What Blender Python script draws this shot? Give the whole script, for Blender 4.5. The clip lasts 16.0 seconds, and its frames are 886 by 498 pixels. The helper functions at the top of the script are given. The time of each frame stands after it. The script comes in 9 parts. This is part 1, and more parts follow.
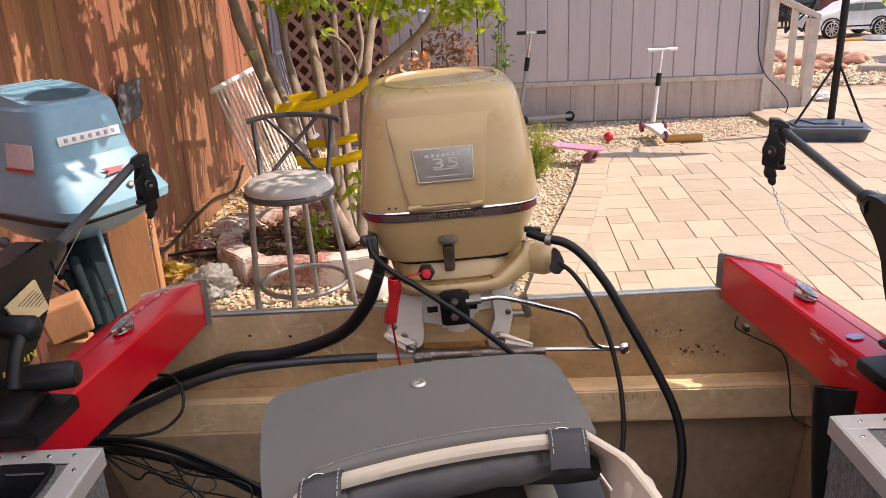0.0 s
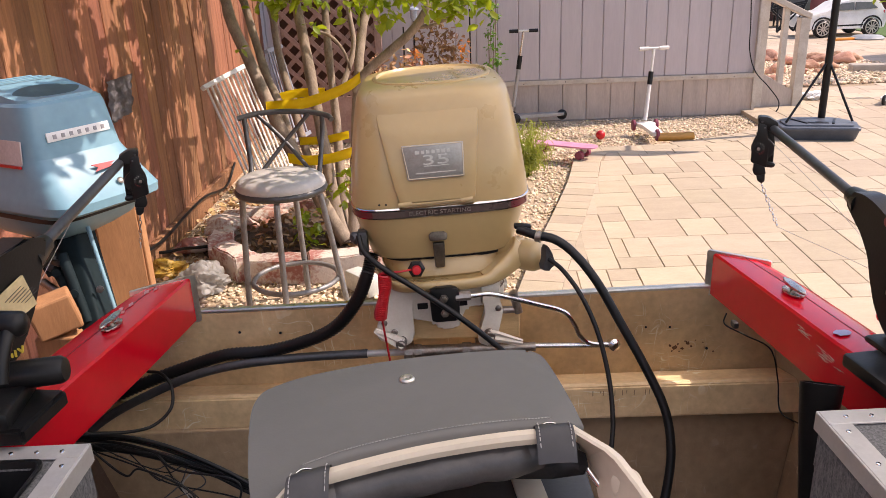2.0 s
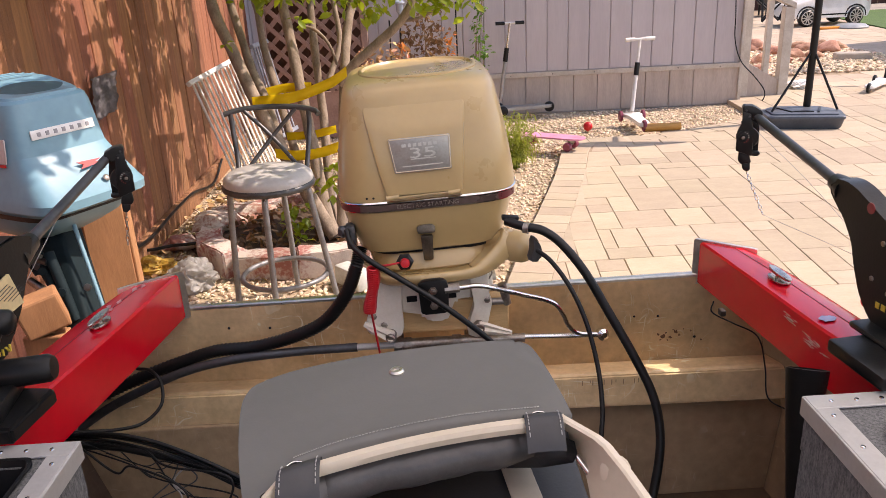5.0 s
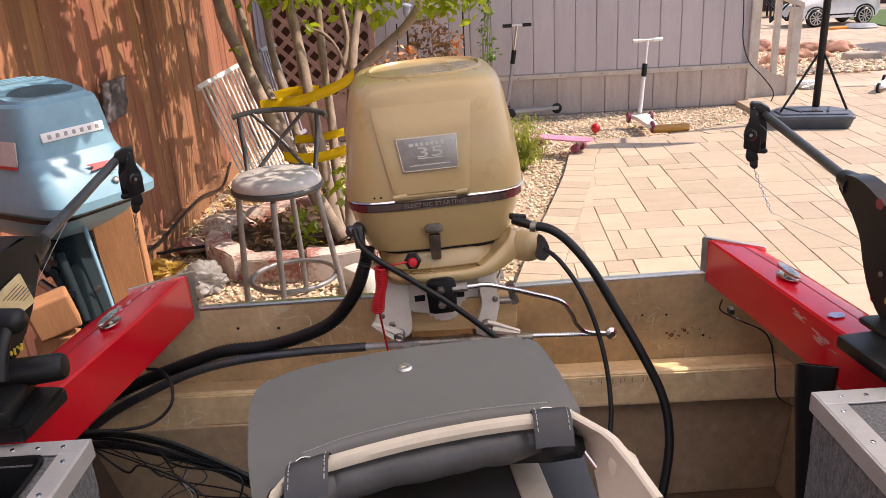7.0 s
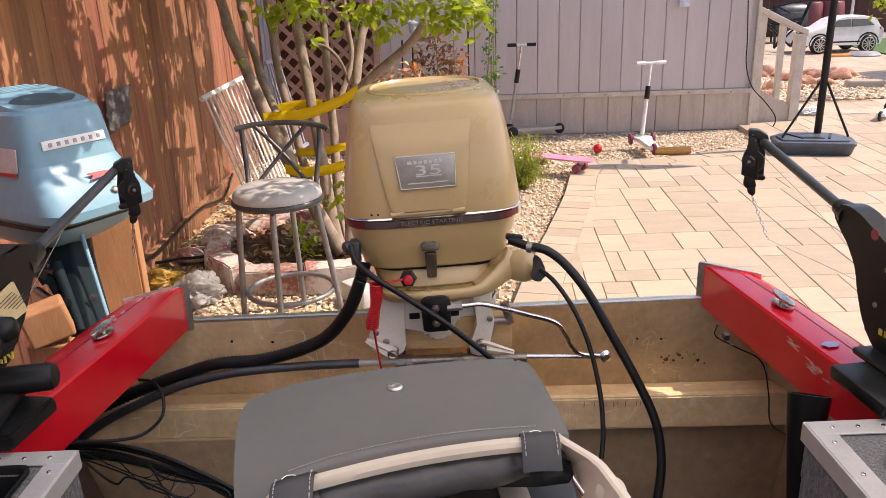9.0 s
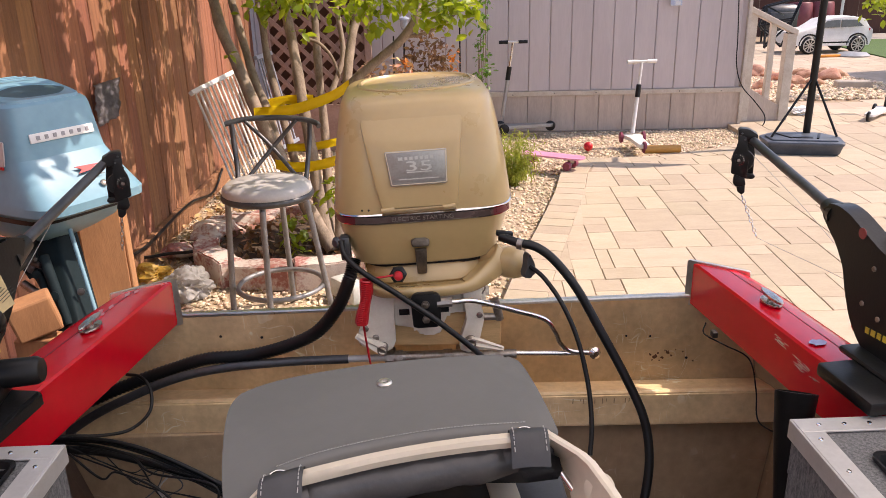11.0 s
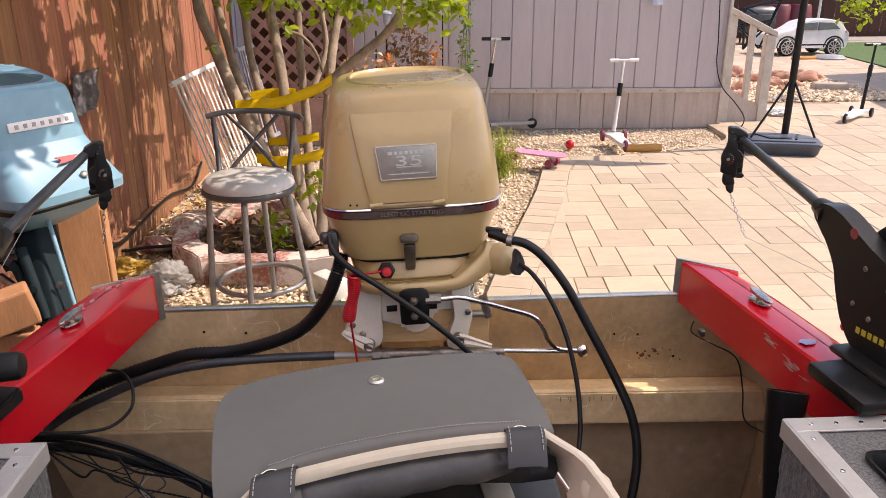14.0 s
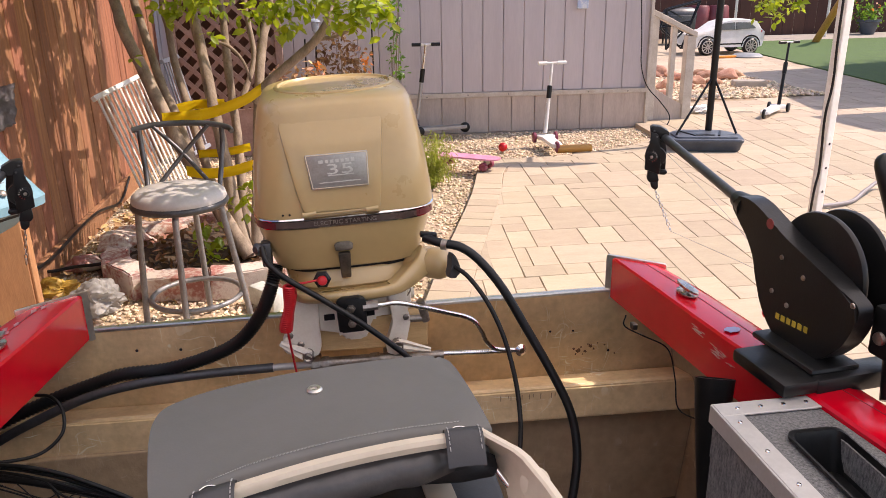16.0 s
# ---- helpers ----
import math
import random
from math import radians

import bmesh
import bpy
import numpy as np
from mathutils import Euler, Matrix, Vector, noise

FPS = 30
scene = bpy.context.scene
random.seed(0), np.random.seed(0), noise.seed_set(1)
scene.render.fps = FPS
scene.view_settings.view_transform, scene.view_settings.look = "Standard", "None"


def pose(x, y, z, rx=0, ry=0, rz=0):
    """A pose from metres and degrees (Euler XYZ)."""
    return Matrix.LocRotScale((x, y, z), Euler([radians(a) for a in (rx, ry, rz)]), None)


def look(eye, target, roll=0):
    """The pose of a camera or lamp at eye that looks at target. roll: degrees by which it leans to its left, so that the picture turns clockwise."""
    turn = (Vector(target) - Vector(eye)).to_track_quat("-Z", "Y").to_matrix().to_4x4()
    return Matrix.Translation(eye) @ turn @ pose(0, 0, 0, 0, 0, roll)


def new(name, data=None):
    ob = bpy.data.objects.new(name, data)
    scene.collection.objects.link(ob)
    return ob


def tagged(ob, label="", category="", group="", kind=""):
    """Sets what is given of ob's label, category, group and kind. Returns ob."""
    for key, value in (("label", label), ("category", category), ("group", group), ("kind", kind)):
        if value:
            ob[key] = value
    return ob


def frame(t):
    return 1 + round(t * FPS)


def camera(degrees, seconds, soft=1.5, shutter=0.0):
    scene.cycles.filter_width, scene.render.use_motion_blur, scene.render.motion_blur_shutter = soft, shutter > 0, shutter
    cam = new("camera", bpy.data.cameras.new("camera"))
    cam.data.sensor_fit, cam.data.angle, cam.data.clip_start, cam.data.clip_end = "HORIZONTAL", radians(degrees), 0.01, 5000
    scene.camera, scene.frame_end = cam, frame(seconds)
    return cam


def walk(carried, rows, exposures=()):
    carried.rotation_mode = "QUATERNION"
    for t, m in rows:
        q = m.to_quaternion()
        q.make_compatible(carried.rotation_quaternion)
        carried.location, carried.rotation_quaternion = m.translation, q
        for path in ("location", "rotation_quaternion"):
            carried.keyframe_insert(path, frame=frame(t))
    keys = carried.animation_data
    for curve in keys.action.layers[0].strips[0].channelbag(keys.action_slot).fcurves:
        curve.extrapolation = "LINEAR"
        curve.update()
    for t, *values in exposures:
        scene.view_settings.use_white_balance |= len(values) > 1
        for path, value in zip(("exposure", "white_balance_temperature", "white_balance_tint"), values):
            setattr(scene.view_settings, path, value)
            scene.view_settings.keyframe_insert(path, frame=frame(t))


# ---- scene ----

cam = camera(60.1, 16.0, 0.6)
ROWS = [
    (0, look((0.0000, -0.0000, 1.4400), (0.0000, 1.8794, 0.7560), -2.60)),
    (0.5, look((0.0015, -0.0000, 1.4381), (0.0063, 1.8803, 0.7568), -2.43)),
    (1, look((0.0049, -0.0016, 1.4371), (0.0139, 1.8786, 0.7553), -2.37)),
    (1.5, look((0.0030, -0.0006, 1.4351), (0.0166, 1.8784, 0.7501), -2.34)),
    (2, look((0.0051, -0.0022, 1.4368), (0.0238, 1.8753, 0.7479), -2.34)),
    (2.5, look((0.0063, -0.0022, 1.4363), (0.0308, 1.8739, 0.7439), -2.34)),
    (3, look((0.0082, -0.0030, 1.4337), (0.0376, 1.8724, 0.7396), -2.34)),
    (3.5, look((0.0071, -0.0041, 1.4344), (0.0428, 1.8707, 0.7388), -2.39)),
    (4, look((0.0094, -0.0049, 1.4349), (0.0506, 1.8687, 0.7362), -2.53)),
    (6.5, look((0.0053, -0.0097, 1.4362), (0.0385, 1.8595, 0.7254), -3.51)),
    (7, look((0.0088, -0.0117, 1.4287), (0.0320, 1.8631, 0.7326), -3.41)),
    (7.5, look((0.0020, -0.0066, 1.4253), (0.0188, 1.8750, 0.7474), -3.04)),
    (8, look((0.0133, -0.0081, 1.4317), (0.0260, 1.8793, 0.7702), -2.51)),
    (10.5, look((0.0194, -0.0106, 1.4337), (0.0617, 1.8781, 0.7774), -1.28)),
    (11, look((0.0177, -0.0098, 1.4319), (0.0671, 1.8754, 0.7659), -1.27)),
    (11.5, look((0.0163, -0.0073, 1.4252), (0.0708, 1.8744, 0.7496), -1.22)),
    (12, look((0.0169, -0.0056, 1.4224), (0.0784, 1.8736, 0.7404), -1.01)),
    (12.5, look((0.0058, -0.0017, 1.4259), (0.0782, 1.8767, 0.7430), -0.68)),
    (13, look((-0.0044, 0.0090, 1.4253), (0.0805, 1.8879, 0.7452), -0.40)),
    (13.5, look((-0.0018, 0.0076, 1.4271), (0.0948, 1.8869, 0.7498), -0.23)),
    (14, look((-0.0027, 0.0055, 1.4263), (0.1026, 1.8851, 0.7511), -0.16)),
    (14.5, look((-0.0003, 0.0040, 1.4283), (0.1120, 1.8832, 0.7529), -0.16)),
    (15, look((0.0007, 0.0023, 1.4270), (0.1350, 1.8803, 0.7523), -0.26)),
    (15.5, look((-0.0021, 0.0005, 1.4281), (0.1702, 1.8767, 0.7572), -0.42)),
    (16, look((0.0056, -0.0044, 1.4284), (0.2683, 1.8641, 0.7653), -0.96)),
]
walk(cam, ROWS, [(0.0, 1.05, 7150, 23), (16.0, 1.05, 7150, 23)])

# ---- daylight ----
CANOPY_TURN, CANOPY_THROUGH = 18.0, (0.97, 0.95, 0.91)
SUN_EL, SUN_AZ = 50.0, 7.0  # degrees above the ground; from +X towards +Y
world = bpy.data.worlds.new("sky")
world.use_nodes = True
scene.world = world
wn = world.node_tree
sky = wn.nodes.new("ShaderNodeTexSky")
sky.sky_type = "NISHITA"
sky.sun_disc = False
sky.sun_elevation = radians(SUN_EL)
sky.sun_rotation = radians(90 - SUN_AZ)
wn.links.new(sky.outputs["Color"], wn.nodes["Background"].inputs["Color"])
wn.nodes["Background"].inputs["Strength"].default_value = 0.125
sun_data = bpy.data.lights.new("sun", "SUN")
sun_data.energy = 2.75
sun_data.angle = radians(0.40)
sun_data.color = (1.0, 0.93, 0.82)
sun = new("sun", sun_data)
_sd = Vector((math.cos(radians(SUN_EL)) * math.cos(radians(SUN_AZ)), math.cos(radians(SUN_EL)) * math.sin(radians(SUN_AZ)), math.sin(radians(SUN_EL))))
sun.matrix_world = look(_sd * 40, (0, 0, 0))

# ---- materials ----
def material(name, base, rough=0.6, metal=0.0, dark=None, scale=8.0, bump=0.0, bump_scale=60.0, spread=0.5, per=0.0, coat=0.0,
             stretch=(1, 1, 1), spec=0.5, fine=None, island=False, trans=0.0, rough_var=0.08):
    """A surface with a coarse stain, a fine grain, a relief, and a shade of its own for each piece (per)."""
    m = bpy.data.materials.new(name)
    m.use_nodes = True
    t = m.node_tree
    n, l = t.nodes, t.links
    b = n["Principled BSDF"]
    tc = n.new("ShaderNodeTexCoord")
    mp = n.new("ShaderNodeMapping")
    mp.inputs["Scale"].default_value = stretch
    l.new(tc.outputs["Object"], mp.inputs["Vector"])
    vec = mp.outputs["Vector"]
    if per > 0 and not island:
        oi = n.new("ShaderNodeObjectInfo")
        ad = n.new("ShaderNodeVectorMath")
        ad.operation = "MULTIPLY_ADD"
        l.new(oi.outputs["Random"], ad.inputs[0])
        ad.inputs[1].default_value = (37.0, 91.0, 53.0)
        l.new(vec, ad.inputs[2])
        vec = ad.outputs[0]
    n1 = n.new("ShaderNodeTexNoise")
    n1.inputs["Scale"].default_value = scale
    n1.inputs["Detail"].default_value = 6
    n1.inputs["Roughness"].default_value = 0.62
    l.new(vec, n1.inputs["Vector"])
    n2 = n.new("ShaderNodeTexNoise")
    n2.inputs["Scale"].default_value = fine or scale * 9
    n2.inputs["Detail"].default_value = 4
    l.new(vec, n2.inputs["Vector"])
    mixf = n.new("ShaderNodeMath")
    mixf.operation = "MULTIPLY_ADD"
    l.new(n2.outputs["Fac"], mixf.inputs[0])
    mixf.inputs[1].default_value = 0.45
    l.new(n1.outputs["Fac"], mixf.inputs[2])
    ramp = n.new("ShaderNodeValToRGB")
    d = dark or tuple(c * 0.72 for c in base)
    ramp.color_ramp.elements[0].position = 0.725 - spread * 0.35
    ramp.color_ramp.elements[1].position = 0.725 + spread * 0.35
    ramp.color_ramp.elements[0].color = (*d, 1)
    ramp.color_ramp.elements[1].color = (*base, 1)
    l.new(mixf.outputs[0], ramp.inputs["Fac"])
    col = ramp.outputs["Color"]
    if per > 0:
        src = n.new("ShaderNodeNewGeometry").outputs["Random Per Island"] if island else oi.outputs["Random"]
        mr = n.new("ShaderNodeMapRange")
        l.new(src, mr.inputs["Value"])
        mr.inputs["To Min"].default_value, mr.inputs["To Max"].default_value = 1 - per, 1 + per
        hs = n.new("ShaderNodeHueSaturation")
        l.new(mr.outputs["Result"], hs.inputs["Value"])
        mh = n.new("ShaderNodeMapRange")
        ml = n.new("ShaderNodeMath")
        ml.operation = "MULTIPLY"
        l.new(src, ml.inputs[0])
        ml.inputs[1].default_value = 7.31
        fr = n.new("ShaderNodeMath")
        fr.operation = "FRACT"
        l.new(ml.outputs[0], fr.inputs[0])
        l.new(fr.outputs[0], mh.inputs["Value"])
        mh.inputs["To Min"].default_value, mh.inputs["To Max"].default_value = 0.5 - per * 0.06, 0.5 + per * 0.06
        l.new(mh.outputs["Result"], hs.inputs["Hue"])
        l.new(col, hs.inputs["Color"])
        col = hs.outputs["Color"]
    l.new(col, b.inputs["Base Color"])
    rr = n.new("ShaderNodeMapRange")
    l.new(n1.outputs["Fac"], rr.inputs["Value"])
    rr.inputs["From Min"].default_value, rr.inputs["From Max"].default_value = 0.3, 0.7
    rr.inputs["To Min"].default_value, rr.inputs["To Max"].default_value = max(0.02, rough - rough_var), min(1, rough + rough_var)
    l.new(rr.outputs["Result"], b.inputs["Roughness"])
    b.inputs["Metallic"].default_value = metal
    b.inputs["Specular IOR Level"].default_value = spec
    b.inputs["Coat Weight"].default_value = coat
    b.inputs["Coat Roughness"].default_value = 0.06
    if trans:
        b.inputs["Transmission Weight"].default_value = trans
    if bump:
        n3 = n.new("ShaderNodeTexNoise")
        n3.inputs["Scale"].default_value = bump_scale
        n3.inputs["Detail"].default_value = 5
        l.new(vec, n3.inputs["Vector"])
        bp = n.new("ShaderNodeBump")
        bp.inputs["Strength"].default_value = min(1.0, bump)
        bp.inputs["Distance"].default_value = 0.35 / bump_scale
        l.new(n3.outputs["Fac"], bp.inputs["Height"])
        l.new(bp.outputs["Normal"], b.inputs["Normal"])
    return m


def scratched(m, light, amount=0.5):
    """Fine pale scratches over a surface, in two directions."""
    t = m.node_tree
    n, l = t.nodes, t.links
    b = n["Principled BSDF"]
    src = b.inputs["Base Color"].links[0].from_socket
    tc = n.new("ShaderNodeTexCoord")
    acc = None
    for rot, st, sc in (((0.3, 0.9, 0.5), (1, 1, 22), 16), ((0.9, -0.6, 0.2), (20, 1, 1), 13), ((0.1, 0.25, -0.4), (1, 26, 1), 11)):
        mp = n.new("ShaderNodeMapping")
        mp.inputs["Rotation"].default_value = rot
        mp.inputs["Scale"].default_value = st
        bend = n.new("ShaderNodeTexNoise")
        bend.inputs["Scale"].default_value = 9
        l.new(tc.outputs["Object"], bend.inputs["Vector"])
        warp = n.new("ShaderNodeVectorMath")
        warp.operation = "MULTIPLY_ADD"
        l.new(bend.outputs["Color"], warp.inputs[0])
        warp.inputs[1].default_value = (0.06, 0.06, 0.06)
        l.new(tc.outputs["Object"], warp.inputs[2])
        l.new(warp.outputs[0], mp.inputs["Vector"])
        ns = n.new("ShaderNodeTexNoise")
        ns.inputs["Scale"].default_value = sc
        ns.inputs["Detail"].default_value = 2
        l.new(mp.outputs["Vector"], ns.inputs["Vector"])
        mr = n.new("ShaderNodeMapRange")
        mr.inputs["From Min"].default_value, mr.inputs["From Max"].default_value = 0.655, 0.72
        l.new(ns.outputs["Fac"], mr.inputs["Value"])
        if acc is None:
            acc = mr.outputs["Result"]
        else:
            mx = n.new("ShaderNodeMath")
            mx.operation = "MAXIMUM"
            l.new(acc, mx.inputs[0])
            l.new(mr.outputs["Result"], mx.inputs[1])
            acc = mx.outputs[0]
    patch = n.new("ShaderNodeTexNoise")
    patch.inputs["Scale"].default_value = 7
    patch.inputs["Detail"].default_value = 3
    l.new(tc.outputs["Object"], patch.inputs["Vector"])
    pr = n.new("ShaderNodeMapRange")
    pr.inputs["From Min"].default_value, pr.inputs["From Max"].default_value = 0.48, 0.66
    pr.inputs["To Min"].default_value, pr.inputs["To Max"].default_value = 0.0, amount
    l.new(patch.outputs["Fac"], pr.inputs["Value"])
    k = n.new("ShaderNodeMath")
    k.operation = "MULTIPLY"
    l.new(acc, k.inputs[0])
    l.new(pr.outputs["Result"], k.inputs[1])
    mix = n.new("ShaderNodeMix")
    mix.data_type = "RGBA"
    l.new(k.outputs[0], mix.inputs["Factor"])
    l.new(src, mix.inputs["A"])
    mix.inputs["B"].default_value = (*light, 1)
    l.new(mix.outputs["Result"], b.inputs["Base Color"])


def leafy(name, base, dark, through_col, per=0.35, thin=0.45):
    """Leaves that let some light through."""
    m = material(name, base, rough=0.42, dark=dark, scale=14, per=per, island=True, spec=0.45)
    t = m.node_tree
    out = t.nodes["Material Output"]
    tr = t.nodes.new("ShaderNodeBsdfTranslucent")
    tr.inputs["Color"].default_value = (*through_col, 1)
    mx = t.nodes.new("ShaderNodeMixShader")
    mx.inputs["Fac"].default_value = thin
    t.links.new(t.nodes["Principled BSDF"].outputs[0], mx.inputs[1])
    t.links.new(tr.outputs[0], mx.inputs[2])
    t.links.new(mx.outputs[0], out.inputs["Surface"])
    return m


MAT = {}
def mat(key, **kw):
    if key not in MAT:
        MAT[key] = material(key, **kw)
    return MAT[key]


PAVER = mat("paver", base=(0.51, 0.418, 0.305), dark=(0.41, 0.325, 0.23), rough=0.85, scale=5, per=0.11, bump=0.35, bump_scale=140, spread=0.8, stretch=(1, 2.5, 1))
SAND = mat("joint_sand", base=(0.40, 0.30, 0.205), rough=0.95, scale=30, bump=0.5, bump_scale=300)
SOIL = mat("soil", base=(0.10, 0.065, 0.04), dark=(0.045, 0.03, 0.02), rough=0.95, scale=14, bump=0.9, bump_scale=60)
GRAVELBED = mat("gravel_bed", base=(0.54, 0.43, 0.30), dark=(0.28, 0.20, 0.13), rough=0.95, scale=40, bump=0.9, bump_scale=70)
PEBBLE = mat("pebble", base=(0.78, 0.66, 0.49), dark=(0.56, 0.42, 0.28), rough=0.75, scale=20, per=0.38, island=True)
FENCE = mat("redwood_board", base=(0.42, 0.182, 0.096), dark=(0.17, 0.071, 0.039), rough=0.8, scale=4, per=0.22, bump=0.4, bump_scale=40, stretch=(9, 9, 0.6), spread=0.8)
LATTICE = mat("stained_lattice", base=(0.36, 0.25, 0.215), dark=(0.26, 0.17, 0.145), rough=0.8, scale=6, per=0.15, bump=0.3, bump_scale=60)
SIDING = mat("lavender_grey_siding", base=(0.57, 0.505, 0.505), dark=(0.505, 0.445, 0.45), rough=0.72, scale=3, per=0.035, bump=0.15, bump_scale=90, stretch=(3, 3, 0.4))
SKIRT = mat("taupe_skirting", base=(0.56, 0.47, 0.41), dark=(0.44, 0.36, 0.31), rough=0.75, scale=5, per=0.05, bump=0.2, bump_scale=80, stretch=(3, 3, 0.5))
TRIMPAINT = mat("cream_trim_paint", base=(0.60, 0.54, 0.47), dark=(0.47, 0.40, 0.33), rough=0.65, scale=9, bump=0.15, bump_scale=90)
BARK = mat("citrus_bark", base=(0.36, 0.28, 0.215), dark=(0.19, 0.14, 0.10), rough=0.9, scale=22, bump=0.6, bump_scale=90, stretch=(1, 1, 0.35))
LEAF = leafy("citrus_leaf", (0.19, 0.27, 0.025), (0.07, 0.13, 0.012), (0.56, 0.66, 0.03))
GRASSLEAF = leafy("fern_leaf", (0.26, 0.29, 0.05), (0.13, 0.16, 0.03), (0.52, 0.58, 0.08))
VINELEAF = leafy("vine_leaf", (0.09, 0.19, 0.03), (0.04, 0.10, 0.015), (0.22, 0.42, 0.04))
DRYLEAF = leafy("dry_leaf", (0.21, 0.12, 0.065), (0.10, 0.055, 0.03), (0.28, 0.15, 0.06))
ORANGELEAF = leafy("orange_flower", (0.62, 0.20, 0.03), (0.42, 0.10, 0.02), (0.8, 0.3, 0.05))
TURF = mat("artificial_turf", base=(0.085, 0.155, 0.04), dark=(0.05, 0.10, 0.025), rough=0.9, scale=6, bump=0.9, bump_scale=120)
REDROCK = mat("red_rock", base=(0.52, 0.31, 0.22), dark=(0.34, 0.16, 0.10), rough=0.9, scale=7, per=0.2, bump=0.7, bump_scale=25)
BRICKRED = mat("weathered_brick", base=(0.34, 0.145, 0.11), dark=(0.58, 0.51, 0.44), rough=0.9, scale=6, per=0.18, bump=0.6, bump_scale=60, spread=0.24)
ALU = mat("dull_aluminium", base=(0.90, 0.68, 0.40), dark=(0.60, 0.43, 0.235), rough=0.5, metal=0.12, scale=9, bump=0.2, bump_scale=50, spread=0.7, fine=70)
ALUBRIGHT = mat("bright_aluminium", base=(0.80, 0.75, 0.67), dark=(0.6, 0.56, 0.50), rough=0.33, metal=0.9, scale=14)
ALUMATT = mat("silver_angle", base=(0.56, 0.535, 0.50), dark=(0.49, 0.465, 0.43), rough=0.5, metal=0.35, scale=20, bump=0.06)
REDPAINT = mat("red_gloss_paint", base=(0.64, 0.003, 0.015), dark=(0.51, 0.002, 0.011), rough=0.17, scale=6, coat=0.16, spec=0.34, spread=1.0, rough_var=0.1)
BEIGE = mat("beige_enamel", base=(0.49, 0.345, 0.155), dark=(0.435, 0.305, 0.135), rough=0.32, scale=6, coat=0.55, bump=0.05, bump_scale=160, spread=0.9)
BEIGEPALE = mat("pale_enamel", base=(0.66, 0.57, 0.43), dark=(0.5, 0.41, 0.29), rough=0.45, scale=12, bump=0.1, bump_scale=120)
WHITEWORN = mat("worn_white_paint", base=(0.88, 0.82, 0.71), dark=(0.74, 0.66, 0.53), rough=0.45, scale=22, bump=0.1, bump_scale=120, spread=0.9)
TEAL = mat("teal_blue_enamel", base=(0.175, 0.34, 0.42), dark=(0.14, 0.285, 0.36), rough=0.40, scale=5, coat=0.15, bump=0.04, bump_scale=120)
# darkened teal for leg and clamps: the shade under the cowl painted in
TEALDARK = mat("shaded_teal_enamel", base=(0.014, 0.026, 0.031), dark=(0.009, 0.017, 0.02), rough=0.7, scale=8, spec=0.12)
BLACK = mat("black_plastic", base=(0.012, 0.0115, 0.0115), dark=(0.008, 0.008, 0.008), rough=0.36, spec=0.30, scale=18, bump=0.12, bump_scale=220)
BLACKRUB = mat("black_rubber", base=(0.014, 0.0135, 0.0135), rough=0.36, spec=0.3, scale=20)
GREYPLAS = mat("slate_grey_plastic", base=(0.085, 0.10, 0.125), dark=(0.06, 0.07, 0.09), rough=0.45, scale=9, bump=0.1, bump_scale=150)
DARKMETAL = mat("dark_grey_metal", base=(0.11, 0.11, 0.115), dark=(0.07, 0.07, 0.07), rough=0.4, metal=0.6, scale=12)
GREYTUBE = mat("grey_powder_coat", base=(0.29, 0.285, 0.285), dark=(0.20, 0.195, 0.19), rough=0.42, metal=0.4, scale=14, bump=0.05)
STOOLTOP = mat("grey_vinyl_cushion", base=(0.52, 0.50, 0.48), dark=(0.44, 0.42, 0.40), rough=0.5, scale=9, bump=0.12, bump_scale=130)
VINYL = mat("charcoal_vinyl", base=(0.145, 0.140, 0.126), dark=(0.128, 0.124, 0.111), rough=0.52, scale=5, bump=0.14, bump_scale=330)
VINYLDARK = mat("dark_vinyl", base=(0.048, 0.046, 0.047), rough=0.46, scale=7, bump=0.14, bump_scale=300)
DIALRED = mat("red_dial_ink", base=(0.45, 0.05, 0.04), rough=0.6, scale=40)
THREAD = mat("pale_thread", base=(0.52, 0.50, 0.47), rough=0.8, scale=40)
CREAMPLAS = mat("cream_plastic", base=(0.68, 0.585, 0.45), dark=(0.61, 0.52, 0.39), rough=0.45, scale=9, bump=0.05)
CHROME = mat("chrome", base=(0.85, 0.83, 0.80), rough=0.12, metal=1.0, scale=14)
DULLCHROME = mat("dull_chrome", base=(0.60, 0.57, 0.52), dark=(0.42, 0.39, 0.35), rough=0.27, metal=1.0, scale=40)
STEEL = mat("worn_steel", base=(0.42, 0.38, 0.34), dark=(0.25, 0.2, 0.16), rough=0.38, metal=0.9, scale=24, bump=0.1)
INLAY = mat("dark_pewter_inlay", base=(0.16, 0.115, 0.10), dark=(0.11, 0.075, 0.065), rough=0.3, metal=0.5, scale=10)
PEWTERLIGHT = mat("raised_pewter", base=(0.56, 0.54, 0.49), dark=(0.46, 0.44, 0.4), rough=0.4, metal=0.7, scale=30)
MAROON = mat("maroon_band", base=(0.17, 0.035, 0.04), rough=0.3, metal=0.3, scale=10)
PLATE = mat("pewter_plate", base=(0.42, 0.41, 0.38), dark=(0.33, 0.32, 0.29), rough=0.42, metal=0.7, scale=30)
REDPLAS = mat("red_plastic", base=(0.60, 0.012, 0.018), rough=0.35, scale=10)
PINKPLAS = mat("pink_plastic", base=(0.80, 0.33, 0.50), rough=0.4, scale=8)
MAGENTA = mat("plum_wheel", base=(0.28, 0.05, 0.09), rough=0.5, scale=12)
YELLOWTAPE = leafy("yellow_ribbon", (0.86, 0.64, 0.02), (0.78, 0.56, 0.015), (0.95, 0.78, 0.03), 0.04)
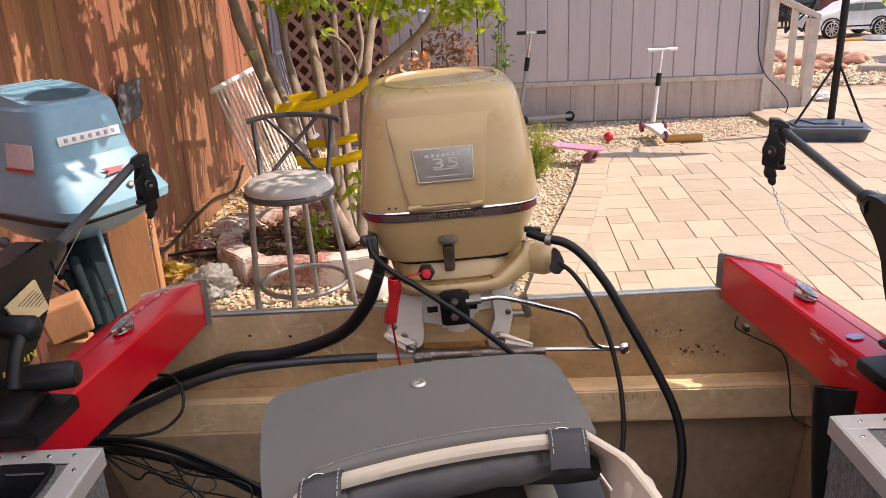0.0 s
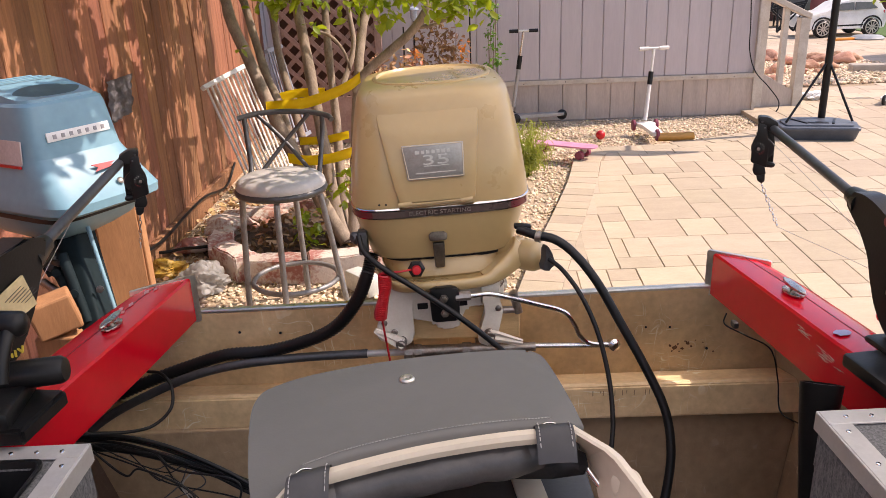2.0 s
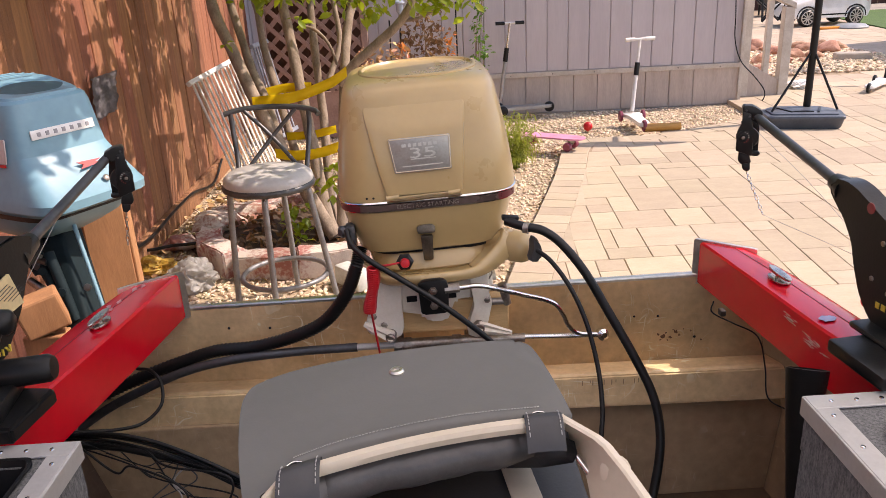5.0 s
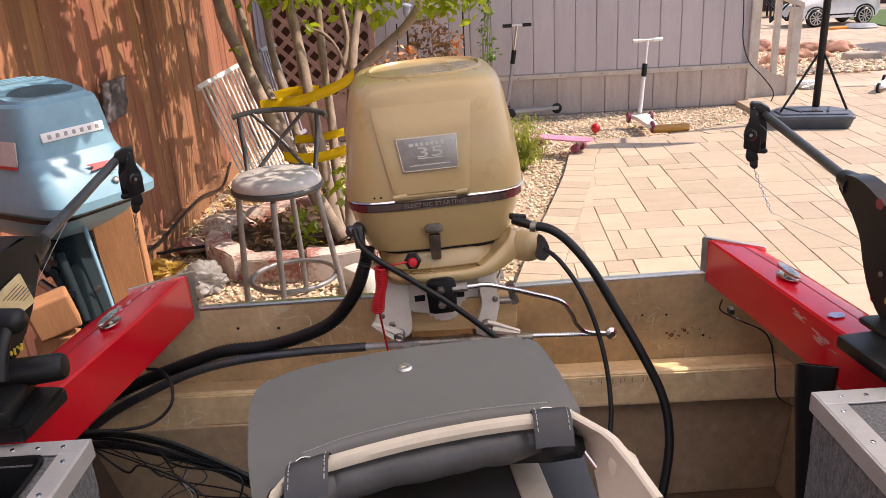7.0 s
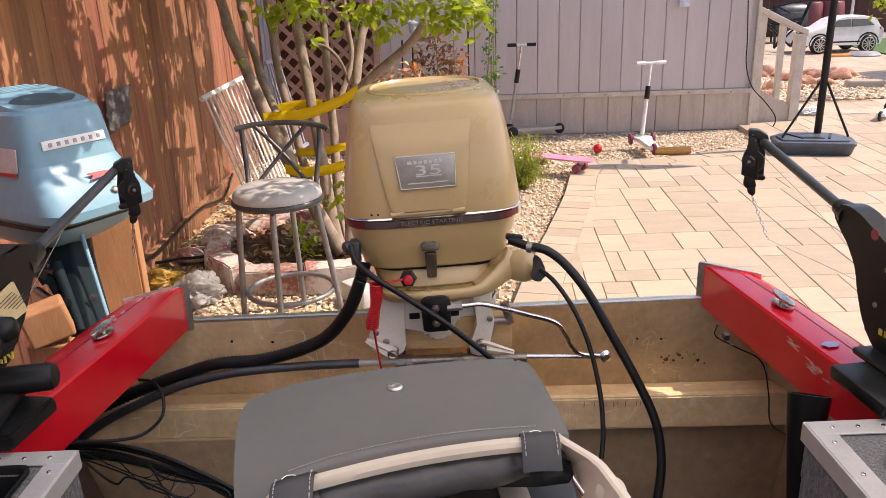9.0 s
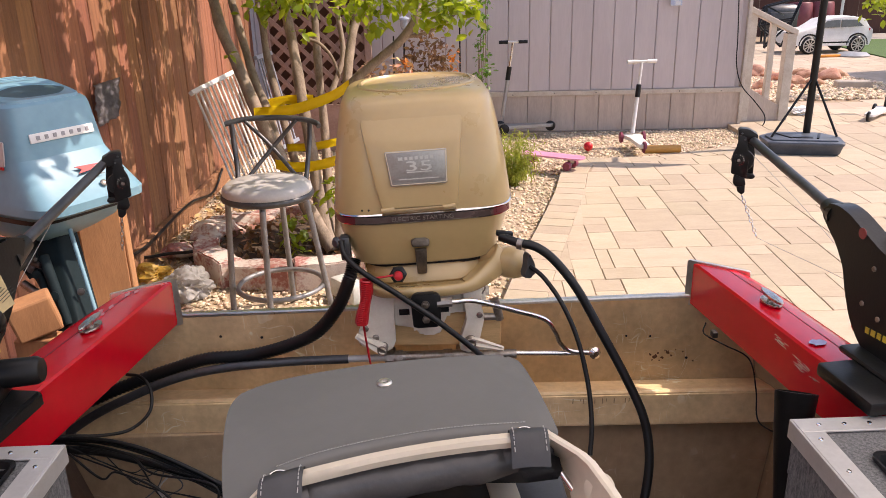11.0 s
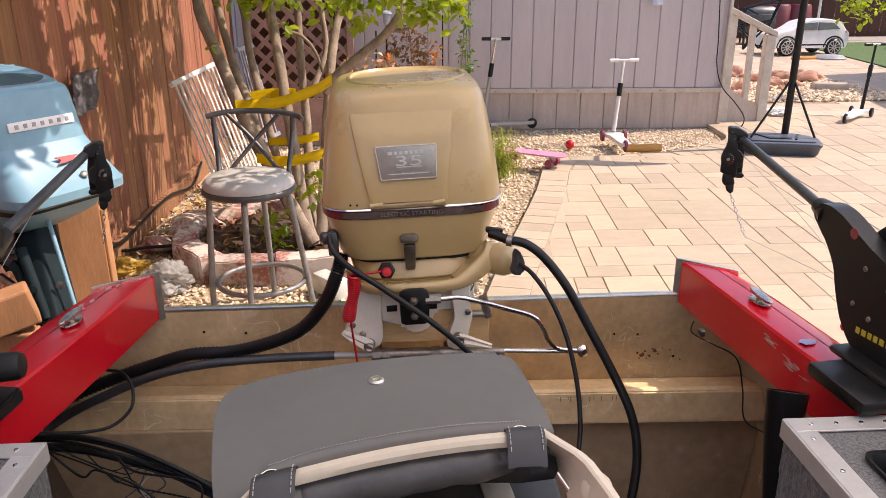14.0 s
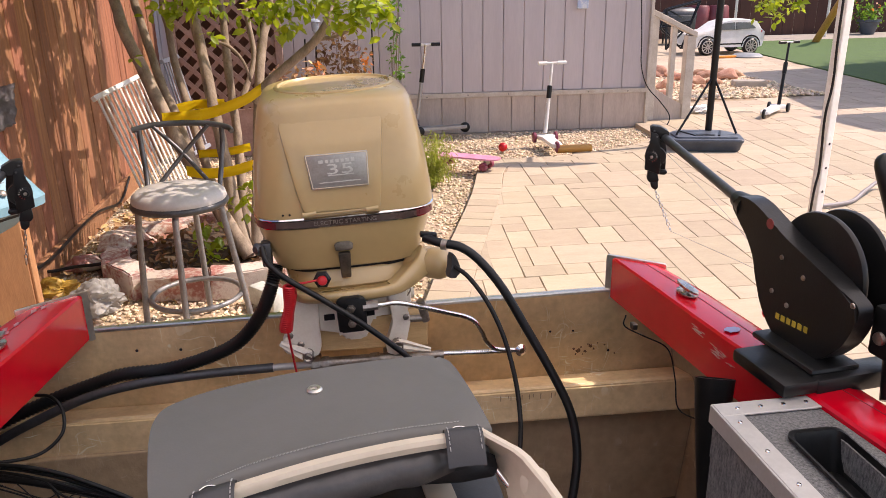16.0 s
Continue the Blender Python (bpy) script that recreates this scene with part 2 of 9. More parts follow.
WHITEPLAS = mat("white_plastic", base=(0.80, 0.79, 0.77), dark=(0.70, 0.68, 0.65), rough=0.35, scale=9)
WHITEMETAL = mat("white_painted_metal", base=(0.84, 0.82, 0.78), dark=(0.72, 0.69, 0.64), rough=0.45, scale=12)
PLYWOOD = mat("varnished_plywood", base=(0.74, 0.50, 0.24), dark=(0.62, 0.40, 0.18), rough=0.6, scale=8, bump=0.15, stretch=(1, 8, 8))
RAWWOOD = mat("raw_timber", base=(0.46, 0.225, 0.10), dark=(0.33, 0.155, 0.068), rough=0.75, scale=5, bump=0.12, bump_scale=90, stretch=(5, 5, 0.8))
AMBERWOOD = mat("amber_wood", base=(0.55, 0.28, 0.06), dark=(0.40, 0.18, 0.035), rough=0.5, scale=9, stretch=(0.6, 6, 6))
CARPET = mat("grey_marine_carpet", base=(0.23, 0.225, 0.215), dark=(0.075, 0.074, 0.074), rough=0.97, scale=260, bump=1.0, bump_scale=300, spread=0.50, stretch=(1, 1, 0.35), fine=900)
# stained hull paint in a darker copy: shade of the sides put into the colour
HULLSIDE = mat("stained_shaded_paint", base=(0.21, 0.155, 0.11), dark=(0.13, 0.095, 0.068), rough=0.8, scale=5, bump=0.3, bump_scale=40, spread=0.8)
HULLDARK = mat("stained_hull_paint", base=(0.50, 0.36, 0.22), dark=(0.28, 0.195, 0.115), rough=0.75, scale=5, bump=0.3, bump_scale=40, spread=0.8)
CREAMLABEL = mat("cream_label", base=(0.72, 0.56, 0.30), rough=0.5, scale=12)
GOLDINK = mat("gold_ink", base=(0.62, 0.46, 0.05), rough=0.45, scale=20)
BLACKINK = mat("black_ink", base=(0.03, 0.028, 0.026), rough=0.6, scale=20)
CLEARBAG = leafy("crumpled_film", (0.52, 0.505, 0.485), (0.33, 0.32, 0.31), (0.66, 0.64, 0.61), 0.03)
GLASSDARK = mat("tinted_window", base=(0.05, 0.06, 0.065), rough=0.1, scale=9)
FARWALL = mat("far_brown_fence", base=(0.10, 0.042, 0.030), dark=(0.07, 0.03, 0.02), rough=0.85, scale=3, per=0.15, stretch=(5, 5, 0.5))
CONCRETE = mat("pale_concrete", base=(0.42, 0.37, 0.32), dark=(0.33, 0.29, 0.25), rough=0.9, scale=5, bump=0.3, bump_scale=90)

scratched(ALU, (0.90, 0.84, 0.68), 1.0)
scratched(HULLDARK, (0.60, 0.50, 0.40), 0.6)
scratched(HULLSIDE, (0.42, 0.34, 0.27), 0.5)


# ---- mesh helpers ----
def part(name, bm, material_, parent=None, label="", smooth=True, autosharp=40):
    me = bpy.data.meshes.new(name)
    bmesh.ops.recalc_face_normals(bm, faces=bm.faces[:])
    if smooth:
        lim = radians(autosharp)
        for f in bm.faces:
            f.smooth = True
        for e in bm.edges:
            if len(e.link_faces) == 2 and e.calc_face_angle(0) > lim:
                e.smooth = False
    bm.to_mesh(me)
    bm.free()
    me.materials.append(material_)
    ob = new(name, me)
    ob.parent = parent
    if label:
        tagged(ob, label)
    return ob


def thing(name, label, category, at=(0, 0, 0), group="", kind="", rz=0.0):
    ob = new(name)
    ob.empty_display_size = 0.05
    ob.matrix_world = pose(*at, 0, 0, rz)
    return tagged(ob, label, category, group, kind)


def solo(name, bm, material_, label, category, group="", kind="", **kw):
    return tagged(part(name, bm, material_, **kw), label, category, group, kind)


def box(bm, c, s, m=None, bevel=0.0, seg=2):
    """A block with centre c and size s, turned by m."""
    t = Matrix.Translation(c) @ (m or Matrix()) @ Matrix.Diagonal((*s, 1))
    r = bmesh.ops.create_cube(bm, size=1, matrix=t)
    if bevel:
        es = list({e for v in r["verts"] for e in v.link_edges})
        bmesh.ops.bevel(bm, geom=es, offset=bevel, segments=seg, affect="EDGES", profile=0.5)
    return bm


def frame_of(d, hint=(0, 0, 1)):
    d = Vector(d).normalized()
    h = Vector(hint)
    if abs(d.dot(h)) > 0.97:
        h = Vector((1, 0, 0))
    a = h.cross(d).normalized()
    return a, d.cross(a).normalized(), d


def rod(bm, p, q, r, r2=None, seg=12, cap=True):
    """A round bar from p to q."""
    p, q = Vector(p), Vector(q)
    a, b, d = frame_of(q - p)
    r2 = r if r2 is None else r2
    rings = []
    for c, rr in ((p, r), (q, r2)):
        rings.append([bm.verts.new(c + a * math.cos(2 * math.pi * i / seg) * rr + b * math.sin(2 * math.pi * i / seg) * rr) for i in range(seg)])
    for i in range(seg):
        j = (i + 1) % seg
        bm.faces.new((rings[0][i], rings[0][j], rings[1][j], rings[1][i]))
    if cap:
        bm.faces.new(rings[0][::-1])
        bm.faces.new(rings[1])
    return bm


def spline(pts, n=8):
    """A smooth line through the points."""
    p = [Vector(v) for v in pts]
    p = [p[0] * 2 - p[1]] + p + [p[-1] * 2 - p[-2]]
    out = []
    for i in range(1, len(p) - 2):
        for k in range(n):
            t = k / n
            a, b, c, d = p[i - 1], p[i], p[i + 1], p[i + 2]
            out.append(0.5 * ((2 * b) + (c - a) * t + (2 * a - 5 * b + 4 * c - d) * t * t + (3 * b - a - 3 * c + d) * t ** 3))
    out.append(p[-2])
    return out


def tube(bm, pts, r, seg=10, n=8, smooth=True, ribs=0.0, closed=False, r_end=None):
    """A bent round tube along points; ribs: depth of corrugation."""
    line = spline(pts, n) if smooth else [Vector(v) for v in pts]
    if closed:
        line = [Vector(v) for v in pts]
    N = len(line)
    rings = []
    a = None
    for i, c in enumerate(line):
        if closed:
            d = line[(i + 1) % N] - line[i - 1]
        else:
            d = line[min(i + 1, N - 1)] - line[max(i - 1, 0)]
        d.normalize()
        if a is None:
            a, b, _ = frame_of(d)
        else:
            a = (a - d * a.dot(d)).normalized()
            b = d.cross(a)
        rr = r if r_end is None else r + (r_end - r) * i / (N - 1)
        if ribs:
            rr += ribs if i % 2 else -ribs
        rings.append([bm.verts.new(c + a * math.cos(2 * math.pi * k / seg) * rr + b * math.sin(2 * math.pi * k / seg) * rr) for k in range(seg)])
    for i in range(N if closed else N - 1):
        u, v = rings[i], rings[(i + 1) % N]
        for k in range(seg):
            j = (k + 1) % seg
            bm.faces.new((u[k], u[j], v[j], v[k]))
    if not closed:
        bm.faces.new(rings[0][::-1])
        bm.faces.new(rings[-1])
    return bm


def ring_points(c, r, n=40, ax=(1, 0, 0), ay=(0, 1, 0)):
    c, ax, ay = Vector(c), Vector(ax), Vector(ay)
    return [c + ax * (r * math.cos(2 * math.pi * i / n)) + ay * (r * math.sin(2 * math.pi * i / n)) for i in range(n)]


def prism(bm, poly, h, origin=(0, 0, 0), ax=(1, 0, 0), ay=(0, 1, 0), bevel=0.0, seg=2):
    """A flat outline (in the axes ax, ay) pushed out by h along ax x ay."""
    o, ax, ay = Vector(origin), Vector(ax), Vector(ay)
    nz = ax.cross(ay).normalized()
    lo = [bm.verts.new(o + ax * x + ay * y) for x, y in poly]
    hi = [bm.verts.new(o + ax * x + ay * y + nz * h) for x, y in poly]
    f = [bm.faces.new(lo[::-1]), bm.faces.new(hi)]
    for i in range(len(poly)):
        j = (i + 1) % len(poly)
        f.append(bm.faces.new((lo[i], lo[j], hi[j], hi[i])))
    if bevel:
        es = list({e for x in f[:2] for e in x.edges})
        bmesh.ops.bevel(bm, geom=es, offset=bevel, segments=seg, affect="EDGES", profile=0.5)
    return bm


def round_poly(pts, r, n=4):
    """The outline with its corners rounded by r."""
    out = []
    N = len(pts)
    for i in range(N):
        p, a, b = Vector(pts[i]), Vector(pts[i - 1]), Vector(pts[(i + 1) % N])
        ra = min(r, (a - p).length * 0.45)
        rb = min(r, (b - p).length * 0.45)
        u, v = p + (a - p).normalized() * ra, p + (b - p).normalized() * rb
        for k in range(n + 1):
            t = k / n
            q = u * (1 - t) ** 2 + p * 2 * t * (1 - t) + v * t * t
            out.append((q.x, q.y))
    return out


def superellipse(hw, hd, p, n=48):
    out = []
    for i in range(n):
        a = 2 * math.pi * i / n
        c, s = math.cos(a), math.sin(a)
        out.append((hw * math.copysign(abs(c) ** (2 / p), c), hd * math.copysign(abs(s) ** (2 / p), s)))
    return out


def loft(bm, sections, n=48, caps=True):
    """Rounded sections (x, y, z, half width, half depth, squareness), one above another."""
    rings = []
    for x, y, z, hw, hd, p in sections:
        rings.append([bm.verts.new((x + u, y + v, z)) for u, v in superellipse(hw, hd, p, n)])
    for a, b in zip(rings, rings[1:]):
        for i in range(n):
            j = (i + 1) % n
            bm.faces.new((a[i], a[j], b[j], b[i]))
    if caps:
        bm.faces.new(rings[0][::-1])
        bm.faces.new(rings[-1])
    return bm


def skin(bm, rows, closed=False):
    """Quads between rows of points."""
    vs = [[bm.verts.new(p) for p in r] for r in rows]
    for a, b in zip(vs, vs[1:]):
        for i in range(len(a) if closed else len(a) - 1):
            j = (i + 1) % len(a)
            bm.faces.new((a[i], a[j], b[j], b[i]))
    return bm


def lathe(bm, prof, c=(0, 0, 0), d=(0, 0, 1), seg=24):
    """Radius and height pairs turned round the axis d at c."""
    a, b, d = frame_of(d)
    c = Vector(c)
    rings = []
    for r, h in prof:
        rings.append([bm.verts.new(c + d * h + (a * math.cos(2 * math.pi * i / seg) + b * math.sin(2 * math.pi * i / seg)) * max(r, 1e-4)) for i in range(seg)])
    for u, v in zip(rings, rings[1:]):
        for i in range(seg):
            j = (i + 1) % seg
            bm.faces.new((u[i], u[j], v[j], v[i]))
    bm.faces.new(rings[0][::-1])
    bm.faces.new(rings[-1])
    return bm


def B():
    return bmesh.new()


def lettering(name, text, size, m, material_, parent, depth=0.001):
    """Raised letters of the built-in font as a mesh."""
    cu = bpy.data.curves.new(name, "FONT")
    cu.body, cu.size, cu.extrude = text, size, depth
    cu.align_x, cu.align_y = "CENTER", "CENTER"
    tmp = bpy.data.objects.new(name, cu)
    scene.collection.objects.link(tmp)
    dg = bpy.context.evaluated_depsgraph_get()
    me = bpy.data.meshes.new_from_object(tmp.evaluated_get(dg))
    bpy.data.objects.remove(tmp)
    bpy.data.curves.remove(cu)
    me.transform(m)
    me.materials.clear()
    me.materials.append(material_)
    ob = new(name, me)
    ob.parent = parent
    return ob


def basis(o, ax, ay):
    """A pose with its x along ax, its y along ay."""
    ax, ay = Vector(ax).normalized(), Vector(ay).normalized()
    az = ax.cross(ay).normalized()
    ay = az.cross(ax)
    m = Matrix((ax, ay, az)).transposed().to_4x4()
    m.translation = o
    return m


def rock_mesh(bm, c, s, rnd, sub=2):
    """An uneven stone of about size s."""
    r = bmesh.ops.create_icosphere(bm, subdivisions=sub, radius=0.5)
    off = Vector((rnd.uniform(-50, 50), rnd.uniform(-50, 50), rnd.uniform(-50, 50)))
    rot = Euler((rnd.uniform(0, 6), rnd.uniform(0, 6), rnd.uniform(0, 6))).to_matrix()
    for v in r["verts"]:
        k = 1 + 0.55 * noise.noise(v.co * 2.2 + off)
        p = rot @ (v.co * k)
        v.co = Vector((p.x * s[0], p.y * s[1], p.z * s[2])) + Vector(c)
    return bm

# ---- ground ----
bm = B()
bmesh.ops.create_grid(bm, x_segments=2, y_segments=2, size=1500)
for v in bm.verts:
    v.co.z = -0.075
tagged(part("ground", bm, SOIL, label="dry brown earth reaching to the horizon"), "dry brown earth reaching to the horizon", "ground", kind="structure")

# edge between the gravel bed and the paved yard
EDGE = spline([(0.12, 2.2, 0), (0.30, 3.0, 0), (0.435, 3.5, 0), (0.575, 3.97, 0), (0.925, 5.1, 0), (1.125, 5.85, 0), (1.30, 6.2, 0)], 6)
EDGE2 = spline([(1.30, 6.2, 0), (1.9, 6.22, 0), (2.4, 6.38, 0), (2.77, 6.58, 0), (3.02, 6.9, 0), (3.16, 7.46, 0)], 6)


def edge_x(y):
    for a, b in zip(EDGE, EDGE[1:]):
        if a.y <= y <= b.y:
            return a.x + (b.x - a.x) * (y - a.y) / max(1e-6, b.y - a.y)
    return EDGE[0].x if y < EDGE[0].y else 99


def edge_y(x):
    for a, b in zip(EDGE2, EDGE2[1:]):
        if a.x <= x <= b.x:
            return a.y + (b.y - a.y) * (x - a.x) / max(1e-6, b.x - a.x)
    return 99 if x > EDGE2[-1].x else 6.2


def paved(x, y, gap=0.0):
    if y < 6.2:
        return x > edge_x(y) + gap
    if x < 3.18:
        return x > 1.30 and y < edge_y(x) - gap
    return True


def in_rocks(x, y):
    return 4.05 < x < 6.1 and 8.8 < y < 11.4 and (x - 4.05) > (y - 9.9) * 0.5 and y > 8.75 + (x - 4.05) * 0.05


def in_turf(x, y):
    return x > 7.35 + max(0.0, (y - 9.2)) * 0.14 and y > 9.2


outline = [(-1.0, 0.6)] + [(-1.0, 2.2)] + [(p.x, p.y) for p in EDGE] + [(p.x, p.y) for p in EDGE2[1:]] + [(3.2, 9.0), (3.2, 30), (30, 30), (30, -8), (-1.0, -8)]
bm = B()
prism(bm, outline, 0.0645, (0, 0, -0.070))
tagged(part("road_bed", bm, SAND, smooth=False), "dark sand bed under the yard paving", "paving bed", kind="structure")

# gravel bed, slightly hollowed
bm = B()
bmesh.ops.create_grid(bm, x_segments=70, y_segments=80, size=1)
for v in bm.verts:
    x, y = -1.6 + (v.co.x + 1) * 0.5 * 4.9, 2.0 + (v.co.y + 1) * 0.5 * 5.8
    v.co = (x, y, -0.052 + 0.012 * noise.noise((x * 3, y * 3, 0)))
tagged(part("gravel_bed", bm, GRAVELBED), "bed of tan pea gravel beside the paving", "gravel bed", kind="structure")

rnd = random.Random(4)
def pebble_field(name, label, n, test, zone, size, z0, seed):
    """Loose stones scattered over a zone."""
    r = random.Random(seed)
    base = B()
    bmesh.ops.create_icosphere(base, subdivisions=1, radius=1)
    bv = np.array([v.co[:] for v in base.verts])
    bf = np.array([[v.index for v in f.verts] for f in base.faces])
    base.free()
    V, Fc, k = [], [], 0
    while k < n:
        x, y = r.uniform(zone[0], zone[1]), r.uniform(zone[2], zone[3])
        if not test(x, y):
            k += 1
            continue
        s = r.uniform(*size)
        sc = np.array([s * r.uniform(0.8, 1.5), s * r.uniform(0.7, 1.1), s * r.uniform(0.45, 0.8)])
        rot = np.array(Euler((r.uniform(-0.5, 0.5), r.uniform(-0.5, 0.5), r.uniform(0, 6.3))).to_matrix())
        p = (bv * sc * (1 + 0.22 * np.array([[r.uniform(-1, 1)] for _ in bv]))) @ rot.T + np.array([x, y, z0 + s * 0.25 + r.uniform(0, s * 0.4)])
        Fc.append(bf + len(V) * len(bv))
        V.append(p)
        k += 1
    me = bpy.data.meshes.new(name)
    me.from_pydata(np.concatenate(V).tolist(), [], np.concatenate(Fc).tolist())
    me.materials.append(PEBBLE)
    return tagged(new(name, me), label, "gravel", kind="stuff")


def in_planter(x, y, r=0.60):
    return math.hypot(x + 0.76, (y - 4.36)) < r


pebble_field("gravel", "loose tan and cream pea gravel", 34000, lambda x, y: (not paved(x, y, -0.02)) and not in_planter(x, y) and x > -1.5 and y > 2.6, (-1.5, 3.2, 2.6, 7.55), (0.0065, 0.0145), -0.052, 11)
pebble_field("gravel", "loose gravel among red landscape rocks", 5200, in_rocks, (4.0, 6.2, 8.7, 11.5), (0.012, 0.03), 0.004, 12)
bm = B()
bmesh.ops.create_grid(bm, x_segments=30, y_segments=30, size=1)
for v in list(bm.verts):
    v.co = (4.0 + (v.co.x + 1) * 1.1, 8.7 + (v.co.y + 1) * 1.4, 0.006 + 0.01 * noise.noise(v.co * 6))
bmesh.ops.delete(bm, geom=[v for v in bm.verts if not in_rocks(v.co.x, v.co.y)], context="VERTS")
tagged(part("gravel_bed", bm, GRAVELBED), "rock garden bed of coarse gravel", "gravel bed", kind="structure")

# artificial lawn and the strip behind it
bm = B()
prism(bm, [(7.35, 9.2), (26, 9.2), (26, 16.6), (8.5, 16.6)], 0.022, (0, 0, -0.004))
tagged(part("lawn", bm, TURF, smooth=False), "short green artificial turf", "lawn", kind="structure")
bm = B()
prism(bm, [(8.4, 16.62), (30, 16.62), (30, 18.2), (8.4, 18.2)], 0.02, (0, 0, -0.004))
tagged(part("gravel_strip", bm, CONCRETE, smooth=False), "pale gravel strip along the far fence", "gravel strip", kind="structure")

# ---- fence, lattice, house wall ----
def board_mesh(name, w, d, h, material_, bev=0.004):
    bm = B()
    box(bm, (0, 0, h / 2), (w, d, h), bevel=bev, seg=1)
    me = bpy.data.meshes.new(name)
    bm.to_mesh(me)
    bm.free()
    me.materials.append(material_)
    return me


def piece(name, me, parent, m):
    ob = new(name, me)
    ob.parent = parent
    ob.matrix_local = m
    return ob


fence = thing("wall_west", "tall redwood board fence in dappled shade", "fence", (-1.57, 0, -0.07), kind="structure")
plank = board_mesh("plank", 0.018, 0.138, 1.95, FENCE)
bm = B()
for k, z in enumerate((0.12, 1.72)):
    box(bm, (-0.035, 2.6, z), (0.04, 10.2, 0.09))
part("rail", bm, FENCE, fence, smooth=False)
y = -2.4
rnd = random.Random(7)
while y < 7.6:
    piece("plank", plank, fence, pose(rnd.uniform(-0.003, 0.004), y, 0.02, rnd.uniform(-0.25, 0.25), rnd.uniform(-0.2, 0.2), 0))
    y += 0.142
bm = B()
box(bm, (0.03, 5.0, 0.075), (0.035, 5.2, 0.15), bevel=0.004)
part("kickboard", bm, FENCE, fence, smooth=False)

lattice = thing("lattice_panel", "dark stained diagonal wooden lattice panel", "lattice", (-0.86, 6.95, -0.07))
bm = B()
for sgn in (-1, 1):
    for i in range(-20, 21):
        c = i * 0.150
        x0, x1 = -0.42, 0.42
        pts = []
        # slat clipped to the panel
        za, zb = c + sgn * x0 + 0.95, c + sgn * x1 + 0.95
        lo, hi = 0.45, 1.85
        ts = sorted([(lo - za) / (zb - za), (hi - za) / (zb - za)])
        t0, t1 = max(0, ts[0]), min(1, ts[1])
        if t1 - t0 < 0.05:
            continue
        p = Vector((x0 + (x1 - x0) * t0, 0.006 * sgn, za + (zb - za) * t0))
        q = Vector((x0 + (x1 - x0) * t1, 0.006 * sgn, za + (zb - za) * t1))
        d = (q - p).normalized()
        s = Vector((-d.z, 0, d.x)) * 0.019
        vs = [bm.verts.new(v) for v in (p - s, q - s, q + s, p + s)]
        r = bmesh.ops.extrude_face_region(bm, geom=[bm.faces.new(vs)])
        for e in r["geom"]:
            if isinstance(e, bmesh.types.BMVert):
                e.co.y += 0.009
part("slats", bm, LATTICE, lattice, smooth=False)
for x in (-0.44, 0.44):
    bm = B()
    box(bm, (x, 0.005, 0.96), (0.06, 0.05, 1.95), bevel=0.004)
    part("post", bm, LATTICE, lattice, smooth=False)
bm = B()
box(bm, (0, 0.03, 0.24), (0.82, 0.03, 0.42), bevel=0.004)
part("board", bm, LATTICE, lattice, smooth=False)
bm = B()
box(bm, (0, 0.09, 0.97), (0.94, 0.02, 1.9), bevel=0.004)
part("backing", bm, FARWALL, lattice, "dark stained backing board", smooth=False)

# house wall: grooved boards over a skirting, its line slightly turned
WALL_A, WALL_B = Vector((-1.75, 7.73, -0.07)), Vector((3.19, 7.535, -0.07))
wd = (WALL_B - WALL_A)
wall_len = wd.length
wall_ang = math.degrees(math.atan2(wd.y, wd.x))
house = thing("wall_north", "lavender grey grooved house wall over taupe skirting", "house wall", WALL_A, kind="structure", rz=wall_ang)
core = B()
box(core, (wall_len / 2, 0.075, 1.4), (wall_len - 0.004, 0.11, 2.8))
box(core, (wall_len - 0.055, 3.0, 1.4), (0.11, 5.7, 2.8))
part("wall_core", core, SIDING, house, smooth=False)
upper = board_mesh("board", 0.199, 0.02, 2.36, SIDING, 0.006)
lower = board_mesh("skirting_board", 0.232, 0.018, 0.375, SKIRT, 0.005)
k = 0.1
while k < wall_len - 0.05:
    piece("board", upper, house, pose(min(k, wall_len - 0.1), 0.01, 0.432))
    k += 0.2035
k = 0.12
while k < wall_len - 0.05:
    piece("skirting_board", lower, house, pose(min(k, wall_len - 0.117), 0.011, 0.028, rnd.uniform(-0.4, 0.4)))
    k += 0.2365
bm = B()
box(bm, (wall_len / 2, -0.004, 0.408), (wall_len, 0.03, 0.046), bevel=0.004)
part("band_board", bm, TRIMPAINT, house, smooth=False)
bm = B()
box(bm, (wall_len + 0.006, 0.03, 1.40), (0.032, 0.10, 2.76), bevel=0.004)
part("corner_trim", bm, TRIMPAINT, house, smooth=False)
rnd = random.Random(3)
for i in range(11):
    bm = B()
    lathe(bm, [(0.001, 0), (0.006, 0), (0.006, 0.003), (0.001, 0.004)], (wall_len - 0.2 - i * 0.41, -0.019, 0.408 + rnd.uniform(-0.008, 0.008)), (0, -1, 0), 8)
    part("nail", bm, DARKMETAL, house)

# paving: border course, then a broken bond of rectangles on one grid; near pieces are single objects
paving = thing("paving", "sunlit tan and cream concrete paving stones", "paving", (0, 0, 0), kind="structure")
U, W = Vector((1, -0.010, 0)), Vector((0.084, 1, 0))
GU, GV = 0.0735, 0.148
CELL0 = Vector((0.930, 3.663, 0))
BORDER = 0.212
rnd = random.Random(21)
I0, I1, J0, J1 = -26, 172, -64, 92
taken = set()
stones = []


def lay(i, j, w, h):
    for k in range(i, i + w):
        for q in range(j, j + h):
            taken.add((k, q))
    stones.append((i, j, w, h))


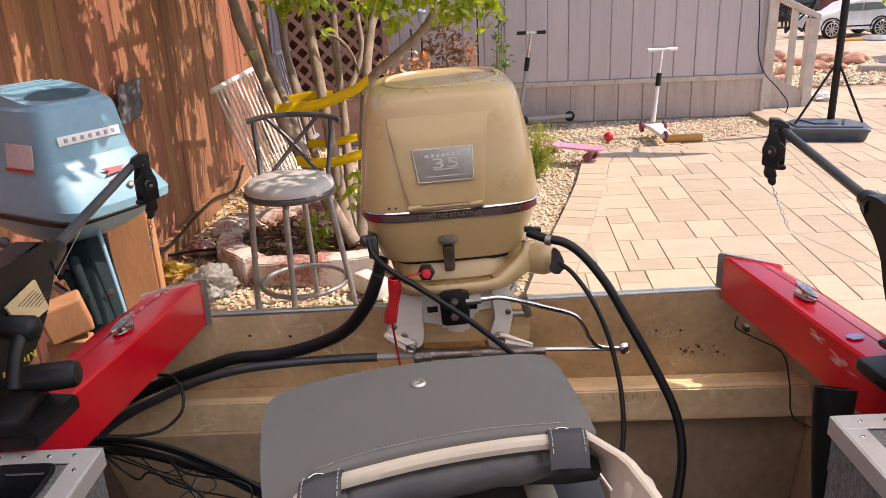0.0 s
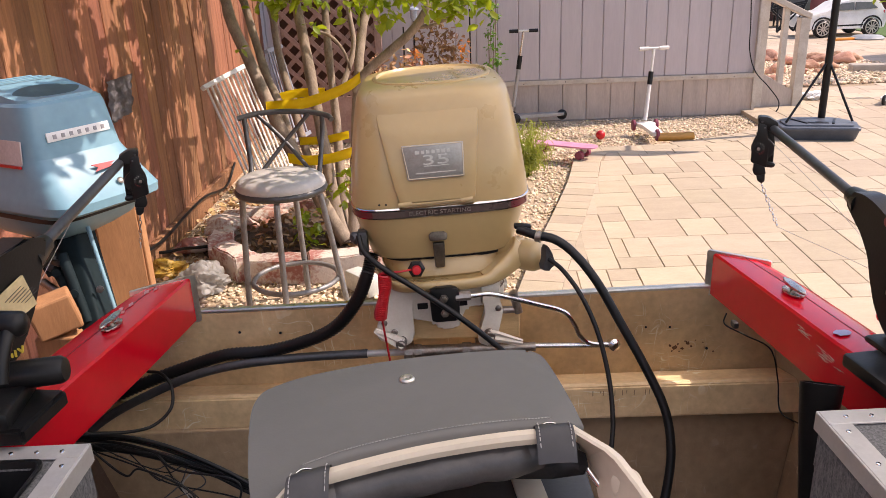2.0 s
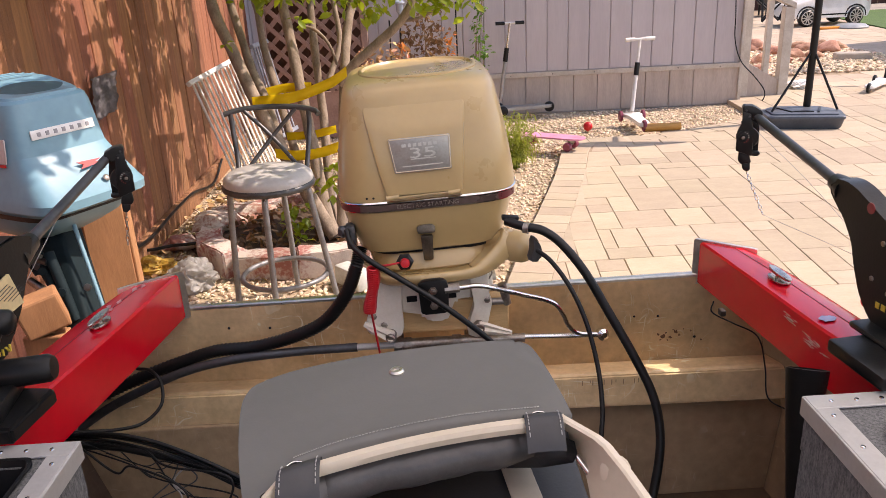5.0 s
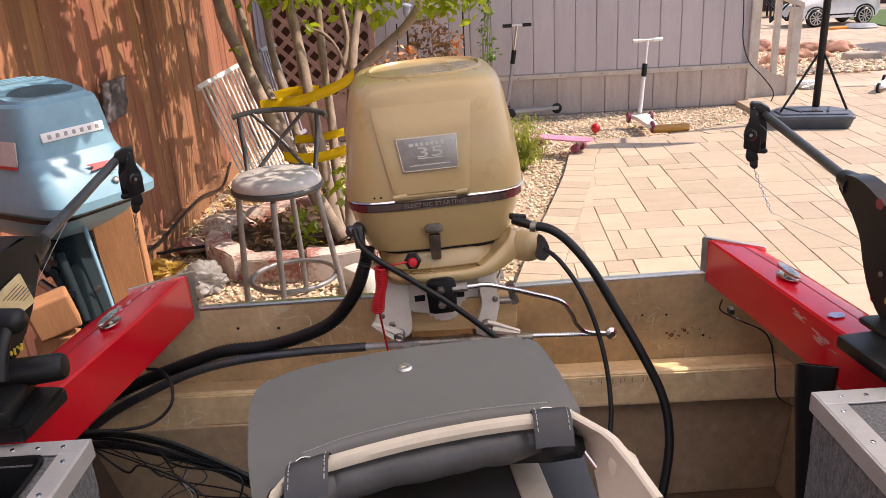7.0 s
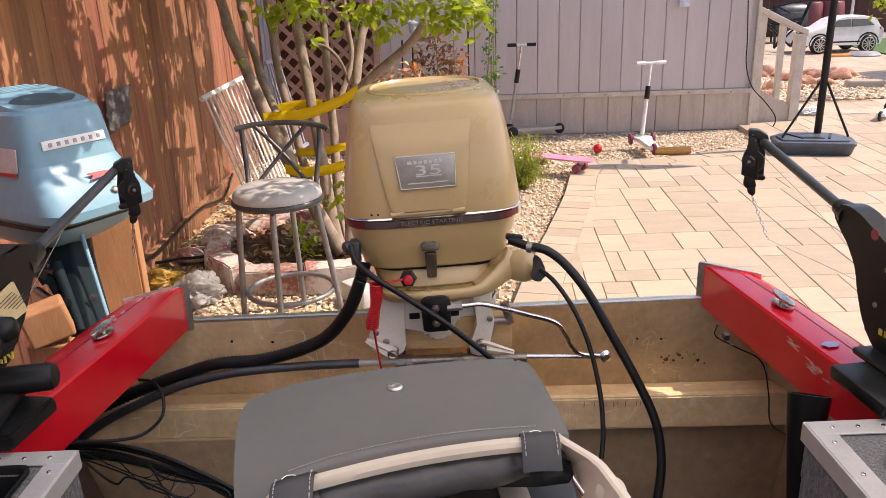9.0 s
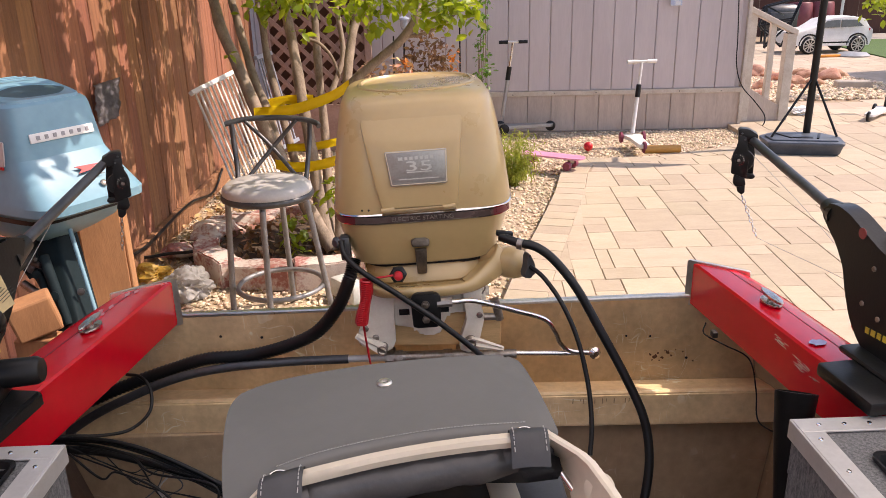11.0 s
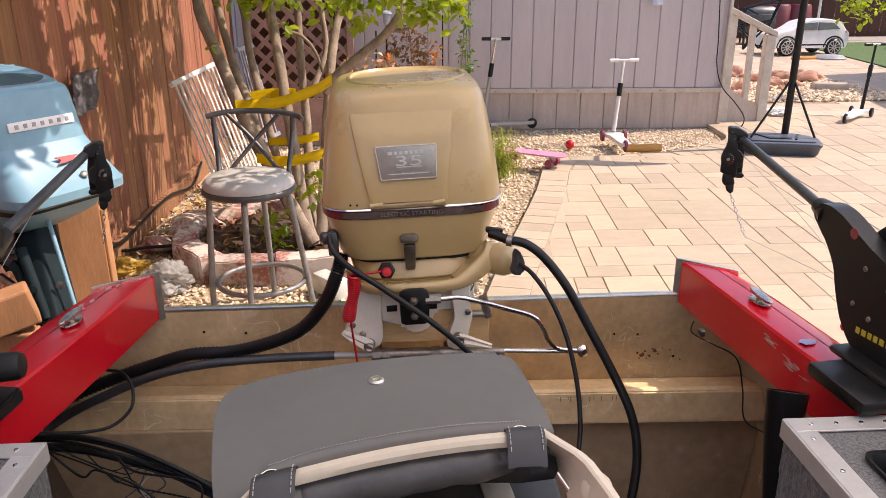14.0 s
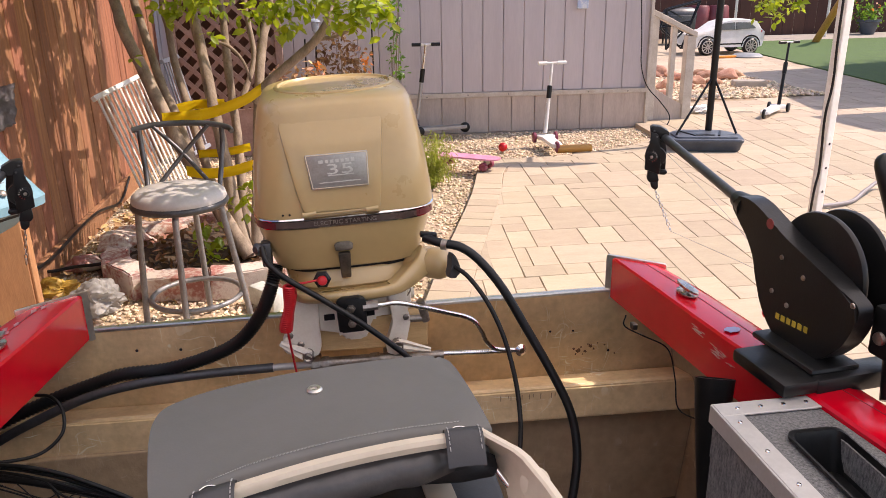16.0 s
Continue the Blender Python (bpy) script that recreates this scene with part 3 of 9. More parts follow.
# the stones in the middle of the yard lie as they do there; the rest follow the same sizes
for st in ((0, 2, 2, 2), (2, 2, 4, 2), (6, 2, 3, 2), (9, 2, 2, 2), (1, 0, 2, 2), (3, 0, 4, 2), (4, 4, 4, 3), (8, 6, 3, 2), (8, 4, 3, 2), (4, 9, 4, 2), (4, 7, 2, 2),
           (6, 7, 2, 2), (8, 8, 4, 2), (8, 10, 4, 1), (11, 5, 4, 3), (11, 2, 4, 3), (7, 0, 4, 2)):
    lay(*st)
sizes = [(4, 2)] * 5 + [(3, 2)] * 4 + [(2, 2)] * 3 + [(4, 3)] * 3 + [(4, 1)] * 3 + [(3, 1), (2, 1), (3, 3)]
for j in range(J0, J1):
    for i in range(I0, I1):
        if (i, j) in taken:
            continue
        run = 0
        while run < 7 and (i + run, j) not in taken:
            run += 1
        w, h = rnd.choice(sizes)
        if run - w == 1:
            w = w - 1 if w > 2 else w + 1
        w = min(w, run)
        while h > 1 and any((i + k, j + q) in taken for k in range(w) for q in range(1, h)):
            h -= 1
        lay(i, j, w, h)
shapes = {}


def grid_point(i, j):
    return CELL0 + U * (i * GU) + W * (j * GV)


def stone_mesh(ring, name="paver"):
    """A paving stone with softened top edges; ring: its outline about its middle."""
    key = tuple(round(c, 3) for p in ring for c in p[:2])
    if key not in shapes:
        n = len(ring)
        vs = [(p[0], p[1], -0.045) for p in ring] + [(p[0], p[1], -0.004) for p in ring]
        k = [max(0.5, 1 - 0.004 / max(0.01, math.hypot(p[0], p[1]))) for p in ring]
        vs += [(p[0] * q, p[1] * q, 0.0) for p, q in zip(ring, k)]
        fs = [tuple(range(2 * n, 3 * n))]
        for a_ in range(2):
            for k_ in range(n):
                q_ = (k_ + 1) % n
                fs.append((a_ * n + k_, a_ * n + q_, (a_ + 1) * n + q_, (a_ + 1) * n + k_))
        me = bpy.data.meshes.new(name)
        me.from_pydata(vs, [], fs)
        me.materials.append(PAVER)
        shapes[key] = me
    return shapes[key]


far_v, far_f = [], []
count = 0
stones.sort(key=lambda q: (grid_point(q[0], q[1]) - Vector((1.6, 3.8, 0))).length)
for i, j, w, h in stones:
    ring = [grid_point(i, j), grid_point(i + w, j), grid_point(i + w, j + h), grid_point(i, j + h)]
    c = sum(ring, Vector()) / 4
    if c.y < 1.98:
        if max(p.y for p in ring) > 2.08 or min(p.x for p in ring) < -0.95:
            continue
    elif c.y < 6.2:
        lim = [edge_x(min(6.19, p.y)) + BORDER for p in ring]
        if c.y < 2.2 or max(ring[1].x - lim[1], ring[2].x - lim[2]) < 0.03:
            continue
        for k in (0, 3):
            ring[k].x = max(ring[k].x, lim[k])
        for k in (1, 2):
            ring[k].x = max(ring[k].x, lim[k] + 0.004)
    elif c.x < 3.3:
        if not paved(c.x, c.y, BORDER + 0.05):
            continue
    if in_rocks(c.x, c.y) or in_turf(c.x - 0.1, c.y) or c.y > 16.4:
        continue
    c = sum(ring, Vector()) / 4
    c.z = rnd.uniform(-0.0012, 0.0012)
    inset = []
    for p in ring:
        d = p - c
        d.z = 0
        inset.append(d - Vector((math.copysign(0.0017, d.x), math.copysign(0.0017, d.y), 0)))
    if c.x < 4.6 and 2.2 < c.y < 8 and count < 300:
        piece("paver", stone_mesh(inset), paving, Matrix.Translation(c))
        count += 1
    else:
        b0 = len(far_v)
        far_v += [(c.x + d.x, c.y + d.y, c.z) for d in inset] + [(c.x + d.x, c.y + d.y, c.z - 0.03) for d in inset]
        far_f += [(b0, b0 + 1, b0 + 2, b0 + 3)] + [(b0 + k, b0 + 4 + k, b0 + 4 + (k + 1) % 4, b0 + (k + 1) % 4) for k in range(4)]
# border course along the gravel
line = [p for p in EDGE if p.y > 2.3] + EDGE2[1:]
acc, step = 0.0, 0.150
for a, b in zip(line, line[1:]):
    L = (b - a).length
    d = (b - a) / L
    nrm = Vector((d.y, -d.x, 0))
    while acc < L:
        p = a + d * acc + nrm * (BORDER / 2 - 0.004)
        p.z = rnd.uniform(-0.0012, 0.0012)
        hw, hd = BORDER / 2 - 0.004, step / 2 - 0.0016
        piece("border_stone", stone_mesh([(-hw, -hd, 0), (hw, -hd, 0), (hw, hd, 0), (-hw, hd, 0)], "border_stone"), paving, basis(p, nrm, d))
        acc += step
    acc -= L
me = bpy.data.meshes.new("far_pavers")
me.from_pydata(far_v, [], far_f)
FARPAVER = mat("far_paver", base=(0.53, 0.43, 0.325), dark=(0.42, 0.33, 0.245), rough=0.85, scale=5, per=0.10, island=True, spread=0.8)
me.materials.append(FARPAVER)
ob = new("far_pavers", me)
ob.parent = paving
tagged(ob, kind="stuff")

# ---- boat ----
boat = thing("aluminium_boat", "old open aluminium fishing boat with red gunwales", "boat", (0, 0, 0))
# transom: a thick sheet, top higher at one side
TL, TR = Vector((-0.70, 1.551, 0.738)), Vector((0.74, 1.487, 0.776))
tx = (TR - TL).normalized()
tn = Vector((-0.045, -1, 0)).normalized()  # towards the bow
bm = B()
skin(bm, [[TL, TR], [TL - Vector((0, -0.01, 0.30)), TR - Vector((0, -0.01, 0.30))]])
bmesh.ops.solidify(bm, geom=bm.faces[:], thickness=-0.016)
bmesh.ops.bevel(bm, geom=[e for e in bm.edges], offset=0.003, segments=1, affect="EDGES")
part("transom", bm, ALU, boat, "scratched dull aluminium transom", smooth=False)
bm = B()
box(bm, (TL + TR) / 2 + Vector((0, 0.008, 0.003)), ((TR - TL).length, 0.018, 0.009), m=basis((0, 0, 0), tx, Vector((0.045, 1, 0))), bevel=0.003)
part("transom_cap", bm, ALUBRIGHT, boat, "bright aluminium edge strip", smooth=False)
# knee beam across the foot of the transom
bm = B()
sec = [(0.005, 0.566), (-0.070, 0.583), (-0.080, 0.579), (-0.086, 0.508), (-0.080, 0.503), (0.0, 0.503)]
rows = []
for x in (-0.76, 0.80):
    y0 = 1.52 - 0.045 * x
    dz = 0.010 * x
    rows.append([Vector((x, y0 + a, z + dz)) for a, z in sec])
skin(bm, rows, closed=True)
bmesh.ops.contextual_create(bm, geom=[e for e in bm.edges if e.is_boundary])
bmesh.ops.holes_fill(bm, edges=[e for e in bm.edges if e.is_boundary], sides=0)
bmesh.ops.bevel(bm, geom=bm.edges[:], offset=0.003, segments=2, affect="EDGES")
kb = bm
bm = B()
box(bm, (0.745, 1.502, 0.580), (0.11, 0.012, 0.25), bevel=0.003)
part("corner_plate", bm, ALU, boat, smooth=False)
bm = kb
part("knee_beam", bm, ALU, boat, "worn aluminium cross beam", smooth=False)
# hull: sides and bottom
bm = B()
def hull_row(y, half, fl):
    return ([Vector((-half + 0.02, y, 0.755)), Vector((-half - 0.05, y, 0.62)), Vector((-half - 0.06, y, 0.45)), Vector((-half, y, fl)), Vector((0, y, fl - 0.02)), Vector((half + 0.06, y, fl)), Vector((half + 0.08, y, 0.45)), Vector((half + 0.04, y, 0.62)), Vector((half - 0.01, y, 0.78))])


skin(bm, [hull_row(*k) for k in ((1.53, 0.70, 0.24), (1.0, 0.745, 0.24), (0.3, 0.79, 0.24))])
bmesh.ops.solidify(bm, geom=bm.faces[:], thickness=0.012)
# the side paint carries painted shade besides its stains
part("hull", bm, HULLSIDE, boat, "stained inner hull with shade put into its colour")
# fore hull behind the camera, made pale so it bounces sunlight aft
bm = B()
skin(bm, [hull_row(*k) for k in ((0.3, 0.79, 0.24), (-0.8, 0.80, 0.25), (-2.0, 0.62, 0.30), (-2.9, 0.05, 0.55))])
bmesh.ops.solidify(bm, geom=bm.faces[:], thickness=0.012)
part("fore_hull", bm, ALUMATT, boat, "unseen fore hull, kept pale to bounce light aft")
# added pale deck, out of view, that reflects sun onto the transom
bm = B()
prism(bm, [(-0.74, 0.12), (-0.76, -0.8), (-0.60, -1.9), (-0.3, -2.4), (0.3, -2.4), (0.60, -1.9), (0.76, -0.8), (0.74, 0.12)], 0.02, (0, 0, 0.46))
part("fore_deck", bm, mat("bounce_sheet", base=(0.56, 0.53, 0.48), dark=(0.44, 0.41, 0.37), rough=0.5, metal=0.2, scale=7, bump=0.1), boat, "unseen pale deck added to bounce light onto the transom", smooth=False)
bm = B()
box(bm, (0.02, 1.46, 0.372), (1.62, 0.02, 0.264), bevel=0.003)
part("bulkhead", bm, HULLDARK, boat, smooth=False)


bm = B()
prism(bm, round_poly([(-0.17, -2.78), (0.17, -2.78), (0.10, -2.92), (0.0, -2.97), (-0.10, -2.92)], 0.03, 3), 0.05, (0, 0, 0.80), bevel=0.01)
part("bow_cap", bm, REDPAINT, boat)
CUT = 0.082
def gunwale(side, ztop, zlow, pts, width):
    """A red box-section rail along one side, its inner top edge through pts."""
    g = B()
    rows = []
    for i, (x, y) in enumerate(pts):
        o = x + side * width
        c = CUT if i == 0 else 0.0  # the end is cut on the slant
        rows.append([Vector((x, y, zlow)), Vector((x, y, ztop - 0.004)), Vector((x + side * 0.004, y - c * 0.04, ztop)), Vector((o - side * 0.03, y - c * 0.7, ztop + 0.002)), Vector((o - side * 0.006, y - c * 0.95, ztop - 0.006)), Vector((o, y - c, ztop - 0.02)), Vector((o, y - c, zlow + 0.01))])
    skin(g, rows, closed=True)
    bmesh.ops.holes_fill(g, edges=[e for e in g.edges if e.is_boundary], sides=0)
    return g


LG = [(-0.523, 1.535), (-0.553, 1.33), (-0.594, 1.083), (-0.627, 0.91), (-0.67, 0.60), (-0.70, 0.0), (-0.70, -1.0), (-0.52, -2.0), (-0.06, -2.85)]
RG = [(0.587, 1.500), (0.61, 1.30), (0.634, 1.084), (0.664, 0.89), (0.69, 0.70), (0.71, 0.0), (0.71, -1.0), (0.53, -2.0), (0.06, -2.85)]
part("gunwale", gunwale(-1, 0.835, 0.735, LG, 0.105), REDPAINT, boat, "glossy red gunwale, scuffed")
part("gunwale", gunwale(1, 0.853, 0.760, RG, 0.095), REDPAINT, boat, "glossy red gunwale with scraped paint")
for side, (x, y), zt, zl, w in ((-1, LG[0], 0.835, 0.735, 0.105), (1, RG[0], 0.853, 0.760, 0.095)):
    bm = B()
    prism(bm, round_poly([(0, zl - 0.005), (0, zt + 0.004), (side * (w + 0.004), zt + 0.005), (side * (w + 0.004), zt - 0.022), (side * 0.012, zt - 0.012), (side * 0.012, zl - 0.005)], 0.004, 2), 0.008, (x - side * 0.004, y + 0.007, 0), (1, -side * CUT / w, 0), (0, 0, 1))
    part("end_cap", bm, ALUBRIGHT, boat, "bright aluminium end cap", smooth=False)

# ---- beige outboard motor ----
MX, MY = 0.024, 1.645
COWL = [(1.000, 0.1835, 0.205, 5.6), (1.030, 0.1815, 0.203, 5.6), (1.080, 0.1755, 0.198, 5.6), (1.130, 0.1685, 0.1905, 5.4), (1.170, 0.1610, 0.183, 5.2), (1.194, 0.1560, 0.178, 5.0), (1.206, 0.1525, 0.1745, 4.8), (1.214, 0.1480, 0.170, 4.5), (1.2200, 0.1410, 0.163, 4.1), (1.2235, 0.1320, 0.153, 3.6), (1.225, 0.120, 0.138, 3.2)]


def cowl_at(z):
    for a, b in zip(COWL, COWL[1:]):
        if a[0] <= z <= b[0]:
            t = (z - a[0]) / (b[0] - a[0])
            return [a[i] + (b[i] - a[i]) * t for i in range(4)]
    return COWL[-1] if z > 1 else COWL[0]


def cowl_y(hd):
    return MY + (0.205 - hd) * 0.25


def front_y(x, z):
    _, hw, hd, p = cowl_at(z)
    k = min(0.97, abs(x - MX) / hw)
    return cowl_y(hd) - hd * (1 - k ** p) ** (1 / p)


motor = thing("outboard_motor", "beige vintage outboard motor clamped to the boat transom", "outboard motor", (0, 0, 0))
motor.matrix_world = Matrix.Translation((0.02, 1.5, 0.85)) @ Matrix.Rotation(radians(-2.0), 4, "Y") @ Matrix.Rotation(radians(1.5), 4, "Z") @ Matrix.Translation((-0.02, -1.5, -0.85))
bm = B()
loft(bm, [(MX, cowl_y(hd), z, hw, hd, p) for z, hw, hd, p in COWL], 64)
part("cowl", bm, BEIGE, motor, "sun-bleached beige engine cowl")
bm = B()
loft(bm, [(MX + 0.004, MY + 0.010, z, a, b, 2.3) for z, a, b in ((1.2215, 0.125, 0.142), (1.2270, 0.1245, 0.1415), (1.2290, 0.122, 0.139), (1.2290, 0.117, 0.133), (1.2250, 0.114, 0.130), (1.2260, 0.05, 0.06))], 56)
part("top_lid", bm, BEIGE, motor, "round recessed beige lid with raised rim")
# front door panel, slightly proud
bm = B()
rows = []
TS = [0, 0.012] + [k / 12 for k in range(1, 10)] + [0.80, 0.84, 0.88, 0.92, 0.96, 1.0]
KS = [0, 0.010, 0.022, 0.045] + [k / 10 for k in range(1, 10)] + [0.955, 0.978, 0.990, 1.0]
def proud(u, e):
    """How far the door stands out near an edge."""
    return -0.0015 if u <= 0.001 else min(0.0068, 0.0052 + 0.0016 * u / e)


for t in TS:
    z = 1.012 + 0.178 * t
    round_ = max(0.0, t - 0.94) / 0.06 * 0.012
    xl, xr = -0.058 - 0.034 * t ** 0.8 + round_, 0.092 + 0.019 * t - round_
    rows.append([Vector((xl + (xr - xl) * k, front_y(xl + (xr - xl) * k, z) - min(proud(min(k, 1 - k), 0.04), 0.0068 if t < 0.72 else 0.0068 - 0.0086 * (t - 0.72) / 0.28), z)) for k in KS])
skin(bm, rows)
part("front_panel", bm, BEIGE, motor, "beige access door on the cowl front", autosharp=38)
for xa, xb in ((-0.060, -0.034), (0.062, 0.086)):
    bm = B()
    rod(bm, (xa, front_y(xa, 1.006) - 0.004, 1.0065), (xb, front_y(xb, 1.006) - 0.004, 1.0085), 0.0058)
    part("hinge", bm, BEIGE, motor)
bm = B()
rod(bm, (-0.034, front_y(0, 1.006) - 0.003, 1.0065), (0.062, front_y(0, 1.006) - 0.003, 1.008), 0.0032)
part("hinge_rod", bm, BEIGE, motor)
# name plate with raised frame, bars for the lettered mark and the power figure
pc = Vector((0.0145, front_y(0.0, 1.085) - 0.0078, 1.0885))
pu = Vector((1, 0.0, 0.008)).normalized()
pv = Vector((0, (front_y(0, 1.13) - front_y(0, 1.05)), 0.08)).normalized()
bm = B()
prism(bm, round_poly([(-0.052, -0.0335), (0.058, -0.0335), (0.060, 0.0335), (-0.060, 0.0335)], 0.003, 2), 0.003, pc, pu, pv, bevel=0.0008)
plate = part("name_plate", bm, PLATE, motor, "pewter name plate with raised figures")
pm = basis(pc + pu.cross(pv) * 0.0032, pu, pv)
bm = B()
tube(bm, [pm @ Vector((x, y, 0)) for x, y in round_poly([(-0.050, -0.0315), (0.056, -0.0315), (0.058, 0.0315), (-0.058, 0.0315)], 0.003, 2)], 0.0010, 6, closed=True)
part("plate_rim", bm, BEIGEPALE, plate)
bm = B()
x = -0.036
for w in (0.012, 0.008, 0.009, 0.009, 0.008, 0.009, 0.009):
    box(bm, pm @ Vector((x + w / 2, 0.0185, 0)), (w * 0.72, 0.006, 0.0014), m=pm.to_3x3().to_4x4())
    x += w + 0.0012
for yb, xa, xb in ((-0.0085, -0.019, 0.030), (-0.0215, -0.036, 0.042)):
    box(bm, pm @ Vector(((xa + xb) / 2, yb, 0)), (xb - xa, 0.0017, 0.0014), m=pm.to_3x3().to_4x4())
part("mark_bars", bm, PEWTERLIGHT, plate)
lettering("figures", "35", 0.029, pm @ Matrix.Translation((0.005, 0.002, 0)) @ Matrix.Diagonal((1.95, 0.95, 1, 1)), PEWTERLIGHT, plate, 0.0008)
# small emblem on each side of the cowl
for sgn in (1, -1):
    bm = B()
    for k, (yy, zz, w_, h_) in enumerate(((1.590, 1.075, 0.022, 0.012), (1.600, 1.062, 0.030, 0.010), (1.585, 1.050, 0.020, 0.012), (1.604, 1.040, 0.014, 0.012))):
        box(bm, (MX + sgn * (cowl_at(zz)[1] + 0.0005), yy, zz), (0.003, w_, h_), m=Matrix.Rotation(radians(sgn * 7), 4, "Y"), bevel=0.001, seg=1)
    part("emblem", bm, INLAY, motor, "small dark cast emblem", smooth=False)
# trim band and lower cowl
bm = B()
loft(bm, [(MX, MY, z, hw, hd, 5.2) for z, hw, hd in ((0.977, 0.1815, 0.204), (0.979, 0.1855, 0.207), (0.997, 0.1865, 0.208), (1.000, 0.1835, 0.205))], 64, caps=False)
band = part("trim_band", bm, CHROME, motor, "chrome trim band with maroon inlay")
bm = B()
rows = []
for z in (0.9815, 0.9945):
    row = []
    for k in range(41):
        x = MX - 0.182 + 0.355 * k / 40
        kk = min(0.995, abs(x - MX) / 0.186)
        row.append(Vector((x, MY - 0.2075 * (1 - kk ** 5.2) ** (1 / 5.2) - 0.0018, z)))
    rows.append(row)
skin(bm, rows)
part("inlay", bm, INLAY, band, "dark pewter metallic inlay")
for k0, k1 in ((0, 6), (36, 41)):
    bm = B()
    skin(bm, [[p + Vector((0, -0.0008, 0)) for p in row[k0:k1]] for row in rows])
    part("inlay_end", bm, MAROON, band, "maroon end of the inlay")
lettering("lettering", "ELECTRIC STARTING", 0.0115, basis((0.02, MY - 0.2075 - 0.0032, 0.988), (1, 0, 0.0), (0, 0, 1)) @ Matrix.Diagonal((1.15, 1, 1, 1)), STEEL, band, 0.0005)
bm = B()
loft(bm, [(MX - 0.002, MY, z, hw, hd, 4.8) for z, hw, hd in ((0.8835, 0.147, 0.180), (0.887, 0.153, 0.186), (0.915, 0.163, 0.194), (0.950, 0.174, 0.201), (0.9765, 0.1805, 0.2035))], 64)
part("lower_cowl", bm, BEIGE, motor, "beige lower engine cover")
bm = B()
loft(bm, [(MX + 0.003, MY, z, hw, hd, 4.2) for z, hw, hd in ((0.876, 0.144, 0.176), (0.884, 0.144, 0.176))], 64)
part("seal", bm, BLACKRUB, motor)
for x in (-0.098, -0.085):
    bm = B()
    lathe(bm, [(0.001, 0), (0.0022, 0), (0.0022, 0.002), (0.001, 0.0022)], (x, front_y(x, 1.008) + 0.001, 1.0085), (0, -1, 0), 8)
    part("rivet", bm, BLACKRUB, motor)
# latch on the lower cowl
bm = B()
ly = MY - 0.207
prism(bm, round_poly([(-0.017, 0.0), (0.017, 0.0), (0.019, 0.012), (0.012, 0.017), (-0.012, 0.017), (-0.019, 0.012)], 0.003, 2), 0.012, (0.012, ly + 0.006, 0.926), (1, 0, 0), (0, 0.25, 1), bevel=0.002)
prism(bm, round_poly([(-0.010, 0.0), (0.010, 0.0), (0.012, 0.055), (-0.012, 0.055)], 0.004, 2), 0.010, (0.012, ly + 0.014, 0.868), (1, 0, 0), (0, -0.1, 1), bevel=0.002)
part("latch", bm, mat("tarnished_steel", base=(0.20, 0.16, 0.125), dark=(0.10, 0.08, 0.06), rough=0.4, metal=0.7, scale=24), motor, "worn steel cowl latch")
# pan and front lip below the cowl
bm = B()
loft(bm, [(MX, MY + 0.02, z, hw, hd, 3.6) for z, hw, hd in ((0.80, 0.07, 0.10), (0.820, 0.124, 0.196), (0.848, 0.138, 0.216), (0.864, 0.141, 0.210), (0.878, 0.141, 0.198))], 48)
part("pan", bm, BEIGE, motor, "beige engine pan")
# the pan's front lip: a rounded bar that rises and broadens into the elbow's fairing
to_motor = motor.matrix_world.inverted()
bm = B()
rows = []
lip_top = spline([(-0.141, 1.500, 0.873), (-0.112, 1.450, 0.857), (-0.081, 1.415, 0.851), (-0.035, 1.404, 0.851), (0.040, 1.402, 0.854), (0.098, 1.411, 0.857), (0.124, 1.425, 0.870), (0.146, 1.440, 0.885), (0.162, 1.455, 0.899), (0.170, 1.475, 0.914)], 5)
lip_low = spline([(-0.128, 1.500, 0.848), (-0.101, 1.450, 0.829), (-0.074, 1.417, 0.827), (-0.033, 1.407, 0.828), (0.041, 1.405, 0.829), (0.106, 1.414, 0.833), (0.138, 1.428, 0.839), (0.163, 1.442, 0.850), (0.183, 1.457, 0.863), (0.200, 1.477, 0.876)], 5)
for p, q in zip(lip_top, lip_low):
    p, q = to_motor @ p, to_motor @ q
    fwd = Vector((0.25 if p.x > 0.1 else 0.0, -1, 0)).normalized()
    rows.append([p - fwd * 0.060 + Vector((0, 0, -0.012)), p - fwd * 0.022 + Vector((0, 0, -0.008)), p - fwd * 0.010 + Vector((0, 0, -0.001)), p - fwd * 0.003, p + fwd * 0.002 + Vector((0, 0, -0.003)),
                 p.lerp(q, 0.5) + fwd * 0.005, q + fwd * 0.002 + Vector((0, 0, 0.003)), q - fwd * 0.003, q - fwd * 0.060])
skin(bm, rows, closed=True)
bmesh.ops.holes_fill(bm, edges=[e for e in bm.edges if e.is_boundary], sides=0)
part("pan_lip", bm, BEIGE, motor, "rounded beige lip and fairing of the engine pan", autosharp=55)
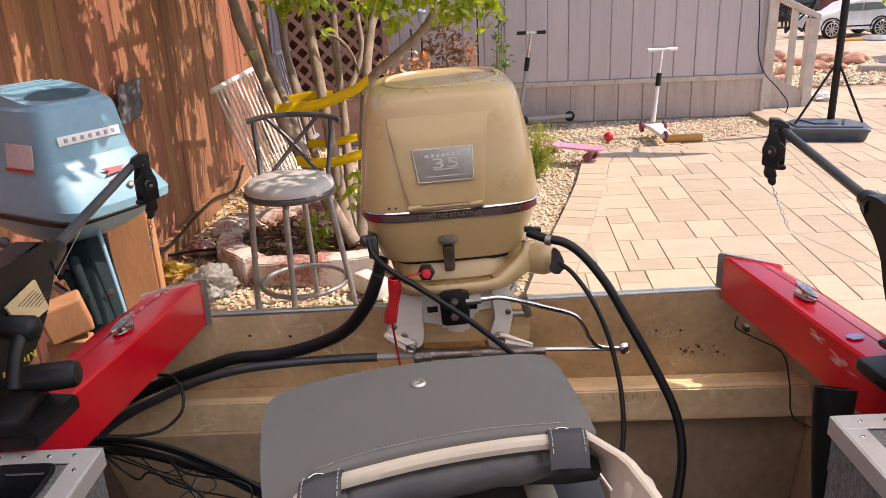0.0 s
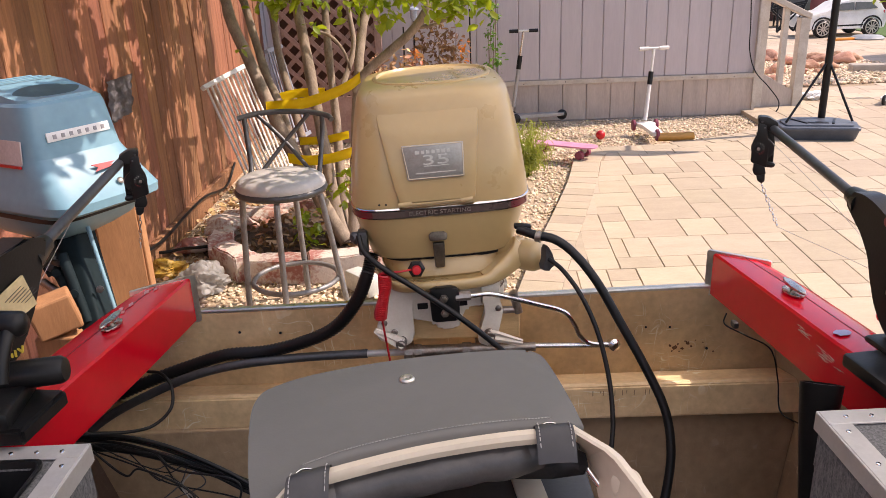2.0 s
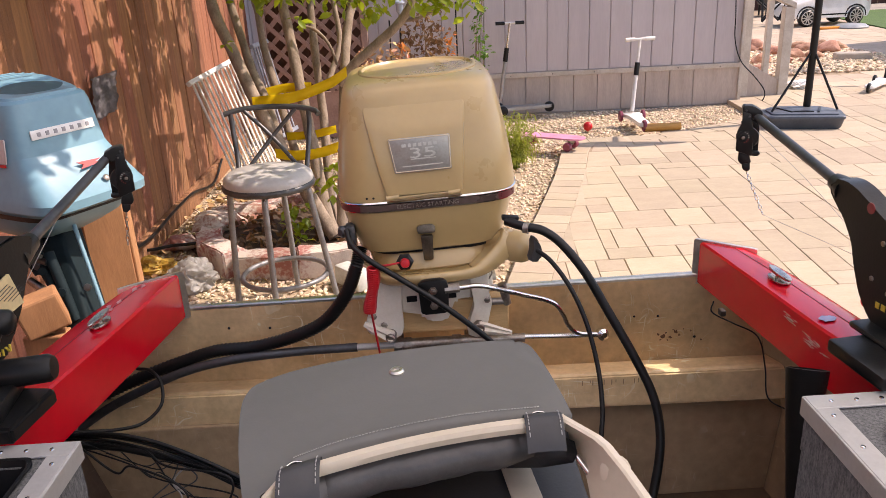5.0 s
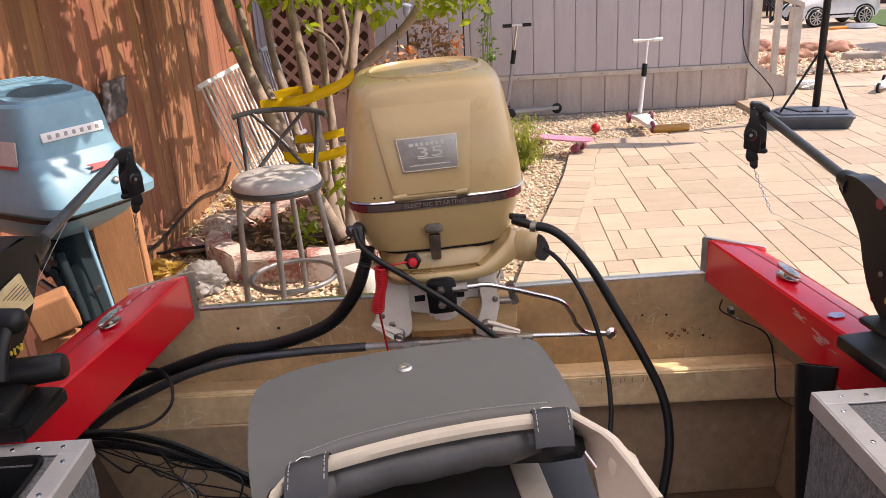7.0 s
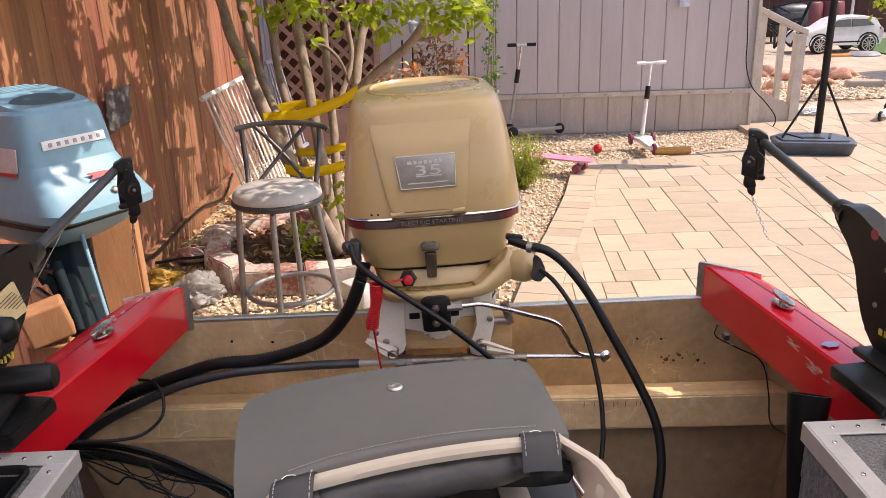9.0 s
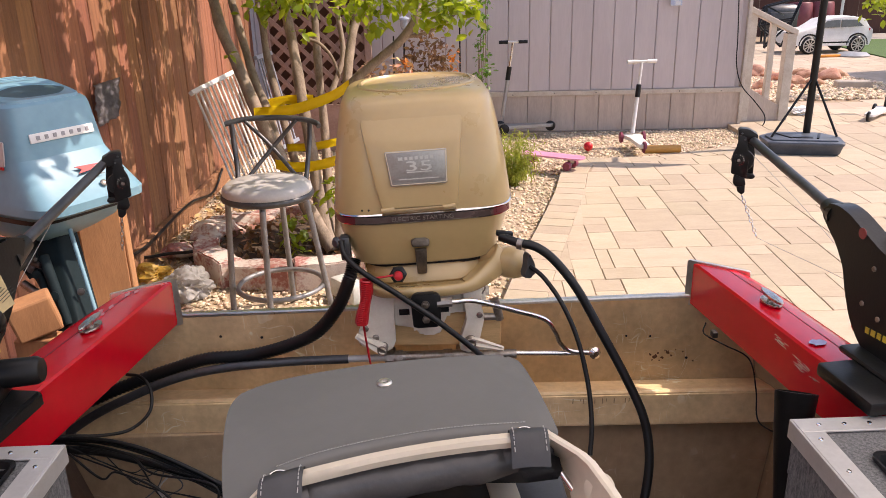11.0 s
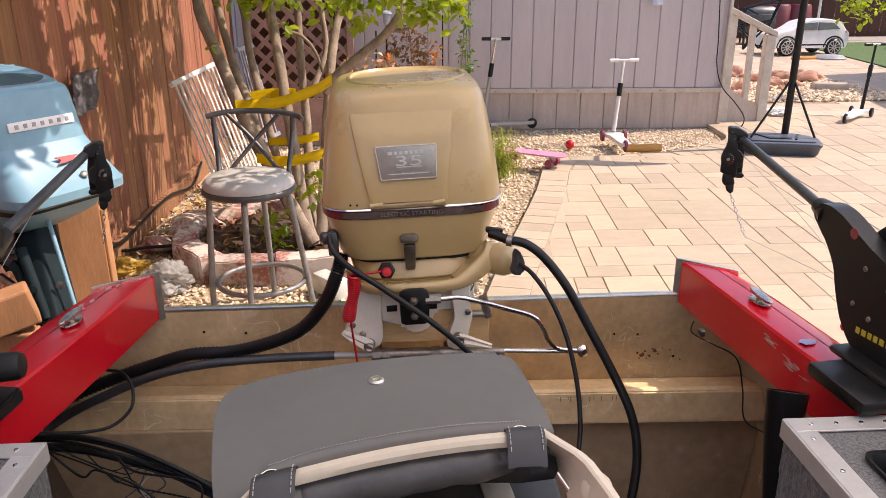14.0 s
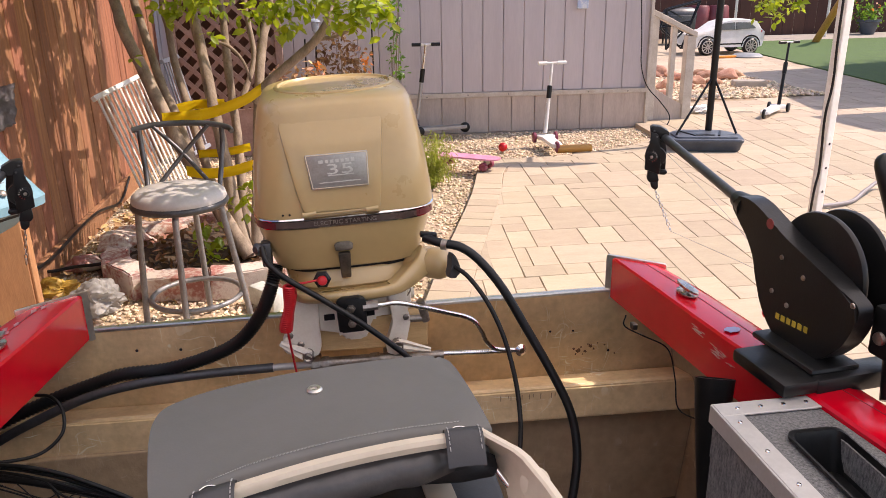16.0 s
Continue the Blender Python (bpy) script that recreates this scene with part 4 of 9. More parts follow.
# side elbow with dark plug
bm = B()
e0, e1 = Vector((0.172, 1.490, 0.868)), Vector((0.230, 1.440, 0.868))
ed_ = (e1 - e0).normalized()
lathe(bm, [(0.002, -0.05), (0.030, -0.05), (0.033, 0.0), (0.033, 0.012), (0.0295, 0.015), (0.0295, 0.021), (0.033, 0.024), (0.032, 0.048), (0.027, 0.060), (0.018, 0.066), (0.002, 0.068)], e0, ed_, 28)
part("side_housing", bm, BEIGE, motor, "bulbous beige side elbow")
bm = B()
pc_ = Vector((0.219, 1.406, 0.879))
prism(bm, round_poly([(-0.014, -0.018), (-0.006, -0.026), (0.010, -0.024), (0.016, -0.012), (0.012, 0.006), (0.000, 0.030), (-0.004, 0.028), (-0.006, 0.0)], 0.006, 3), 0.016, pc_ + Vector((0, 0.016, 0)), (0.9, 0.43, 0), (0, 0, 1), bevel=0.004, seg=3)
part("plug", bm, mat("dark_grey_plastic", base=(0.062, 0.062, 0.064), rough=0.45, scale=12, bump=0.1),  motor, "dark grey plug on the elbow")
# clamp brackets over the transom, swivel and bolts
BRACKETS = (([(-0.100, 0.835), (-0.104, 0.769), (-0.127, 0.742), (-0.127, 0.717), (-0.084, 0.697), (-0.063, 0.696), (-0.050, 0.716), (-0.049, 0.769), (-0.041, 0.835)], (-0.075, 0.708), (-0.128, 0.741), (-0.108, 0.752)),
            ([(0.094, 0.835), (0.102, 0.765), (0.083, 0.716), (0.081, 0.696), (0.106, 0.687), (0.122, 0.701), (0.126, 0.722), (0.139, 0.767), (0.134, 0.786), (0.138, 0.835)], (0.109, 0.717), (0.177, 0.700), (0.128, 0.775)))
for outline_, foot_, tip_, bolt_ in BRACKETS:
    cx = sum(p[0] for p in outline_) / len(outline_)
    bm = B()
    prism(bm, round_poly([(x - cx, z - 0.76) for x, z in outline_], 0.007, 3), 0.026, to_motor @ Vector((cx, 1.462, 0.76)), (1, 0, 0.035), (-0.035, 0, 1), bevel=0.004, seg=2)
    box(bm, to_motor @ Vector((cx + 0.004, 1.53, 0.806)), (0.05, 0.15, 0.045), bevel=0.01)
    box(bm, to_motor @ Vector((cx + 0.004, 1.60, 0.765)), (0.045, 0.03, 0.12), bevel=0.006)
    part("clamp_bracket", bm, WHITEWORN, motor, "chipped white clamp bracket")
    bm = B()
    rod(bm, to_motor @ Vector((foot_[0], 1.440, foot_[1])), to_motor @ Vector((foot_[0], 1.422, foot_[1])), 0.0125, 0.0115, 18)
    part("clamp_screw", bm, STEEL, motor)
    # folded sheet lever with a raised crease
    a, b = to_motor @ Vector((foot_[0], 1.424, foot_[1])), to_motor @ Vector((tip_[0], 1.424, tip_[1]))
    d = (b - a).normalized()
    n_ = Vector((-d.z, 0, d.x))
    bm = B()
    rows = []
    for k, w_ in ((-0.12, 0.008), (0.0, 0.0135), (0.25, 0.0125), (0.6, 0.0085), (1.0, 0.0045)):
        c = a.lerp(b, k)
        rows.append([c + n_ * w_ + Vector((0, 0.004, 0)), c + n_ * w_ * 0.8 + Vector((0, -0.004, 0)), c + n_ * w_ * 0.15 + Vector((0, 0.001, 0)), c - n_ * w_ * 0.25 + Vector((0, -0.005, 0)), c - n_ * w_ + Vector((0, -0.001, 0)), c - n_ * w_ + Vector((0, 0.005, 0))])
    skin(bm, rows, closed=True)
    bmesh.ops.holes_fill(bm, edges=[e for e in bm.edges if e.is_boundary], sides=0)
    part("clamp_lever", bm, WHITEWORN, motor, "worn white clamp screw lever", autosharp=25)
    bm = B()
    tube(bm, [a + d * (0.0095 * math.cos(t)) + n_ * (0.0095 * math.sin(t)) + Vector((0, -0.006, 0)) for t in [2 * math.pi * k / 14 for k in range(14)]], 0.0016, 6, closed=True)
    part("lever_ring", bm, STEEL, motor)
    bm = B()
    lathe(bm, [(0.002, 0), (0.0065, 0), (0.0065, 0.003), (0.004, 0.0045), (0.002, 0.0045)], to_motor @ Vector((bolt_[0], 1.4345, bolt_[1])), (0, -1, 0), 8)
    part("bolt", bm, STEEL, motor)
bm = B()
prism(bm, round_poly([(-0.064, 0.058), (-0.064, -0.006), (-0.020, -0.016), (-0.018, -0.026), (-0.008, -0.034), (0.024, -0.036), (0.036, -0.027), (0.038, -0.014), (0.050, 0.009), (0.072, 0.011), (0.086, 0.006), (0.088, 0.058)], 0.005, 3), 0.05, to_motor @ Vector((0.013, 1.500, 0.760)), (1, 0, 0.03), (-0.03, 0, 1), bevel=0.005, seg=3)
box(bm, (0.014, 1.51, 0.80), (0.15, 0.08, 0.024), bevel=0.010)
rod(bm, (-0.11, 1.49, 0.795), (0.15, 1.49, 0.80), 0.011)
part("swivel", bm, WHITEWORN, motor, "worn white swivel block")
for xa, xb in ((-0.042, -0.020), (0.040, 0.062)):
    bm = B()
    box(bm, ((xa + xb) / 2, 1.4515, 0.782), (xb - xa, 0.004, 0.014), bevel=0.001)
    part("slot", bm, BLACKRUB, motor, "dark slot in the swivel block")
for bx_, bz_ in ((-0.094, 0.735),):
    bm = B()
    lathe(bm, [(0.002, 0), (0.0075, 0), (0.0075, 0.003), (0.005, 0.005), (0.002, 0.005)], (bx_, 1.436, bz_), (0, -1, 0), 8)
    part("bolt", bm, STEEL, motor)
bm = B()
prism(bm, round_poly([(-0.028, -0.038), (0.028, -0.038), (0.030, 0.026), (0.022, 0.034), (-0.022, 0.034), (-0.030, 0.026)], 0.006, 2), 0.014, (0.014, 1.398, 0.812), (1, 0, 0), (0, 0, 1), bevel=0.003)
box(bm, (0.014, 1.400, 0.778), (0.044, 0.03, 0.012), bevel=0.003)
arm_plate = part("steering_plate", bm, BLACK, motor, "black steering connection plate")
for z in (0.824, 0.792):
    bm = B()
    lathe(bm, [(0.003, 0), (0.009, 0), (0.009, 0.004), (0.006, 0.004), (0.006, 0.009), (0.003, 0.010)], (0.013, 1.386, z), (0, -1, 0), 6)
    part("bolt", bm, STEEL, arm_plate)
bm = B()
tube(bm, [to_motor @ Vector(p) for p in ((0.040, 1.392, 0.823), (0.078, 1.393, 0.824), (0.117, 1.398, 0.822), (0.201, 1.418, 0.788), (0.262, 1.430, 0.762), (0.286, 1.432, 0.731), (0.297, 1.433, 0.706), (0.319, 1.434, 0.685), (0.364, 1.434, 0.679))], 0.0052, 10)
part("drag_link", bm, CHROME, motor, "bent chrome steering link rod")
bm = B()
rod(bm, to_motor @ Vector((0.040, 1.392, 0.823)), to_motor @ Vector((0.070, 1.393, 0.824)), 0.010, seg=8)
part("link_nut", bm, STEEL, motor)
bm = B()
loft(bm, [(MX, MY + 0.05, z, hw, hd, 2.6) for z, hw, hd in ((0.10, 0.025, 0.12), (0.2, 0.03, 0.11), (0.55, 0.045, 0.09), (0.82, 0.07, 0.09))], 24)
part("leg", bm, BEIGEPALE, motor)
bm = B()
rod(bm, to_motor @ Vector((0.125, 1.450, 0.763)), to_motor @ Vector((0.172, 1.450, 0.763)), 0.0075, seg=10)
rod(bm, to_motor @ Vector((0.172, 1.448, 0.757)), to_motor @ Vector((0.160, 1.448, 0.803)), 0.0085, 0.0095, 12)
tube(bm, [to_motor @ Vector(p) for p in ((0.126, 1.452, 0.815), (0.128, 1.450, 0.826), (0.136, 1.450, 0.836), (0.141, 1.450, 0.828), (0.134, 1.450, 0.815))], 0.0016, 6)
part("tilt_pin", bm, STEEL, motor, "steel tilt pin with clip")
bm = B()
lathe(bm, [(0.004, 0), (0.012, 0.0), (0.013, 0.010), (0.007, 0.016)], (-0.150, 1.47, 0.938), (-0.6, -0.7, 0.1), 12)
box(bm, (-0.140, 1.475, 0.925), (0.02, 0.03, 0.05), bevel=0.004)
part("throttle_lever", bm, DARKMETAL, motor, "weathered steel control lever")
# wood pad
bm = B()
box(bm, Vector((0.0255, 1.485, 0.729)), (0.303, 0.034, 0.074), m=Matrix.Rotation(radians(-2.3), 4, "Z"), bevel=0.003)
solo("wooden_pad", bm, PLYWOOD, "varnished plywood pad on the transom under the motor", "wooden pad", smooth=False)
# kill switch with coiled cord
kill = thing("kill_switch", "black kill switch with red button and coiled red lanyard", "kill switch", (0, 0, 0))
bm = B()
lathe(bm, [(0.004, -0.014), (0.0175, -0.014), (0.0175, 0.0), (0.0135, 0.004), (0.004, 0.004)], (-0.035, 1.397, 0.884), (0.0, -1, 0.25), 6)
part("body", bm, BLACK, kill)
bm = B()
lathe(bm, [(0.004, -0.002), (0.0095, 0.0), (0.0095, 0.008), (0.008, 0.012), (0.001, 0.013)], Vector((-0.035, 1.397, 0.884)) + Vector((0, -0.004, 0)), (0.1, -1, 0.2), 14)
part("button", bm, REDPLAS, kill)
bm = B()
tube(bm, [(-0.045, 1.387, 0.887), (-0.070, 1.383, 0.885), (-0.100, 1.385, 0.883), (-0.106, 1.385, 0.879)], 0.0022, 8)
part("lead", bm, REDPLAS, kill)
bm = B()
pts = []
ca, cb = Vector((-0.098, 1.384, 0.881)), Vector((-0.108, 1.385, 0.787))
for i in range(24 * 8 + 1):
    t = i / (24 * 8)
    a = 2 * math.pi * i / 8
    pts.append(ca.lerp(cb, t) + Vector((math.cos(a) * (0.0098 + 0.0012 * math.sin(t * 9)) + 0.003 * math.sin(t * 5), math.sin(a) * 0.0098, 0)))
tube(bm, pts, 0.0029, 6, smooth=False)
part("coil", bm, REDPLAS, kill)
bm = B()
tube(bm, [(-0.108, 1.385, 0.787), (-0.106, 1.390, 0.759), (-0.102, 1.395, 0.716), (-0.098, 1.394, 0.682)], 0.0022, 8)
part("strand", bm, REDPLAS, kill)
# steering tube across the transom
steer = thing("steering_tube", "steel steering tube with chrome ram across the transom", "steering tube", (0, 0, 0))
bm = B()
rod(bm, (-0.069, 1.453, 0.674), (0.111, 1.445, 0.678), 0.0125, seg=16)
for xa, xb in ((735, 748), (752, 764), (836, 852)):
    rod(bm, Vector((0, 0, -0.0001)) + Vector((-0.069, 1.453, 0.674)).lerp(Vector((0.111, 1.445, 0.678)), (xa - 735) / 150), Vector((-0.069, 1.453, 0.674)).lerp(Vector((0.111, 1.445, 0.678)), (xb - 735) / 150), 0.0155, seg=8)
part("tube", bm, STEEL, steer)
bm = B()
rod(bm, (0.111, 1.445, 0.678), (0.206, 1.441, 0.679), 0.010, seg=14)
part("sleeve", bm, STEEL, steer)
bm = B()
rod(bm, (0.206, 1.441, 0.681), (0.362, 1.434, 0.678), 0.0055)
lathe(bm, [(0.004, -0.01), (0.012, -0.01), (0.013, 0.006), (0.006, 0.012)], (0.370, 1.434, 0.679), (0.2, -1, 0.2), 14)
part("ram", bm, CHROME, steer)
bm = B()
rod(bm, (-0.150, 1.457, 0.672), (-0.067, 1.453, 0.674), 0.0075)
part("rod", bm, ALUMATT, steer)
for xm in (742, 868):
    bm = B()
    box(bm, Vector((-0.062, 1.478, 0.662)).lerp(Vector((0.092, 1.471, 0.666)), (xm - 742) / 126), (0.022, 0.05, 0.03), bevel=0.004)
    part("saddle", bm, STEEL, steer)

# ---- fittings in the boat ----
def cleat(name, c, d, label):
    c, d = Vector(c), Vector(d).normalized()
    th = thing(name, label, "cleat", c, group="boat cleats")
    s = d.cross(Vector((0, 0, 1)))
    bm = B()
    prism(bm, [(0.027 * math.cos(a), 0.0165 * math.sin(a)) for a in [2 * math.pi * i / 24 for i in range(24)]], 0.004, (0, 0, 0.0), d, -s if (d.cross(-s)).z > 0 else s, bevel=0.001)
    part("base", bm, DULLCHROME, th)
    bm = B()
    rod(bm, (0, 0, 0.002), (0, 0, 0.011), 0.0075, 0.0065, 14)
    part("neck", bm, DULLCHROME, th)
    bm = B()
    prism(bm, [(0.036 * math.cos(a), 0.0085 * math.sin(a)) for a in [2 * math.pi * i / 28 for i in range(28)]], 0.005, (0, 0, 0.0105), d + Vector((0, 0, 0.04)), -s if (d.cross(-s)).z > 0 else s, bevel=0.0018, seg=3)
    part("horn", bm, DULLCHROME, th)
    return th


cleat("cleat", (0.654, 1.268, 0.856), (-0.10, 1, 0), "chrome mooring cleat on a red gunwale")
cleat("cleat", (-0.601, 1.295, 0.838), (0.15, 1, 0), "chrome mooring cleat with a worn oval base")
for x, y, m in (((0.658, 1.102, 0.856), 0.015, mat("grey_blue_scrape", base=(0.36, 0.36, 0.58), rough=0.5, scale=30)),):
    bm = B()
    r = random.Random(5)
    prism(bm, [((y + r.uniform(-0.004, 0.003)) * math.cos(a), (y * 0.8 + r.uniform(-0.004, 0.002)) * math.sin(a)) for a in [2 * math.pi * i / 14 for i in range(14)]], 0.0006, x)
    part("paint_scrape", bm, m, boat, "bare grey patch in the red paint", smooth=False)


DARKRED = mat("dark_red_seam", base=(0.20, 0.002, 0.006), rough=0.4, scale=20)
for side, line_, zt, w_ in ((1, RG, 0.853, 0.095), (-1, LG, 0.835, 0.105)):
    bm = B()
    tube(bm, [(x + side * w_ * 0.55, y - CUT * 0.6 if i == 0 else y, zt + 0.0012) for i, (x, y) in enumerate(line_[:6])], 0.0011, 6, n=3)
    part("fold_seam", bm, DARKRED, boat, "dark fold line along the gunwale")
RUST = mat("brown_rust_stain", base=(0.10, 0.045, 0.022), dark=(0.20, 0.10, 0.05), rough=0.8, scale=60)
r = random.Random(16)
for x_, z_, s_ in ((0.522, 0.632, 0.0065), (0.549, 0.642, 0.0055), (0.538, 0.629, 0.004), (0.582, 0.643, 0.0025), (0.511, 0.637, 0.0035), (0.528, 0.640, 0.003), (0.606, 0.620, 0.0022), (0.516, 0.624, 0.0025), (0.557, 0.634, 0.003), (0.543, 0.647, 0.002), (0.532, 0.622, 0.002), (0.566, 0.648, 0.0018)):
    bm = B()
    prism(bm, [(s_ * r.uniform(0.45, 1.2) * math.cos(a), s_ * r.uniform(0.4, 1.2) * math.sin(a)) for a in [2 * math.pi * i / 13 for i in range(13)]], 0.0006, (x_, 1.520 - 0.0445 * x_ - 0.0005, z_), (1, -0.0445, 0), (0, 0, 1))
    part("rust_stain", bm, RUST, boat, "brown rust stain round a bolt hole", smooth=False)
# pale spots on the gunwale top: scuffs, and dapple highlights put into the colour
for i, (x_, y_) in enumerate(((-0.577, 1.469), (-0.590, 1.452), (-0.600, 1.394), (-0.604, 1.355), (-0.612, 1.372))):
    bm = B()
    prism(bm, [(0.006 * r.uniform(0.4, 1.1) * math.cos(a), 0.013 * r.uniform(0.3, 1.1) * math.sin(a)) for a in [2 * math.pi * k / 11 for k in range(11)]], 0.0006, (x_, y_, 0.8372))
    part("paint_scrape", bm, mat("pink_scuff_fleck", base=(0.62, 0.24, 0.26), rough=0.35, scale=60), boat, "pale scuff and dapple highlight painted on the red", smooth=False)
for i in range(9):
    x_ = 0.325 + 0.016 * i + r.uniform(-0.010, 0.010)
    L = r.uniform(0.006, 0.026)
    bm = B()
    prism(bm, [(-0.0008, 0), (0.0009, 0), (0.0011, -L * 0.5), (0.0003, -L), (-0.0007, -L * 0.6)], 0.0006, (x_, 1.520 - 0.045 * x_ - 0.0822, 0.572 + 0.010 * x_), (1, -0.045, 0), (0, -0.085, 1))
    part("drip_stain", bm, mat("dark_drip", base=(0.38, 0.26, 0.145), rough=0.7, scale=60), boat, "dark drip stain on the cross beam", smooth=False)
r = random.Random(6)
PALESCRAPE = mat("pale_scrape", base=(0.72, 0.42, 0.38), rough=0.5, scale=40)
for p, L, w in (((0.612, 1.158, 0.832), 0.040, 0.006), ((0.619, 1.087, 0.818), 0.060, 0.008)):
    for k in range(20):
        y_ = p[1] + r.gauss(0, 0.22) * L
        xg = np.interp(y_, [q[1] for q in RG[::-1]], [q[0] for q in RG[::-1]])
        half, th_ = L * r.uniform(0.04, 0.22), r.uniform(0.0003, 0.0010)
        bm = B()
        out = [(-half, 0), (-half * 0.4, th_ * r.uniform(0.4, 1)), (half * 0.3, th_ * r.uniform(0.4, 1)), (half, 0), (half * 0.2, -th_), (-half * 0.5, -th_ * r.uniform(0.3, 1))]
        tilt = r.uniform(-0.12, 0.10)
        prism(bm, out, 0.0006, (xg - 0.0004, y_, p[2] + r.uniform(-1, 1) * w), (0.1, -1, tilt), (0, tilt, 1))
        part("paint_scrape", bm, PALESCRAPE, boat, "pale scrape in the red paint", smooth=False)


def carpet_box(name, label, x0, x1, y0, y1, ztop, zfloor, tray, side):
    """A carpeted storage box with an aluminium angle round its top and a black tray let in."""
    th = thing(name, label, "storage box", ((x0 + x1) / 2, (y0 + y1) / 2, zfloor))
    o = Vector(((x0 + x1) / 2, (y0 + y1) / 2, zfloor))
    bm = B()
    h = ztop - zfloor
    box(bm, (0, 0, h / 2 - 0.04), (x1 - x0 - 0.006, y1 - y0 - 0.006, h - 0.08), bevel=0.004)
    part("body", bm, CARPET, th, "grey ribbed carpet covering", smooth=False)
    ex0, ex1, ey0, ey1 = x0 - o.x + 0.003, x1 - o.x - 0.003, y0 - o.y + 0.003, y1 - o.y - 0.003
    a0, a1, b0, b1 = tray[0] - o.x + 0.004, tray[1] - o.x - 0.004, tray[2] - o.y + 0.004, tray[3] - o.y - 0.004
    for u0, u1, v0, v1 in ((ex0, ex1, b1, ey1), (ex0, ex1, ey0, b0), (ex0, a0, b0, b1), (a1, ex1, b0, b1)):
        bm = B()
        box(bm, ((u0 + u1) / 2, (v0 + v1) / 2, h - 0.043), (u1 - u0, v1 - v0, 0.080))
        part("top_panel", bm, CARPET, th, smooth=False)
    w = 0.031
    tx0, tx1, ty0, ty1 = tray
    bm = B()
    W_, D_ = (x1 - x0) / 2, (y1 - y0) / 2
    for cx, cy, sx, sy in ((0, D_ - w / 2, W_ * 2, w), (-W_ + w / 2 if side > 0 else W_ - w / 2, -w / 2, w, D_ * 2 - w)):
        box(bm, (cx, cy, h), (sx, sy, 0.0035), bevel=0.001, seg=1)
    box(bm, (0, D_ + 0.001, h - 0.013), (W_ * 2 + 0.003, 0.003, 0.028), bevel=0.0008, seg=1)
    box(bm, (-side * (W_ + 0.001), 0, h - 0.013), (0.003, D_ * 2 + 0.003, 0.028), bevel=0.0008, seg=1)
    part("edge_angle", bm, ALUMATT, th, "silver aluminium edge angle", smooth=False)
    r = random.Random(8)
    for k in range(5):
        for cx, cy in ((-side * (W_ - w * 0.5), D_ - 0.05 - k * 0.07), (-side * (W_ - 0.03 - k * 0.035), D_ - w * 0.5)):
            if abs(cx) > W_ or abs(cy) > D_:
                continue
            bm = B()
            lathe(bm, [(0.001, 0), (0.0036, 0), (0.003, 0.0014), (0.001, 0.0018)], (cx, cy, h + 0.0016), (0, 0, 1), 10)
            part("rivet", bm, CHROME, th)
    bm = B()
    a, b = (tx0 - o.x, ty0 - o.y), (tx1 - o.x, ty1 - o.y)
    outer = round_poly([(a[0], a[1]), (b[0], a[1]), (b[0], b[1]), (a[0], b[1])], 0.016, 4)
    cx, cy = (a[0] + b[0]) / 2, (a[1] + b[1]) / 2
    def ring(k, z):
        return [Vector((cx + (px - cx) * k, cy + (py - cy) * k, h + z)) for px, py in outer]
    skin(bm, [ring(1.06, 0.001), ring(1.06, 0.006), ring(0.99, 0.0065), ring(0.96, -0.004), ring(0.88, -0.05), ring(0.2, -0.052)], closed=True)
    part("tray", bm, BLACK, th, "black plastic cup tray let into the top")
    return th


carpet_box("storage_box", "grey carpeted storage box with silver edging and black tray", 0.518, 0.690, 0.46, 0.893, 0.846, 0.24, (0.578, 0.652, 0.55, 0.800), 1)
carpet_box("storage_box", "carpeted storage box with rivets and a black tray", -0.680, -0.490, 0.50, 0.918, 0.832, 0.24, (-0.616, -0.534, 0.69, 0.876), -1)

bm = B()
skin(bm, [ring_points(p, r, 28, (0.94, -0.34, 0), (0.30, 0.84, -0.42)) for p, r in ((Vector((0.566, 0.95, 0.58)), 0.016), (Vector((0.569, 0.98, 0.78)), 0.0270), (Vector((0.570, 0.985, 0.835)), 0.0305), (Vector((0.570, 0.985, 0.8355)), 0.0280), (Vector((0.566, 0.95, 0.58)), 0.013))], closed=True)
bmesh.ops.holes_fill(bm, edges=[e for e in bm.edges if e.is_boundary][:28], sides=0)
rh = thing("rod_holder", "black plastic tube rod holder beside the storage box", "rod holder", (0, 0, 0))
part("tube", bm, BLACK, rh)
bm = B()
rod(bm, (0.560, 0.935, 0.24), (0.566, 0.951, 0.59), 0.014, 0.015)
part("stem", bm, BLACK, rh)

# folding boat seat, seen from behind
seat = thing("boat_seat", "folded charcoal vinyl boat seat with cream plastic frame", "boat seat", (0, 0, 0))
bm = B()
poly = [(p.x, p.y) for p in spline([(-0.188, 0.62, 0), (-0.215, 0.72, 0), (-0.234, 0.818, 0), (-0.236, 0.870, 0), (-0.220, 0.900, 0), (-0.165, 0.931, 0), (-0.06, 0.960, 0), (0.04, 0.973, 0), (0.114, 0.975, 0), (0.139, 0.964, 0), (0.151, 0.938, 0), (0.163, 0.86, 0), (0.171, 0.775, 0), (0.178, 0.62, 0)], 6)]
flap_line = spline([(-0.153, 0.707, 0.924), (-0.103, 0.732, 0.925), (-0.026, 0.757, 0.925), (0.055, 0.772, 0.925), (0.134, 0.778, 0.924)], 10)
